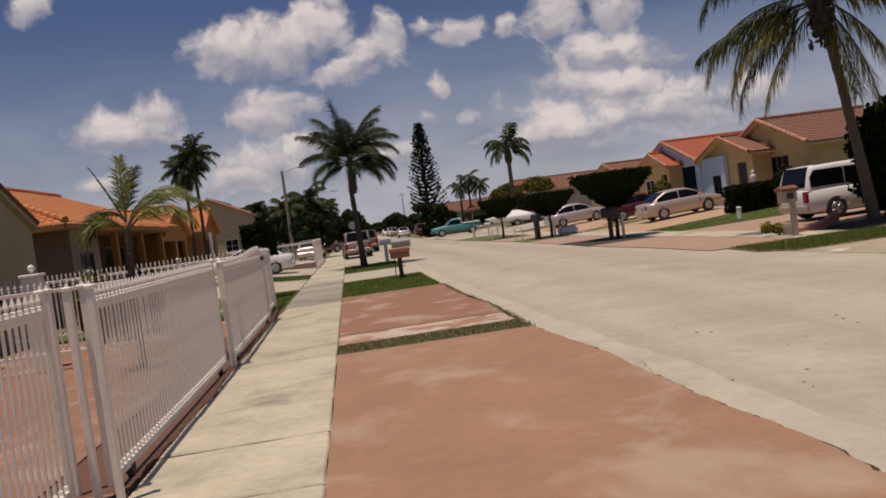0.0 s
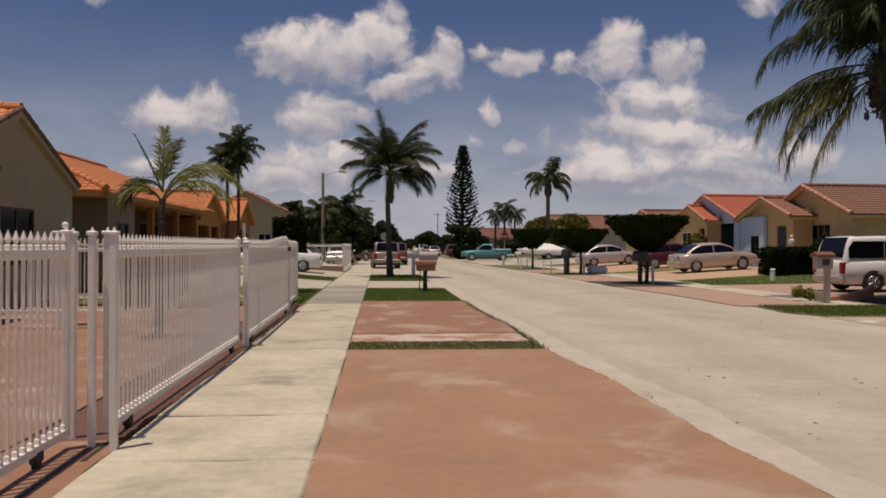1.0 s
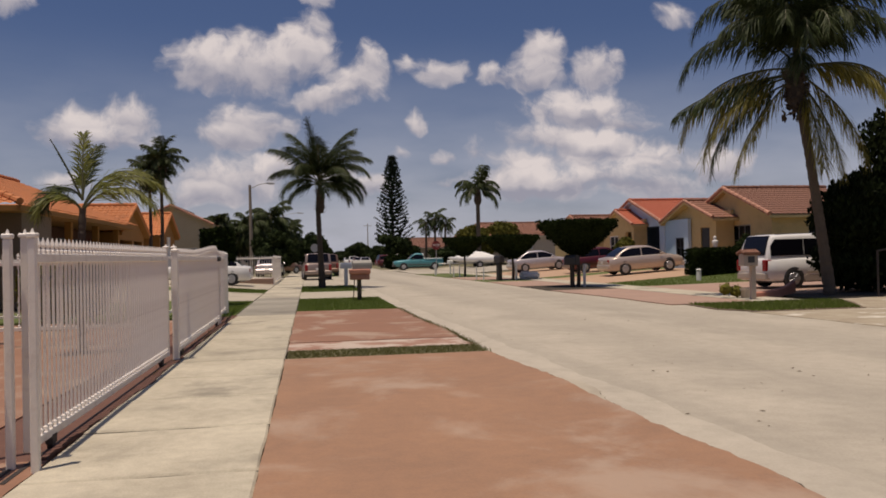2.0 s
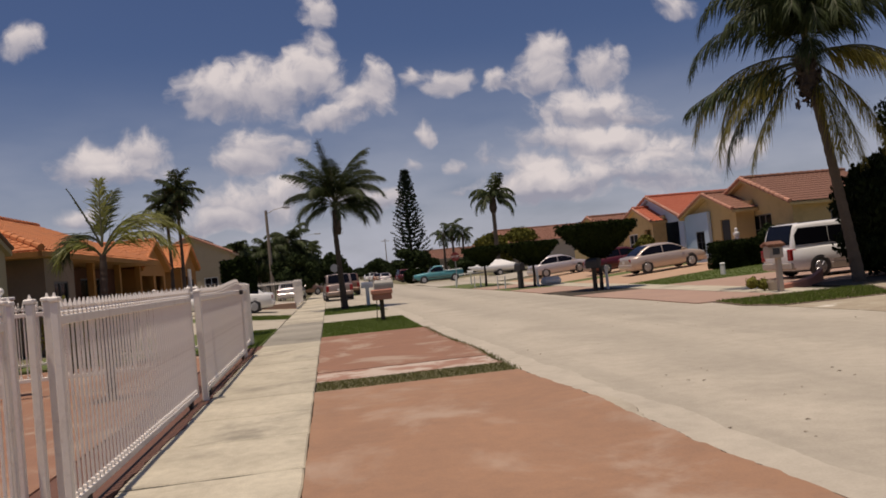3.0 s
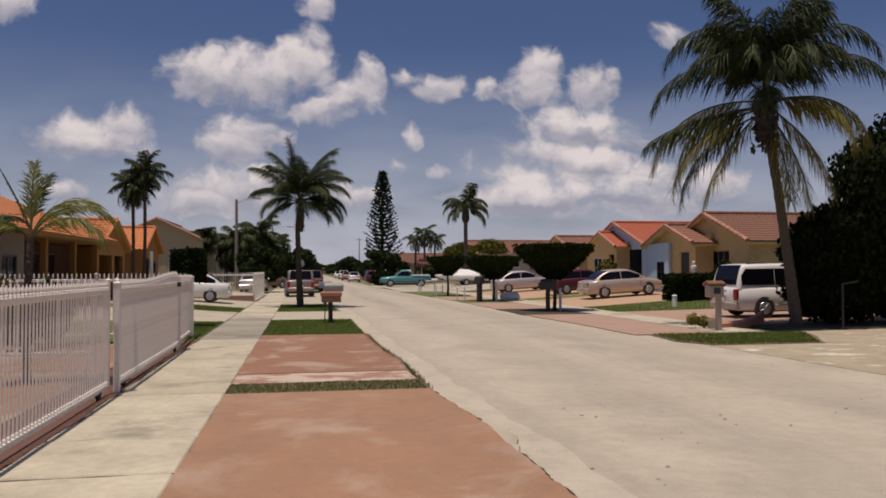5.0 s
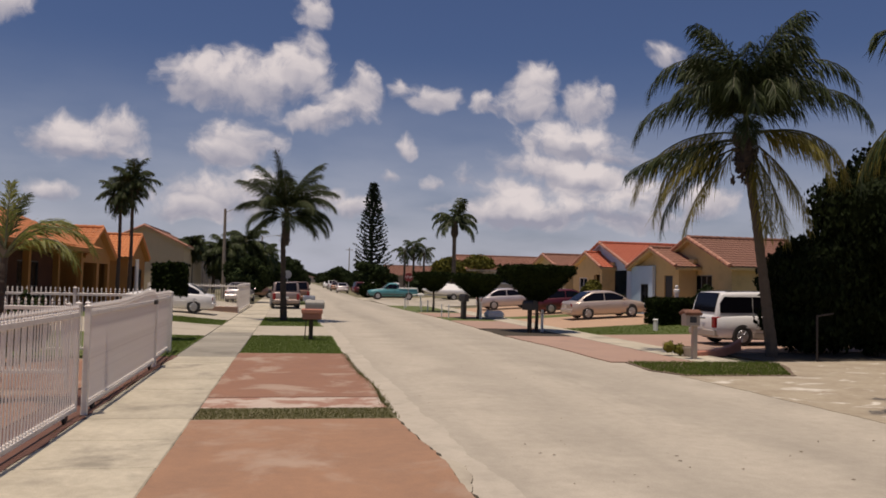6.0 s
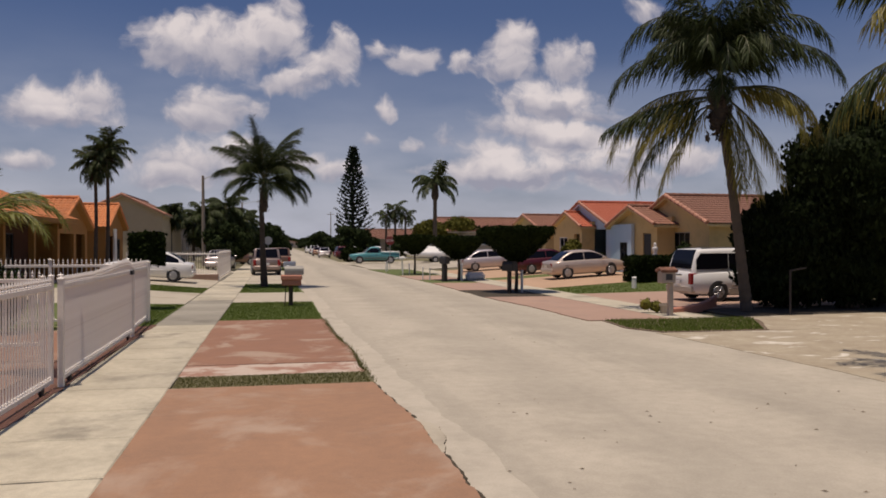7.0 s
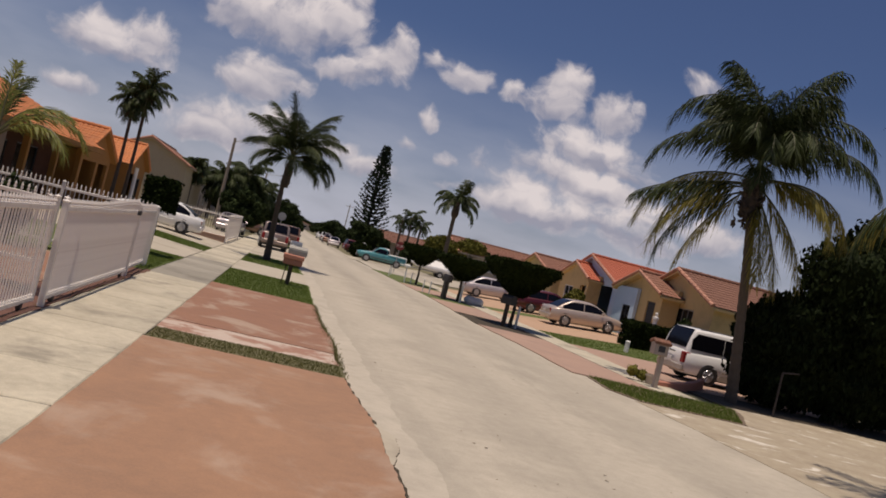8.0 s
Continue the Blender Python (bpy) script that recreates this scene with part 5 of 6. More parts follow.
def norfolk_pine(x, y, height):
    t = thing("norfolk_pine", pose(x, y, 0.2), "tall narrow norfolk pine with tiered dark branches", "tree")
    rng = np.random.RandomState(81)
    v, f = tube([(0, 0, 0), (0, 0, height * 0.5), (0, 0, height)], [0.32, 0.18, 0.02], 8)
    raw("trunk", v, f, M["bark_dark"], t)
    z = 3.0
    while z < height - 0.4:
        k = (height - z) / (height - 3.0)
        reach = 0.28 + 2.9 * k ** 0.8
        verts, faces, c = [], [], []
        turn = rng.uniform(0, 6.28)
        for i in range(7):
            a = turn + i * 0.8976 + rng.uniform(-0.15, 0.15)
            ln = reach * rng.uniform(0.8, 1.1)
            tip = Vector((math.cos(a) * ln, math.sin(a) * ln, z + 0.42 * ln))
            mid = Vector((math.cos(a) * ln * 0.5, math.sin(a) * ln * 0.5, z + 0.10 * ln))
            tv, tf = tube([(0, 0, z), mid, tip], [0.05, 0.04, 0.015], 4)
            q = len(verts)
            verts += tv
            faces += [tuple(j + q for j in face) for face in tf]
            for s in np.linspace(0.15, 1.0, int(10 + 18 * k)):
                p = Vector((0, 0, z)).lerp(mid, s * 2) if s < 0.5 else mid.lerp(tip, s * 2 - 1)
                c.append(p + Vector((rng.normal() * 0.07, rng.normal() * 0.07, rng.normal() * 0.05)))
        tier = raw("branch_tier", verts, faces, M["bark_dark"], t)
        leaves("needles", c, 0.27, M["pine_leaf"], tier, "", int(z * 10), 1.8)
        z += 0.34 + 0.32 * k
    return t


norfolk_pine(13.1, 120, 17.0)

# far street trees
far_trees = []
for i, (x, y, h, r) in enumerate(((12.6, 114, 4.6, 2.3), (10.6, 170, 4.4, 3.4), (-3.5, 102, 5.2, 2.8), (-1.5, 150, 4.6, 3.4), (-2.2, 66.0, 3.6, 1.7))):
    rr = np.random.RandomState(90 + i)
    blobs = [(rr.uniform(-0.85, 0.85) * r, rr.uniform(-0.8, 0.8) * r, h * rr.uniform(0.35, 0.85), r * rr.uniform(0.28, 0.55), r * rr.uniform(0.28, 0.55), h * rr.uniform(0.14, 0.26)) for _ in range(10)]
    far_trees.append(leafy_tree("dense dark street tree in the distance", x, y, 0.1, blobs, 3600, 0.055 * h, M["far_leaf"], 0.22, h * 0.35, 90 + i))
for x, y, k in ((-6.5, 118, 0), (-1.0, 190, 1), (-3.0, 240, 1), (12.5, 150, 2), (14.0, 185, 3), (13.0, 230, 1), (12.0, 290, 3), (-4, 310, 1), (17.5, 140, 2), (2.0, 420, 3), (12, 430, 1), (20, 210, 0), (26, 200, 1), (30, 260, 3), (-12, 200, 1), (-16, 150, 0), (-14, 280, 3), (5, 520, 1), (-6, 500, 3), (18, 480, 3), (-20, 420, 1), (32, 420, 1)):
    rr = np.random.RandomState(int(abs(x * 7 + y)))
    copy_thing(far_trees[k], pose(x, y, 0.0, 0, 0, rr.uniform(0, 360)) @ Matrix.Diagonal((*[rr.uniform(0.55, 1.05)] * 2, rr.uniform(0.5, 1.15), 1)))
row_rng = np.random.RandomState(404)
for y in range(104, 400, 9):
    for side in (-1, 1):
        x = -3.2 - row_rng.uniform(0, 5) if side < 0 else 12.5 + row_rng.uniform(0, 6)
        copy_thing(far_trees[row_rng.randint(0, 4)], pose(x, y + row_rng.uniform(-4, 4), 0.0, 0, 0, row_rng.uniform(0, 360)) @ Matrix.Diagonal((row_rng.uniform(0.5, 0.95), row_rng.uniform(0.5, 0.95), row_rng.uniform(0.5, 0.95), 1)))
for i, x in enumerate(range(-34, 50, 6)):
    copy_thing(far_trees[i % 4], pose(x + row_rng.uniform(-2, 2), 440 + row_rng.uniform(-12, 12), 0.0, 0, 0, row_rng.uniform(0, 360)) @ Matrix.Diagonal((1.3, 1.3, row_rng.uniform(1.0, 1.6), 1)))
copy_thing(long_house, pose(6.0, 418, 0.1, 0, 0, 90))
for x, y, h in ((9.9, 92.0, 1.9), (11.3, 95.0, 1.7)):
    leafy_tree("rounded dark shrub at the street corner", x, y, 0.0, [(0, 0, h * 0.5, 0.9, 0.9, h * 0.5)], 1200, 0.16, M["hedge"], 0.06, 0.4, int(y), "shrub", "shrub")

# ---- cars ----


def section_loft(rows, n_close=True):
    """A body from cross sections: rows of x, low z, shoulder z, top z, half width. Rounded at sill, shoulder and ends."""
    bm = bmesh.new()
    rings = []
    for x, zb, zs, zt, w in rows:
        half = [(0.0, zb), (w * 0.86, zb), (w * 0.97, zb + 0.10), (w, zb + (zs - zb) * 0.5), (w * 0.985, zs - 0.05), (w * 0.93, zs), (w * 0.70, zt - 0.01), (0.0, zt)]
        ring = [(y, z) for y, z in half] + [(-y, z) for y, z in half[-2:0:-1]]
        rings.append([bm.verts.new((x, y, z)) for y, z in ring])
    m = len(rings[0])
    for a, b in zip(rings, rings[1:]):
        for k in range(m):
            bm.faces.new((a[k], a[(k + 1) % m], b[(k + 1) % m], b[k]))
    bm.faces.new(rings[0])
    bm.faces.new(rings[-1][::-1])
    bmesh.ops.recalc_face_normals(bm, faces=bm.faces)
    return bm


def arch(x, base, top, bend):
    """Height of the roof line from 0 at the belt to 1 at the roof, rounded into the roof at both ends."""
    if x < top[0]:
        return 1 - (1 - max(0.0, (x - base[0]) / (top[0] - base[0]))) ** bend
    if x > top[1]:
        return 1 - (1 - max(0.0, (base[1] - x) / (base[1] - top[1]))) ** bend
    return 1.0 + 0.035 * math.sin(math.pi * (x - top[0]) / (top[1] - top[0]))


def cabin(base, top, zs, zt, wb, wt, bend):
    """Roof and pillars as one arched shell, lofted along the car."""
    bm = bmesh.new()
    rings = []
    full = zt - zs
    xs = [base[0] + (top[0] - base[0]) * k for k in (0.0, 0.15, 0.35, 0.55, 0.75, 0.9)] + [top[0] + (top[1] - top[0]) * k / 5 for k in range(6)] + [top[1] + (base[1] - top[1]) * k for k in (0.1, 0.25, 0.45, 0.65, 0.85, 1.0)]
    for x in xs:
        h = max(0.012, arch(x, base, top, bend) * full)
        w = wb + (wt - wb) * 0.86 * h / full
        end = 0.10 if x in (xs[0], xs[-1]) else (0.03 if x in (xs[1], xs[-2]) else 0.0)
        half = [(wb - end, zs - 0.03), (wb - end, zs), (w - end, zs + 0.86 * h), (w - end - 0.045, zs + 0.95 * h), (w - end - 0.15, zs + 0.99 * h)]
        rings.append([bm.verts.new((x, y, z)) for y, z in half] + [bm.verts.new((x, 0, zs + h + 0.015 * h))] + [bm.verts.new((x, -y, z)) for y, z in half[::-1]])
    for a, b in zip(rings, rings[1:]):
        for k in range(len(a) - 1):
            bm.faces.new((a[k], a[k + 1], b[k + 1], b[k]))
    bm.faces.new(rings[0])
    bm.faces.new(rings[-1][::-1])
    bmesh.ops.recalc_face_normals(bm, faces=bm.faces)
    return bm


def pane_strip(low, high, out, thick=0.012):
    """A thin pane between two rows of points."""
    bm = bmesh.new()
    out = Vector(out).normalized() * thick
    rows = [[bm.verts.new(Vector(q) + out * k) for q in line] for line in (low, high) for k in (-1.5, 1.0)]
    lo0, lo1, hi0, hi1 = rows
    for k in range(len(low) - 1):
        bm.faces.new((lo1[k], lo1[k + 1], hi1[k + 1], hi1[k]))
        bm.faces.new((lo0[k], hi0[k], hi0[k + 1], lo0[k + 1]))
        bm.faces.new((lo0[k], lo0[k + 1], lo1[k + 1], lo1[k]))
        bm.faces.new((hi0[k], hi1[k], hi1[k + 1], hi0[k + 1]))
    for k in (0, -1):
        bm.faces.new((lo0[k], lo1[k], hi1[k], hi0[k]))
    bmesh.ops.recalc_face_normals(bm, faces=bm.faces)
    return bm


def wheel(car_ob, x, y, r, side):
    w = part("wheel", rodded((x, y - side * 0.20, r), (x, y - side * 0.005, r), r * 0.62, n=16), M["plastic"], car_ob)
    bm = bmesh.new()
    for a, b, ra, rb in ((0.21, 0.19, r * 0.93, r), (0.19, 0.02, r, r), (0.02, 0.0, r, r * 0.94)):
        rod(bm, (x, y - side * a, r), (x, y - side * b, r), ra, rb, 22)
    part("tyre", bm, M["tyre"], w)
    bm = bmesh.new()
    rod(bm, (x, y - side * 0.01, r), (x, y + side * 0.008, r), r * 0.66, r * 0.62, 20)
    for k in range(7):
        a = k * 0.8976
        rod(bm, (x, y + side * 0.008, r), (x + math.cos(a) * r * 0.58, y + side * 0.014, r + math.sin(a) * r * 0.58), 0.035, 0.03, 6)
    rod(bm, (x, y, r), (x, y + side * 0.025, r), r * 0.16, r * 0.12, 10)
    part("rim", bm, M["rim"], w)
    part("wheel_arch", rodded((x, y - side * 0.12, r + 0.03), (x, y - side * 0.004, r + 0.03), r * 1.1, n=24), M["plastic"], w)
    return w


CAR_SHAPES = {
    "sedan": dict(w=0.88, belt=0.90, roof=1.42, base=(-1.98, 1.34), top=(-0.86, 0.12), wheels=(-1.36, 1.36), r=0.32,
                  rows=[(-2.33, 0.42, 0.72, 0.80, 0.74), (-2.27, 0.26, 0.86, 0.94, 0.84), (-1.7, 0.22, 0.92, 0.99, 0.885), (-0.6, 0.22, 0.93, 0.97, 0.89), (0.9, 0.22, 0.91, 0.95, 0.89), (1.5, 0.22, 0.84, 0.90, 0.88), (2.1, 0.24, 0.72, 0.80, 0.83), (2.34, 0.30, 0.62, 0.68, 0.72)]),
    "van": dict(w=0.96, belt=1.05, roof=1.88, base=(-2.40, 1.85), top=(-2.10, 0.60), wheels=(-1.42, 1.52), r=0.34,
                rows=[(-2.46, 0.40, 0.98, 1.04, 0.86), (-2.38, 0.28, 1.03, 1.08, 0.93), (-1.2, 0.24, 1.05, 1.08, 0.965), (0.6, 0.24, 1.04, 1.08, 0.965), (1.5, 0.24, 0.98, 1.06, 0.955), (2.1, 0.26, 0.84, 0.94, 0.91), (2.46, 0.32, 0.66, 0.74, 0.76)]),
    "suv": dict(w=0.92, belt=1.08, roof=1.74, base=(-2.20, 1.10), top=(-1.95, 0.35), wheels=(-1.32, 1.36), r=0.36,
                rows=[(-2.28, 0.46, 1.00, 1.06, 0.82), (-2.20, 0.34, 1.06, 1.11, 0.90), (-1.0, 0.30, 1.08, 1.11, 0.92), (0.9, 0.30, 1.06, 1.10, 0.92), (1.5, 0.30, 1.00, 1.07, 0.915), (2.1, 0.32, 0.90, 0.98, 0.87), (2.30, 0.38, 0.76, 0.84, 0.76)]),
    "pickup": dict(w=0.95, belt=1.10, roof=1.76, base=(-0.55, 1.05), top=(-0.40, 0.35), wheels=(-1.70, 1.62), r=0.37,
                   rows=[(-2.66, 0.50, 0.98, 1.02, 0.86), (-2.60, 0.42, 1.06, 1.10, 0.93), (-0.9, 0.38, 1.08, 1.12, 0.95), (0.9, 0.36, 1.08, 1.12, 0.95), (1.5, 0.36, 1.02, 1.10, 0.945), (2.3, 0.38, 0.94, 1.02, 0.92), (2.62, 0.44, 0.84, 0.92, 0.84)]),
}


def car(kind, label, paint, m, low=None, group="", sign_bars=False):
    """A car along its own x, nose forward: body, cabin, panes, wheels, lamps, bumpers, mirrors."""
    s = CAR_SHAPES[kind]
    ob = thing("pickup_truck" if kind == "pickup" else ("van" if kind == "van" else "car"), m, label, "van" if kind == "van" else ("truck" if kind == "pickup" else "car"), group)
    w, zs, zt = s["w"], s["belt"], s["roof"]
    body = part("body", section_loft(s["rows"]), M[paint], ob, "", True)
    wt = w - (0.20 if kind in ("sedan", "pickup") else 0.13)
    wb = w * 0.935
    b, tp = s["base"], s["top"]
    bend = 1.45 if kind in ("sedan", "pickup") else 1.7
    roof = part("roof", cabin(b, tp, zs - 0.02, zt, wb, wt, bend), M[paint], ob, "", True)
    sill = 0.09 if kind in ("sedan", "pickup") else 0.14

    def side_row(x0, x1, upper, side):
        """Points along the lower or upper edge of the side glass."""
        row = []
        for i in range(8):
            x = x0 + (x1 - x0) * i / 7
            k = sill if not upper else max(sill + 0.02, 0.84 * min(1.0, arch(x, b, tp, bend)) - 0.03)
            row.append((x, side * (wb + (wt - wb) * k + 0.004), zs - 0.02 + (zt - zs + 0.02) * k))
        return row

    g0 = b[0] + (tp[0] - b[0]) * (0.32 if kind == "sedan" else 0.45)
    g1 = b[1] + (tp[1] - b[1]) * 0.22
    doors = 3 if kind in ("van", "suv") else 2
    if kind == "pickup":
        doors = 1
    for side in (-1, 1):
        for i in range(doors):
            gap = 0.012 if kind == "van" else 0.03
            x0, x1 = g0 + (g1 - g0) * i / doors + gap, g0 + (g1 - g0) * (i + 1) / doors - gap
            part("side_window", pane_strip(side_row(x0, x1, False, side), side_row(x0, x1, True, side), (0, side, 0.3)), M["car_glass"], roof)
        part("door_handle", boxed(-0.25, -0.07, side * w - 0.012, side * w + 0.022, zs - 0.16, zs - 0.12, bevel=0.008), M["plastic"] if kind != "sedan" else M[paint], body)
        part("side_moulding", boxed(s["wheels"][0] + 0.5, s["wheels"][1] - 0.5, side * (w + 0.002) - 0.012, side * (w + 0.002) + 0.012, 0.52, 0.59, bevel=0.006), M[low] if low else (M["plastic"] if kind != "sedan" else M[paint]), body)
        bm = boxed(b[1] - 0.55, b[1] - 0.38, side * (w + 0.02), side * (w + 0.17), zs + 0.0, zs + 0.13, bevel=0.03) if side > 0 else boxed(b[1] - 0.55, b[1] - 0.38, -w - 0.17, -w - 0.02, zs, zs + 0.13, bevel=0.03)
        part("mirror", bm, M[paint] if kind == "sedan" else M["plastic"], ob)
        for x in s["wheels"]:
            wheel(ob, x, side * (w + 0.006), s["r"], side)
        xr, xf = s["rows"][1][0], s["rows"][-2][0]
        y0, y1 = (w * 0.62, w * 0.9) if side > 0 else (-w * 0.9, -w * 0.62)
        tall = (0.62, 1.02) if kind in ("van", "suv") else (0.66, 0.84)
        if kind in ("van", "suv"):
            y0, y1 = (w * 0.74, w * 0.955) if side > 0 else (-w * 0.955, -w * 0.74)
            part("tail_light", boxed(xr - 0.12, xr + 0.16, y0, y1, tall[0], tall[1], bevel=0.03), M["tail"], ob)
        else:
            part("tail_light", boxed(xr - 0.055, xr + 0.10, y0, y1 + 0.02 * side, tall[0], tall[1], bevel=0.02), M["tail"], ob)
        part("headlight", boxed(xf - 0.02, xf + 0.17, y0 * 0.95, y1 * 0.95, 0.56, 0.70, bevel=0.03), M["lamp"], ob)
    for name, x, sgn in (("rear_window", 0, -1), ("windscreen", 1, 1)):
        strip = []
        for sign in (-1, 1):
            row = []
            for i in range(7):
                k = 0.10 + 0.74 * i / 6
                px = b[x] + (tp[x] - b[x]) * k
                h = arch(px, b, tp, bend)
                row.append((px + sgn * 0.012, sign * (wb + (wt - wb) * 0.86 * h - 0.15), zs - 0.02 + (zt - zs + 0.02) * h + 0.004))
            strip.append(row)
        part(name, pane_strip(strip[0], strip[1], (sgn, 0, 0.8), 0.016), M["car_glass"], roof)
    bump = M["plastic"] if kind == "pickup" else M[low or paint]
    r0, r1 = s["rows"][0], s["rows"][-1]
    part("rear_bumper", boxed(r0[0] - 0.05, r0[0] + 0.18, -w * 0.94, w * 0.94, r0[1] - 0.08, r0[1] + 0.16, bevel=0.04), bump, ob)
    part("front_bumper", boxed(r1[0] - 0.2, r1[0] + 0.05, -w * 0.9, w * 0.9, r1[1] - 0.06, r1[1] + 0.16, bevel=0.04), bump, ob)
    part("number_plate", boxed(r0[0] - 0.062, r0[0] - 0.045, -0.16, 0.16, r0[1] + 0.20, r0[1] + 0.34, bevel=0.004), M["trim"], ob)
    part("grille", boxed(r1[0] - 0.02, r1[0] + 0.02, -0.4, 0.4, r1[1] + 0.2, r1[2] - 0.02, bevel=0.01), M["plastic"], ob)
    part("underbody", boxed(-2.0, 2.0, -w * 0.8, w * 0.8, 0.2, 0.34), M["plastic"], ob)
    if kind == "van":
        part("lower_trim", boxed(s["wheels"][0] + 0.42, s["wheels"][1] - 0.42, -w - 0.006, w + 0.006, 0.25, 0.46, bevel=0.01), M[low or "van_low"], ob, "beige lower trim")
        for side in (-0.62, 0.62):
            part("roof_rail", boxed(-1.9, 0.4, side - 0.02, side + 0.02, zt - 0.01, zt + 0.045, bevel=0.012), M["plastic"], roof)
        part("rear_handle", boxed(r0[0] - 0.05, r0[0] - 0.02, -0.28, 0.28, 0.92, 0.97, bevel=0.01), M["plastic"], ob)
    if kind == "pickup":
        bm = bmesh.new()
        for side in (-1, 1):
            box(bm, -2.6, -0.62, side * 0.9 - 0.05, side * 0.9 + 0.05, 1.08, 1.18, bevel=0.02)
        box(bm, -2.62, -2.52, -0.9, 0.9, 0.7, 1.16, bevel=0.02)
        part("cargo_bed", bm, M[paint], ob)
    return ob


def tilt(x, y):
    return -math.degrees(math.atan2(rise(x + 1.3, y) - rise(x - 1.3, y), 2.6))


def park(kind, label, paint, x, y, heading=0.0, low=None):
    """Parks a car on the land, its nose up the drive for heading 0 or toward the street on the far side."""
    t = tilt(x, y) if abs(heading) < 45 else (-tilt(x, y) if abs(heading) > 135 else 0.0)
    m = pose(x, y, (rise(x - 1.3, y) + rise(x + 1.3, y)) / 2 + 0.012) @ pose(0, 0, 0, 0, 0, heading) @ pose(0, 0, 0, 0, t, 0)
    if kind == "sedan":
        m = m @ Matrix.Diagonal((0.93, 1.0, 1.05, 1))
    return car(kind, label, paint, m, low)


park("van", "white minivan with dark glass and beige trim in a driveway", "white_car", 18.4, 26.75, 0, "van_low")
park("sedan", "champagne sedan parked nose-in on a driveway", "champagne", 18.25, 41.4, 1)
park("sedan", "silver sedan parked nose-in on a driveway", "silver", 16.9, 56.2, 1)
park("sedan", "dark red car half hidden behind a clipped tree", "red_car", 18.4, 47.9, 0)
park("sedan", "white sedan parked tail to the sidewalk on a driveway", "white_car", -4.75, 42.3, 180)
park("suv", "reddish tan sport utility car seen from behind beside a palm", "suv_tan", 0.85, 55.5, 93)
park("suv", "bronze car parked across a driveway", "brown_car", 1.75, 66.0, 92)
park("sedan", "silver car parked beyond a white fence", "silver", -2.6, 63.5, 85)
park("pickup", "teal pickup truck coming out of the side street", "teal", 11.9, 84.5, 180)
park("pickup", "white pickup truck parked by the corner", "white_car", 13.2, 92.0, 175)
park("suv", "white car parked beside a shrub", "white_car", 11.0, 99.0, 80)
park("sedan", "grey car parked along the far street", "silver", 8.9, 122.0, 88)
park("sedan", "dark car parked along the far street", "brown_car", 8.8, 140.0, 90)
park("suv", "pale car parked along the far street", "white_car", 9.2, 160.0, 90)
park("sedan", "pale car parked along the far street", "white_car", 9.3, 185.0, 90)
park("sedan", "dark car in a far driveway", "brown_car", -2.4, 80.0, 30)
park("suv", "red car in a far driveway", "red_car", 11.6, 106.0, 10)


def boat_trailer(x, y):
    """A white boat hull under a peaked cover on a low trailer."""
    t = thing("boat_trailer", pose(x, y, rise(x, y) + 0.01), "white boat on a low trailer behind the truck", "trailer")
    bm = bmesh.new()
    for side in (-0.5, 0.5):
        box(bm, -2.4, 2.4, side - 0.04, side + 0.04, 0.42, 0.52)
    for xx in (-2.2, -0.6, 0.9, 2.2):
        box(bm, xx - 0.04, xx + 0.04, -0.5, 0.5, 0.42, 0.50)
    rod(bm, (-2.4, -0.45, 0.47), (-3.6, 0, 0.45), 0.04)
    rod(bm, (-2.4, 0.45, 0.47), (-3.6, 0, 0.45), 0.04)
    part("chassis", bm, M["metal"], t)
    for side in (-1, 1):
        wheel(t, 0.5, side * 0.95, 0.30, side)
    rows = [(-2.6, 0.95, 1.05, 1.10, 0.10), (-1.8, 0.66, 1.10, 1.14, 0.62), (-0.4, 0.56, 1.08, 1.12, 0.88), (1.6, 0.54, 1.06, 1.10, 0.90), (2.4, 0.56, 1.06, 1.10, 0.86)]
    part("hull", section_loft(rows), M["white_car"], t, "", True)
    bm = bmesh.new()
    q = [bm.verts.new(p) for p in ((-1.9, -0.6, 1.1), (-1.9, 0.6, 1.1), (2.3, 0.86, 1.08), (2.3, -0.86, 1.08), (-0.6, 0, 1.72), (1.0, 0, 1.6))]
    for f in ((0, 1, 4), (1, 2, 5, 4), (2, 3, 5), (3, 0, 4, 5), (3, 2, 1, 0)):
        bm.faces.new([q[i] for i in f])
    part("cover", bm, M["trim"], t, "white peaked canvas cover")
    return t


boat_trailer(17.0, 79.7)

# ---- white iron fence and gates along the sidewalk ----


def spear(height):
    """A square picket with a pointed, waisted tip."""
    bm = bmesh.new()
    rings = [(0.0, 0.009), (0.052, 0.009), (0.054, 0.017), (0.082, 0.017), (0.092, 0.009), (height - 0.13, 0.009), (height - 0.125, 0.016), (height - 0.10, 0.019), (height - 0.085, 0.008), (height - 0.06, 0.017), (height, 0.0015)]
    prev = None
    for z, r in rings:
        ring = [bm.verts.new((sx * r, sy * r, z)) for sx, sy in ((-1, -1), (1, -1), (1, 1), (-1, 1))]
        if prev:
            for k in range(4):
                bm.faces.new((prev[k], prev[(k + 1) % 4], ring[(k + 1) % 4], ring[k]))
        else:
            bm.faces.new(ring[::-1])
        prev = ring
    bm.faces.new(prev)
    return bm


def iron_post(z, r):
    bm = boxed(-r, r, -r, r, 0, z - 0.03, bevel=0.006)
    box(bm, -r - 0.012, r + 0.012, -r - 0.012, r + 0.012, z - 0.03, z, bevel=0.008)
    rod(bm, (0, 0, z), (0, 0, z + 0.03), r * 0.5, r * 0.2, 8)
    return bm


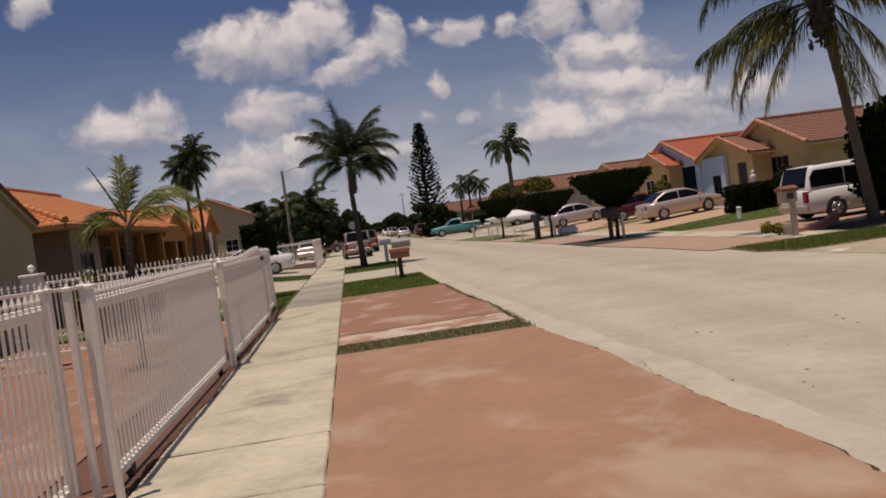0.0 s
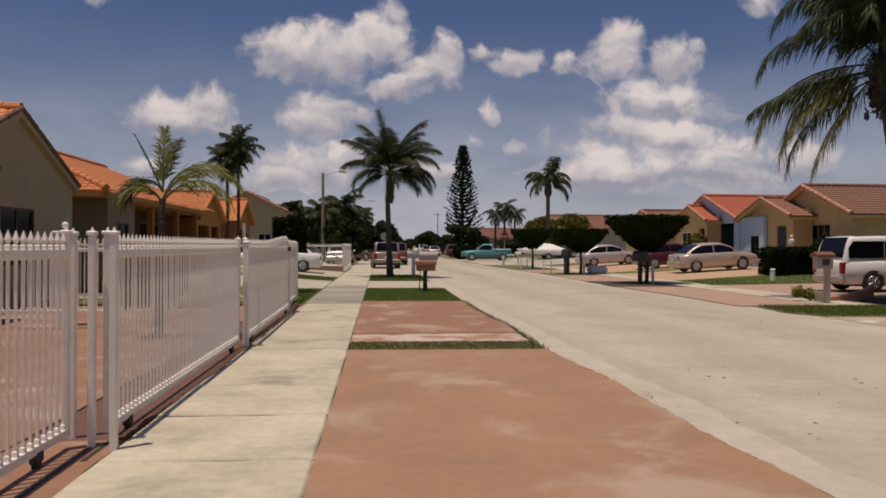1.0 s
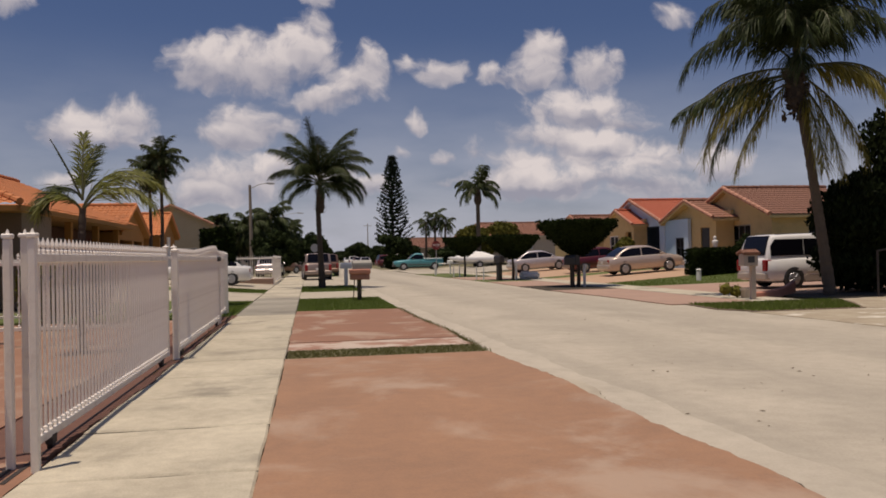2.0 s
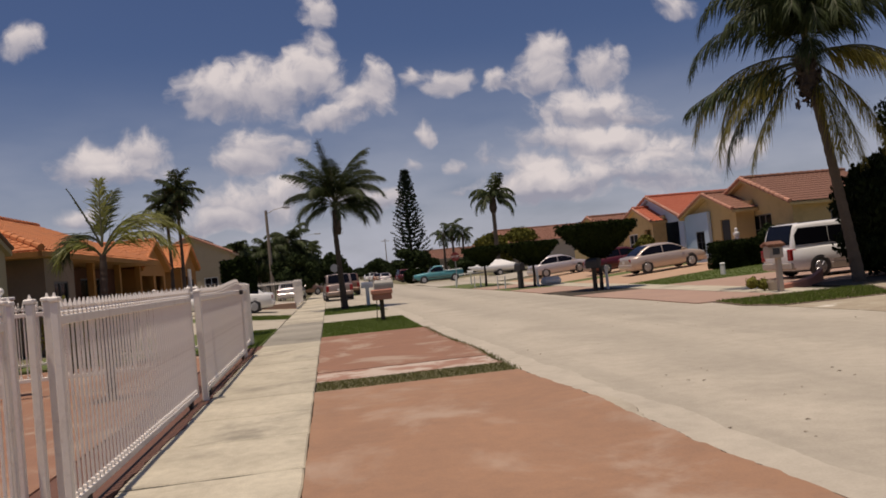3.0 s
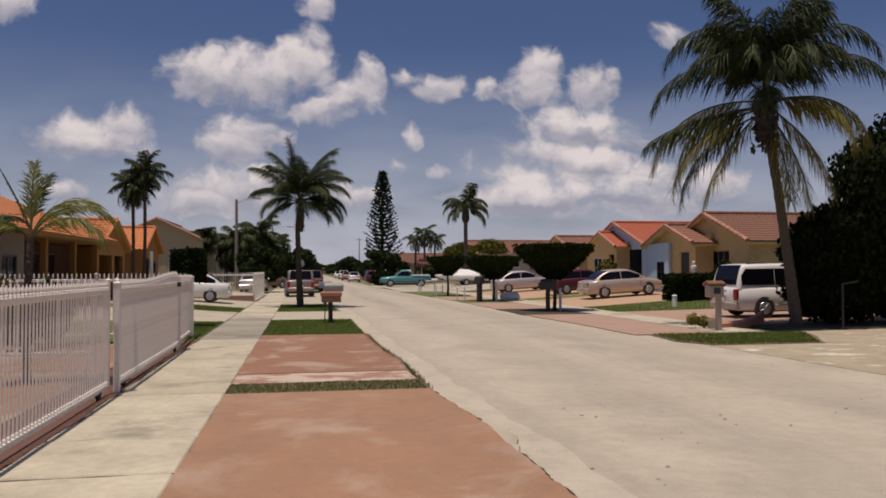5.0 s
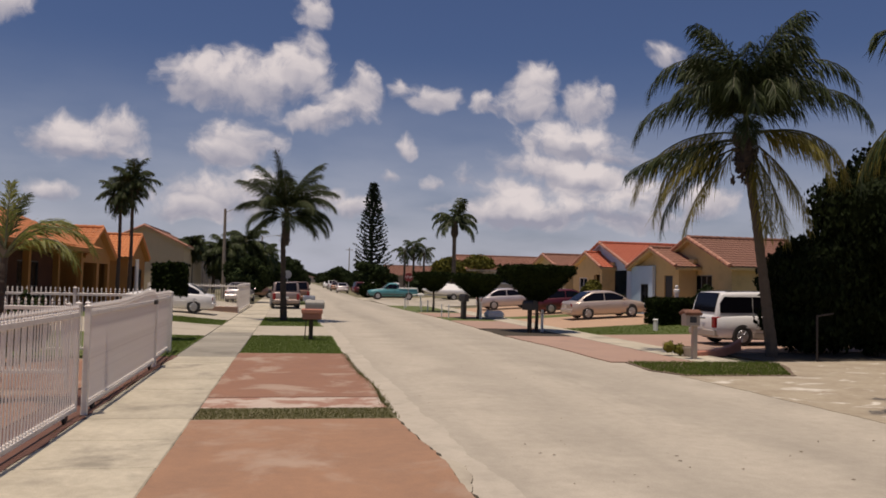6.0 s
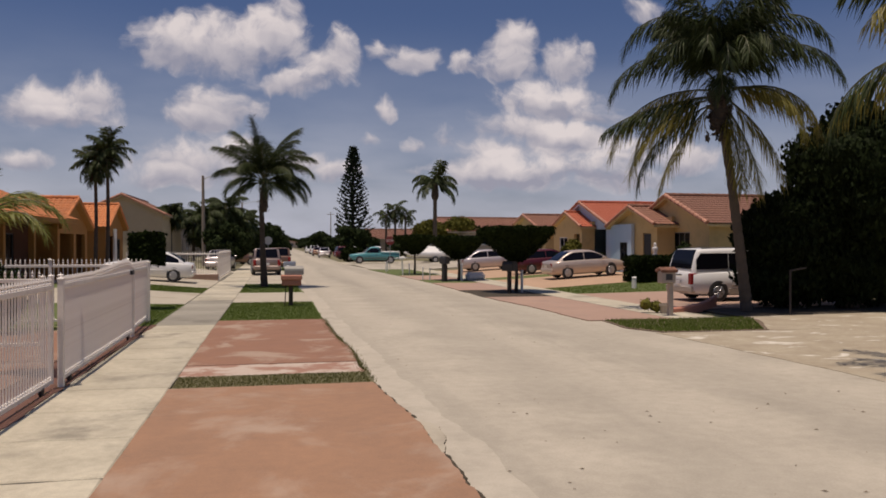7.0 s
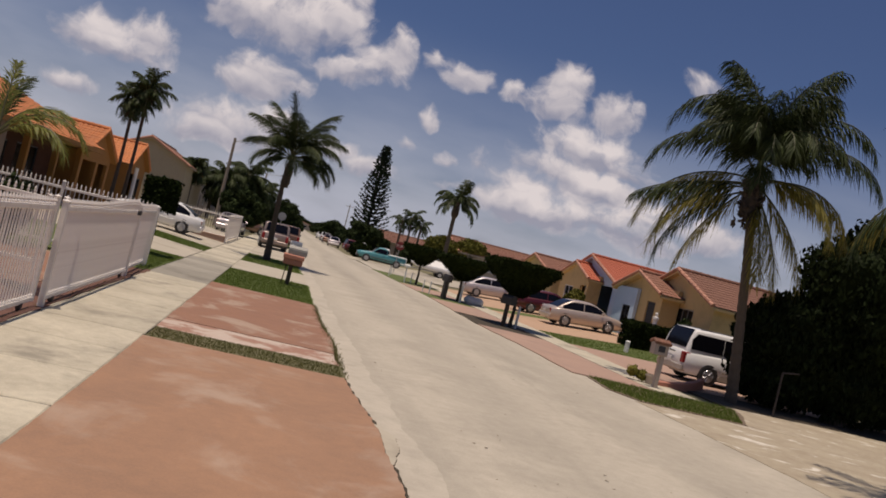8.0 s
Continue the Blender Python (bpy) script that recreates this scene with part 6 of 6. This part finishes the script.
def fence_panel(name, label, p0, p1, low=0.11, rail=1.45, tip=1.62, gap=0.108, wheels=False, arch=0.0, category="fence", lift=0.0, posts=()):
    """A run of pickets between two rails from p0 to p1; arch: how far the tips climb toward the end; posts: distances along it."""
    a, b = Vector((*p0, 0)), Vector((*p1, 0))
    length = (b - a).length
    turn = math.degrees(math.atan2(b.y - a.y, b.x - a.x))
    z0 = rise(a.x, a.y) - 0.02
    t = thing(name, pose(a.x, a.y, z0, 0, 0, turn), label, category, "white iron fence")
    part("bottom_rail", boxed(0, length, -0.024, 0.024, low - 0.01, low + 0.055, bevel=0.006), M["white_iron"], t)
    part("top_rail", boxed(0, length, -0.024, 0.024, rail - 0.02, rail + 0.05, bevel=0.006), M["white_iron"], t)
    n = int(length / gap)
    first = {}
    for i in range(n):
        s = (i + 0.5) * length / n
        k = s / length
        extra = arch * (smoothstep(0.30, 0.92, k) - 0.5 * smoothstep(0.93, 1.0, k)) if arch else 0.0
        step = round(extra / 0.015)
        if step not in first:
            ob = part("picket", spear(tip - low + step * 0.015), M["white_iron"], t)
            ob.matrix_basis = pose(s, 0, low + 0.003)
            first[step] = ob
        else:
            piece("picket", first[step], t, pose(s, 0, low + 0.003))
    ends = [(0.0, 0.026), (length, 0.026)]
    for s, r in ends:
        bm = iron_post(rail + 0.10, r)
        ob = part("stile", bm, M["white_iron"], t)
        ob.matrix_basis = pose(s, 0, low - 0.02 if wheels else 0.0)
    for s, r, h in posts:
        ob = part("post", iron_post(h, r), M["white_iron"], t)
        ob.matrix_basis = pose(s, 0, -0.03)
    if wheels:
        for s in (0.5, length - 0.5):
            w = part("wheel_box", boxed(s - 0.06, s + 0.06, -0.028, 0.028, 0.04, low + 0.01, bevel=0.008), M["rust"], t, "rusty dark wheel housing")
            part("roller", rodded((s, -0.02, 0.035), (s, 0.02, 0.035), 0.04, n=14), M["rust"], w)
    return t


fence_panel("sliding_gate", "near sliding gate of white iron pickets", (-1.88, -1.5), (-1.88, 6.85), wheels=True)
fence_panel("sliding_gate", "long sliding gate of white iron pickets", (-1.63, 7.0), (-1.63, 12.56), wheels=True)
fence_panel("sliding_gate", "white iron gate with an arched row of pickets", (-1.565, 12.80), (-1.64, 19.0), wheels=True, arch=0.12, gap=0.075)
fence_panel("iron_fence", "short run of white iron fence at the corner", (-1.72, 19.2), (-1.84, 22.4), tip=1.66)
fence_panel("iron_fence", "white iron side fence between front yards", (-1.9, 22.2), (-8.28, 21.65), tip=1.7, rail=1.5, posts=((2.2, 0.035, 1.72), (4.4, 0.035, 1.72)))
fence_panel("iron_fence", "low white iron fence inside the front yard", (-2.5, 15.4), (-7.2, 15.4), tip=1.62, rail=1.42, low=0.3)


def gate_post(x, y, h, r, label):
    t = thing("gate_post", pose(x, y, -0.03), label, "post", "white gate posts")
    part("shaft", boxed(-r, r, -r, r, 0, h - 0.03, bevel=0.008), M["white_iron"], t)
    bm = boxed(-r - 0.008, r + 0.008, -r - 0.008, r + 0.008, h - 0.03, h + 0.005, bevel=0.008)
    rod(bm, (0, 0, h), (0, 0, h + 0.035), r * 0.6, r * 0.2, 8)
    part("cap", bm, M["white_iron"], t)
    return t


for x, y, h, r in ((-1.51, 6.78, 1.64, 0.027), (-1.71, 6.90, 1.64, 0.027), (-1.97, 7.22, 1.64, 0.027), (-1.535, 12.70, 1.60, 0.042), (-1.64, 19.08, 1.58, 0.042), (-1.84, 22.6, 1.62, 0.055)):
    gate_post(x, y, h, r, "white painted square iron gate post")
latch = thing("gate_latch", pose(-1.60, 18.75, 1.44), "dark latch box on the white gate", "latch")
part("case", boxed(-0.02, 0.05, -0.09, 0.09, -0.05, 0.05, bevel=0.01), M["black"], latch)
part("bolt", rodded((0.015, 0.08, 0), (0.015, 0.22, 0), 0.012, n=8), M["black"], latch)
track = thing("gate_track", pose(0, 0, 0), "rusty steel gate track set in the ground", "gate track")
part("rail", boxed(-1.74, -1.70, -5, 7.0, -0.03, -0.008), M["rust"], track)
part("rail", boxed(-1.65, -1.61, 6.5, 12.5, -0.03, -0.012), M["rust"], track)

# neighbour's white fence on a low wall
wall2 = thing("low_wall", pose(0, 0, 0), "low pinkish wall under the neighbour's white fence", "wall")
part("coping", boxed(-6.5, -1.62, 46.2, 46.45, 0.3, 0.36, bevel=0.01), M["pink"], wall2)
part("base", boxed(-6.5, -1.64, 46.22, 46.43, -0.05, 0.3), M["pink"], wall2)
fence_panel("iron_fence", "neighbour's white iron fence on a low wall", (-1.66, 46.33), (-6.5, 46.33), low=0.34, rail=1.5, tip=1.66, gap=0.13)
fence_panel("iron_fence", "neighbour's white iron fence beside the sidewalk", (-1.62, 46.5), (-1.62, 58.0), low=0.15, rail=1.5, tip=1.66, gap=0.12)

# ---- mailboxes, signs, poles and small things ----


def curved_box(w, d, h):
    """A letter box with a rounded top, along y."""
    bm = bmesh.new()
    n = 8
    prof = [(-w / 2, 0), (w / 2, 0)] + [(w / 2 * math.cos(math.pi * k / n), h - w / 2 + w / 2 * math.sin(math.pi * k / n)) for k in range(n + 1)]
    a = [bm.verts.new((x, -d / 2, z)) for x, z in prof]
    b = [bm.verts.new((x, d / 2, z)) for x, z in prof]
    m = len(prof)
    for k in range(m):
        bm.faces.new((a[k], a[(k + 1) % m], b[(k + 1) % m], b[k]))
    bm.faces.new(a[::-1])
    bm.faces.new(b)
    bmesh.ops.recalc_face_normals(bm, faces=bm.faces)
    return bm


def mailbox(label, x, y, z, box_mat, post_mat, w=0.2, d=0.5, h=0.25, top=1.2, turn=0, post_r=0.05):
    t = thing("mailbox", pose(x, y, z, 0, 0, turn), label, "mailbox")
    part("post", boxed(-post_r, post_r, -post_r, post_r, -0.03, top - h + 0.002, bevel=0.008), M[post_mat], t)
    b = part("letter_box", curved_box(w, d, h), M[box_mat], t)
    b.matrix_basis = pose(0, 0, top - h)
    part("flap", boxed(-w * 0.42, w * 0.42, -d / 2 - 0.012, -d / 2 + 0.002, 0.02, h - 0.06, bevel=0.004), M[box_mat], b)
    part("flag", boxed(w / 2, w / 2 + 0.012, -0.1, 0.06, h * 0.5, h * 0.5 + 0.05), M["tail"], b)
    return t


# twin mailbox: a grey one above a terracotta one on one forked stand
twin = thing("mailbox", pose(2.0, 27.3, 0.0), "grey mailbox above a terracotta mailbox on one stand", "mailbox")
part("post", boxed(-0.07, 0.07, -0.06, 0.06, -0.03, 0.70, bevel=0.012), M["bark_dark"], twin)
part("brace", rod(bmesh.new(), (-0.2, 0, -0.02), (-0.16, 0, 0.69), 0.016), M["bark_dark"], twin)
part("lower_box", boxed(-0.30, 0.34, -0.22, 0.22, 0.68, 0.86, bevel=0.02), M["terracotta"], twin, "dull red lower box")
part("lid", boxed(-0.33, 0.37, -0.25, 0.25, 0.86, 1.03, bevel=0.03), M["terracotta"], twin, "bright terracotta lid")
up = part("upper_box", curved_box(0.3, 0.62, 0.3), M["grey_box"], twin, "weathered grey upper box")
up.matrix_basis = pose(0.1, 0, 1.03, 0, 0, 90)
part("flap", boxed(-0.12, 0.12, -0.325, -0.305, 0.03, 0.24, bevel=0.004), M["grey_box"], up)
up2 = part("white_box", curved_box(0.22, 0.4, 0.24), M["trim"], twin, "small white box behind")
up2.matrix_basis = pose(-0.08, 0.32, 1.10)
part("back_bracket", boxed(-0.12, -0.04, 0.15, 0.40, 1.0, 1.1), M["bark_dark"], twin)

mailbox("white mailbox on a thick white post", 2.2, 41.0, 0.0, "trim", "trim", 0.26, 0.6, 0.3, 1.18, 90, 0.09)
mailbox("black mailbox on a dark wooden post beside a clipped tree", 11.2, 32.4, 0.0, "black", "bark_dark", 0.3, 0.6, 0.42, 1.36, 30, 0.07)
mailbox("black mailbox on a dark post by a grassy bed", 10.75, 43.3, 0.0, "black", "black", 0.3, 0.6, 0.42, 1.4, 20, 0.12)
mailbox("small white mailbox on a post", 11.2, 61.0, 0.0, "trim", "trim", 0.2, 0.45, 0.22, 1.1, 80)


def bollard(label, x, y, h, r, mat):
    t = thing("bollard", pose(x, y, rise(x, y) - 0.03), label, "bollard")
    part("shaft", rodded((0, 0, 0), (0, 0, h), r, r * 0.95, n=14), M[mat], t)
    part("cap", rodded((0, 0, h), (0, 0, h + 0.04), r * 1.1, r * 0.7, n=14), M[mat], t)
    return t


bollard("pale wooden post beside a mailbox", 11.95, 33.0, 0.95, 0.06, "statue")
bollard("short white post on a front lawn", 17.2, 33.0, 0.5, 0.11, "statue")
bollard("pale post in a grassy bed", 11.8, 43.6, 0.95, 0.07, "statue")
for x, y in ((9.95, 45.6), (10.25, 45.0), (9.9, 52.6), (10.5, 53.6), (9.6, 58.6), (10.0, 60.6)):
    bollard("thin pale stake beside the road", x, y, 0.75, 0.035, "statue")
tank = thing("utility_box", pose(12.9, 44.8, 0.0), "low rounded pale utility box", "utility box")
part("shell", boxed(-0.55, 0.55, -0.35, 0.35, -0.02, 0.42, bevel=0.14), M["statue"], tank)
part("lid", boxed(-0.42, 0.42, -0.25, 0.25, 0.42, 0.45, bevel=0.02), M["statue"], tank)

# tiled mailbox pillar
pillar = thing("mailbox_pillar", pose(12.6, 21.4, 0.0) @ Matrix.Diagonal((0.86, 0.86, 0.97, 1)), "stucco mailbox pillar with a little tiled roof", "mailbox")
part("shaft", boxed(0.06, 0.22, -0.08, 0.08, -0.03, 1.05, bevel=0.015), M["hazy_wall"], pillar)
part("letter_housing", boxed(-0.25, 0.25, -0.18, 0.18, 0.98, 1.34, bevel=0.02), M["hazy_wall"], pillar)
part("opening", boxed(-0.12, 0.12, -0.192, -0.178, 1.08, 1.26, bevel=0.004), M["plastic"], pillar)
bm = bmesh.new()
for i in range(6):
    x = -0.25 + 0.10 * i
    rod(bm, (x, -0.23, 1.34), (x, 0.0, 1.42), 0.055, 0.055, 8)
    rod(bm, (x, 0.23, 1.34), (x, 0.0, 1.42), 0.055, 0.055, 8)
part("tile_roof", bm, M["tile_brown"], pillar)

pot = thing("flower_pot", pose(12.95, 22.15, -0.005), "small tan clay flower pot beside the mailbox pillar", "pot")
bm = bmesh.new()
rod(bm, (0, 0, 0), (0, 0, 0.24), 0.13, 0.18, 16)
rod(bm, (0, 0, 0.24), (0, 0, 0.30), 0.20, 0.20, 16)
part("body", bm, M["hazy_wall"], pot)
part("earth", rodded((0, 0, 0.29), (0, 0, 0.304), 0.165, n=16), M["mulch"], pot)

# low curved garden wall
bm = bmesh.new()
prev = None
for i in range(15):
    k = i / 14
    x, y = 12.95 + 2.9 * k, 22.3 + 1.9 * k - 0.35 * math.sin(k * 3.14)
    h = 0.14 + 0.24 * k ** 2
    ring = [bm.verts.new((x, y + o, z)) for o, z in ((-0.13, -0.05), (-0.13, h - 0.03), (-0.08, h), (0.08, h), (0.13, h - 0.03), (0.13, -0.05))]
    if prev:
        for j in range(5):
            bm.faces.new((prev[j], ring[j], ring[j + 1], prev[j + 1]))
    else:
        bm.faces.new(ring)
    prev = ring
bm.faces.new(prev[::-1])
bmesh.ops.recalc_face_normals(bm, faces=bm.faces)
garden = thing("garden_wall", pose(0, 0, 0.0), "low curved pink garden wall", "wall")
part("wall", bm, M["terracotta"], garden)
stake = thing("iron_stand", pose(16.3, 20.9, -0.02), "thin dark iron frame at the drive edge", "frame")
part("upright", rodded((0, 0, -0.03), (0, 0, 1.35), 0.03, n=8), M["rust"], stake)
part("arm", rodded((0, 0, 1.33), (0.75, 0.3, 1.4), 0.025, n=8), M["rust"], stake)


def figure(x, y):
    """A plain white garden statue on a plinth."""
    bm = bmesh.new()
    box(bm, -0.2, 0.2, -0.2, 0.2, 0.0, 0.86, bevel=0.02)
    prof = [(0.32, 0.17), (0.5, 0.19), (0.75, 0.15), (0.98, 0.14), (1.15, 0.2), (1.3, 0.2), (1.36, 0.07), (1.42, 0.07), (1.50, 0.105), (1.60, 0.10), (1.66, 0.03)]
    prev = None
    for z, r in prof:
        ring = [bm.verts.new((math.cos(a * 0.6283) * r * 0.84, math.sin(a * 0.6283) * r * 0.66, 0.84 + (z - 0.32) * 0.7)) for a in range(10)]
        if prev:
            for k in range(10):
                bm.faces.new((prev[k], prev[(k + 1) % 10], ring[(k + 1) % 10], ring[k]))
        else:
            bm.faces.new(ring[::-1])
        prev = ring
    bm.faces.new(prev)
    ob = part("statue", bm, M["statue"], None, "white cast stone garden statue on a plinth")
    ob.matrix_basis = pose(x, y, rise(x, y) - 0.02)
    return tagged(ob, "", "statue")


figure(21.1, 38.6)


def bmesh_ball(r, z):
    bm = bmesh.new()
    bmesh.ops.create_uvsphere(bm, u_segments=14, v_segments=9, radius=r, matrix=Matrix.Translation((0, 0, z)))
    rod(bm, (0, 0, z - r - 0.03), (0, 0, z - r + 0.03), r * 0.5, r * 0.35, 10)
    return bm


def street_lamp(x, y, h, reach, label):
    t = thing("street_lamp", pose(x, y, rise(x, y) - 0.05), label, "street lamp", "street lamps")
    part("pole", rodded((0, 0, 0), (-0.06, 0, h), 0.17, 0.11, n=12), M["wood_pole"], t)
    v, f = tube([(0, 0, h - 0.3), (reach * 0.4, 0, h + 0.02), (reach * 0.85, 0, h + 0.16)], [0.035, 0.03, 0.03], 8)
    part_arm = raw("arm", v, f, M["metal"], t)
    bm = section_loft([(reach * 0.78, h + 0.10, h + 0.16, h + 0.2, 0.06), (reach * 0.9, h + 0.04, h + 0.14, h + 0.24, 0.16), (reach * 1.1, h + 0.03, h + 0.12, h + 0.2, 0.15), (reach * 1.2, h + 0.08, h + 0.12, h + 0.14, 0.05)])
    part("lamp_head", bm, M["metal"], t, "grey cobra-head lamp")
    return t


leafy_tree("low yellow-green shrub behind the white fence", -5.3, 19.0, 0.0, [(0, 0, 0.9, 0.5, 0.5, 0.75), (0.3, 0.3, 0.6, 0.4, 0.4, 0.55)], 900, 0.09, M["yellow_leaf"], 0.04, 0.4, 75, "shrub", "shrub")
leafy_tree("low green shrub behind the white fence", -4.6, 20.2, 0.0, [(0, 0, 0.85, 0.5, 0.5, 0.7)], 700, 0.09, M["far_leaf"], 0.04, 0.4, 76, "shrub", "shrub")
pier = thing("garden_pillar", pose(-5.42, 16.0, -0.02), "white garden pillar with a ball on top", "pillar")
part("shaft", boxed(-0.15, 0.15, -0.15, 0.15, 0.0, 1.72, bevel=0.02), M["trim"], pier)
part("coping", boxed(-0.18, 0.18, -0.18, 0.18, 1.72, 1.78, bevel=0.015), M["trim"], pier)
part("ball", bmesh_ball(0.065, 1.89), M["trim"], pier, "", True)

street_lamp(-4.45, 70.0, 7.7, 1.7, "wooden street lamp pole with a cobra-head lamp")
street_lamp(-3.4, 125.0, 8.4, 2.6, "distant wooden street lamp pole")


def wire_pole(x, y, h):
    t = thing("utility_pole", pose(x, y, 0), "distant wooden utility pole", "pole")
    part("pole", rodded((0, 0, -0.1), (0, 0, h), 0.16, 0.1, n=8), M["wood_pole"], t)
    part("crossarm", boxed(-1.0, 1.0, -0.05, 0.05, h - 0.6, h - 0.48), M["wood_pole"], t)
    return t


wire_pole(16.0, 210, 10.5)


def road_sign(x, y, stop):
    t = thing("stop_sign" if stop else "road_sign", pose(x, y, rise(x, y) - 0.05), "red octagonal stop sign on a metal post" if stop else "back of a grey road sign on a post", "sign")
    part("post", boxed(-0.03, 0.03, -0.02, 0.02, 0, 2.75), M["metal"], t)
    bm = bmesh.new()
    if stop:
        rod(bm, (0, -0.035, 2.42), (0, -0.022, 2.42), 0.40, 0.40, 8)
        bmesh.ops.rotate(bm, verts=bm.verts, cent=(0, 0, 2.42), matrix=Matrix.Rotation(math.pi / 8, 3, "Y"))
    else:
        rod(bm, (0, -0.035, 2.42), (0, -0.022, 2.42), 0.36, 0.36, 20)
    part("plate", bm, M["stop"] if stop else M["metal"], t)
    if stop:
        word = bpy.data.curves.new("word", "FONT")
        word.body, word.size, word.align_x, word.align_y, word.extrude = "STOP", 0.27, "CENTER", "CENTER", 0.002
        ob = new("lettering", word)
        ob.data.materials.append(M["trim"])
        ob.matrix_basis = pose(0, -0.040, 2.42, 90, 0, 0)
        ob.parent = t
    return t


road_sign(11.25, 68.0, True)
road_sign(0.9, 71.0, False)

# ---- grass, weeds and litter ----
blades("grass_tufts", 9000, lambda r: (lambda y: (r.uniform(0.02, between(y, LEFT_EDGE) - 0.02), y, -0.01))(12.22 + 1.0 * r.beta(1.2, 1.2)), 0.03, 0.006, M["dry_blade"], "short patchy grass of the thin verge strip", 1)
blades("grass_tufts", 15000, lambda r: (r.uniform(0.02, 2.75), r.uniform(22.35, 28.95), -0.01), 0.045, 0.009, M["blade"], "mown green grass of the lawn strip", 2)
blades("grass_tufts", 9000, lambda r: (r.uniform(-3.2, -1.56), r.uniform(21.6, 28.5), -0.012), 0.05, 0.009, M["blade"], "mown green grass beside the sidewalk", 3)
blades("grass_tufts", 7000, lambda r: (lambda x, y: (x, y, rise(x, y) - 0.01))(r.uniform(-5.0, -1.56), r.uniform(34.65, 38.55)), 0.05, 0.012, M["blade"], "grass of the narrow lawn between driveways", 14)
blades("grass_tufts", 6000, lambda r: (r.uniform(0.02, 2.55), r.uniform(34.7, 41.9), -0.01), 0.05, 0.012, M["blade"], "grass around the palm trunk", 4)
blades("grass_tufts", 9000, lambda r: (lambda y: (r.uniform(between(y, RIGHT_EDGE) + 0.12 + 0.16 * abs(y - 18.6), 14.6 - 0.55 * max(0.0, 20.2 - y)), y, -0.006))(r.uniform(17.65, 20.55)), 0.06, 0.010, M["blade"], "grass of the roadside patch", 5)
blades("grass_tufts", 9000, lambda r: (lambda x, y: (x, y, rise(x, y) - 0.01))(r.uniform(13.9, 20.5), r.uniform(31.5, 35.5)), 0.05, 0.012, M["blade"], "grass of the front lawn", 6)
blades("weeds", 3200, lambda r: (lambda y: (between(y, LEFT_EDGE) + r.normal() * 0.045, y, -0.03))(r.uniform(12.3, 22.5)), 0.055, 0.006, M["dry_blade"], "dry weeds along the crumbling road edge", 7)
blades("weeds", 900, lambda r: (-1.56 + r.normal() * 0.05, r.uniform(11, 21.5), -0.02), 0.045, 0.006, M["dry_blade"], "weeds along the fence foot", 8)


def litter():
    rng = np.random.RandomState(17)
    verts, faces = [], []
    for _ in range(130):
        side = rng.uniform()
        x = rng.uniform(3.5, 10.0) if side < 0.85 else rng.uniform(0.1, 3.0)
        y = rng.uniform(4.0, 10.5) if side < 0.5 else rng.uniform(3.5, 30)
        z = -0.024 if x > 3.25 else 0.004
        a, s = rng.uniform(0, 6.28), rng.uniform(0.008, 0.035)
        c, d = math.cos(a), math.sin(a)
        q = len(verts)
        verts += [(x - c * s, y - d * s, z), (x - d * s * 0.35, y + c * s * 0.35, z + s * 0.3), (x + c * s, y + d * s, z + 0.002), (x + d * s * 0.35, y - c * s * 0.35, z + s * 0.2)]
        faces.append((q, q + 1, q + 2, q + 3))
    tagged(raw("fallen_leaves", verts, faces, M["frond_dry"]), "small fallen leaves and grit on the road", "litter", "", "stuff")


litter()

# ---- sidewalk slabs ----
walk_base = tagged(raw("pavement", [(-1.53, -12, -0.06), (-0.003, -12, -0.06), (-0.003, 130, -0.06), (-1.53, 130, -0.06)], [(0, 1, 2, 3)], M["mulch"]), "sidewalk of square pale concrete slabs", "sidewalk", "", "structure")


def slab_mesh(seed):
    """A slab with chipped, slightly wandering edges."""
    rng = random.Random(seed)
    bm = bmesh.new()
    n = 5
    ring = [(k / n, 0) for k in range(n)] + [(1, k / n) for k in range(n)] + [(1 - k / n, 1) for k in range(n)] + [(0, 1 - k / n) for k in range(n)]
    rows = [[], [], []]
    for u, v in ring:
        jx, jy = rng.uniform(-0.008, 0.006), rng.uniform(-0.012, 0.010)
        x, y = 0.010 + 1.503 * u, 0.024 + 1.442 * v
        ox, oy = (0.5 - u) * 2, (0.5 - v) * 2
        for row, (inset, z) in zip(rows, ((0.0, -0.06), (0.0, -0.014), (0.016, 0.0))):
            row.append(bm.verts.new((x + jx + ox * inset, y + jy + oy * inset, z)))
    m = len(ring)
    for a, b in zip(rows, rows[1:]):
        for k in range(m):
            bm.faces.new((a[k], a[(k + 1) % m], b[(k + 1) % m], b[k]))
    bm.faces.new(rows[-1])
    return bm


slabs = [part("slab", slab_mesh(k), M["concrete"] if k < 5 else M["old_slab"], walk_base) for k in range(8)]
for i in range(92):
    rr = random.Random(i)
    spare = {20: 5, 21: 6, 22: 7}.get(i, i if i < 5 else None)
    if spare is not None:
        slabs[spare].matrix_basis = pose(-1.523, 6.43 - 1.49 * 10 + 1.49 * i, 0)
        continue
    piece("slab", slabs[rr.randrange(5, 8) if 20 <= i <= 25 else rr.randrange(5)], walk_base, pose(-1.523, 6.43 - 1.49 * 10 + 1.49 * i, rr.uniform(-0.006, 0.003), rr.uniform(-0.15, 0.15), rr.uniform(-0.15, 0.15), 0))
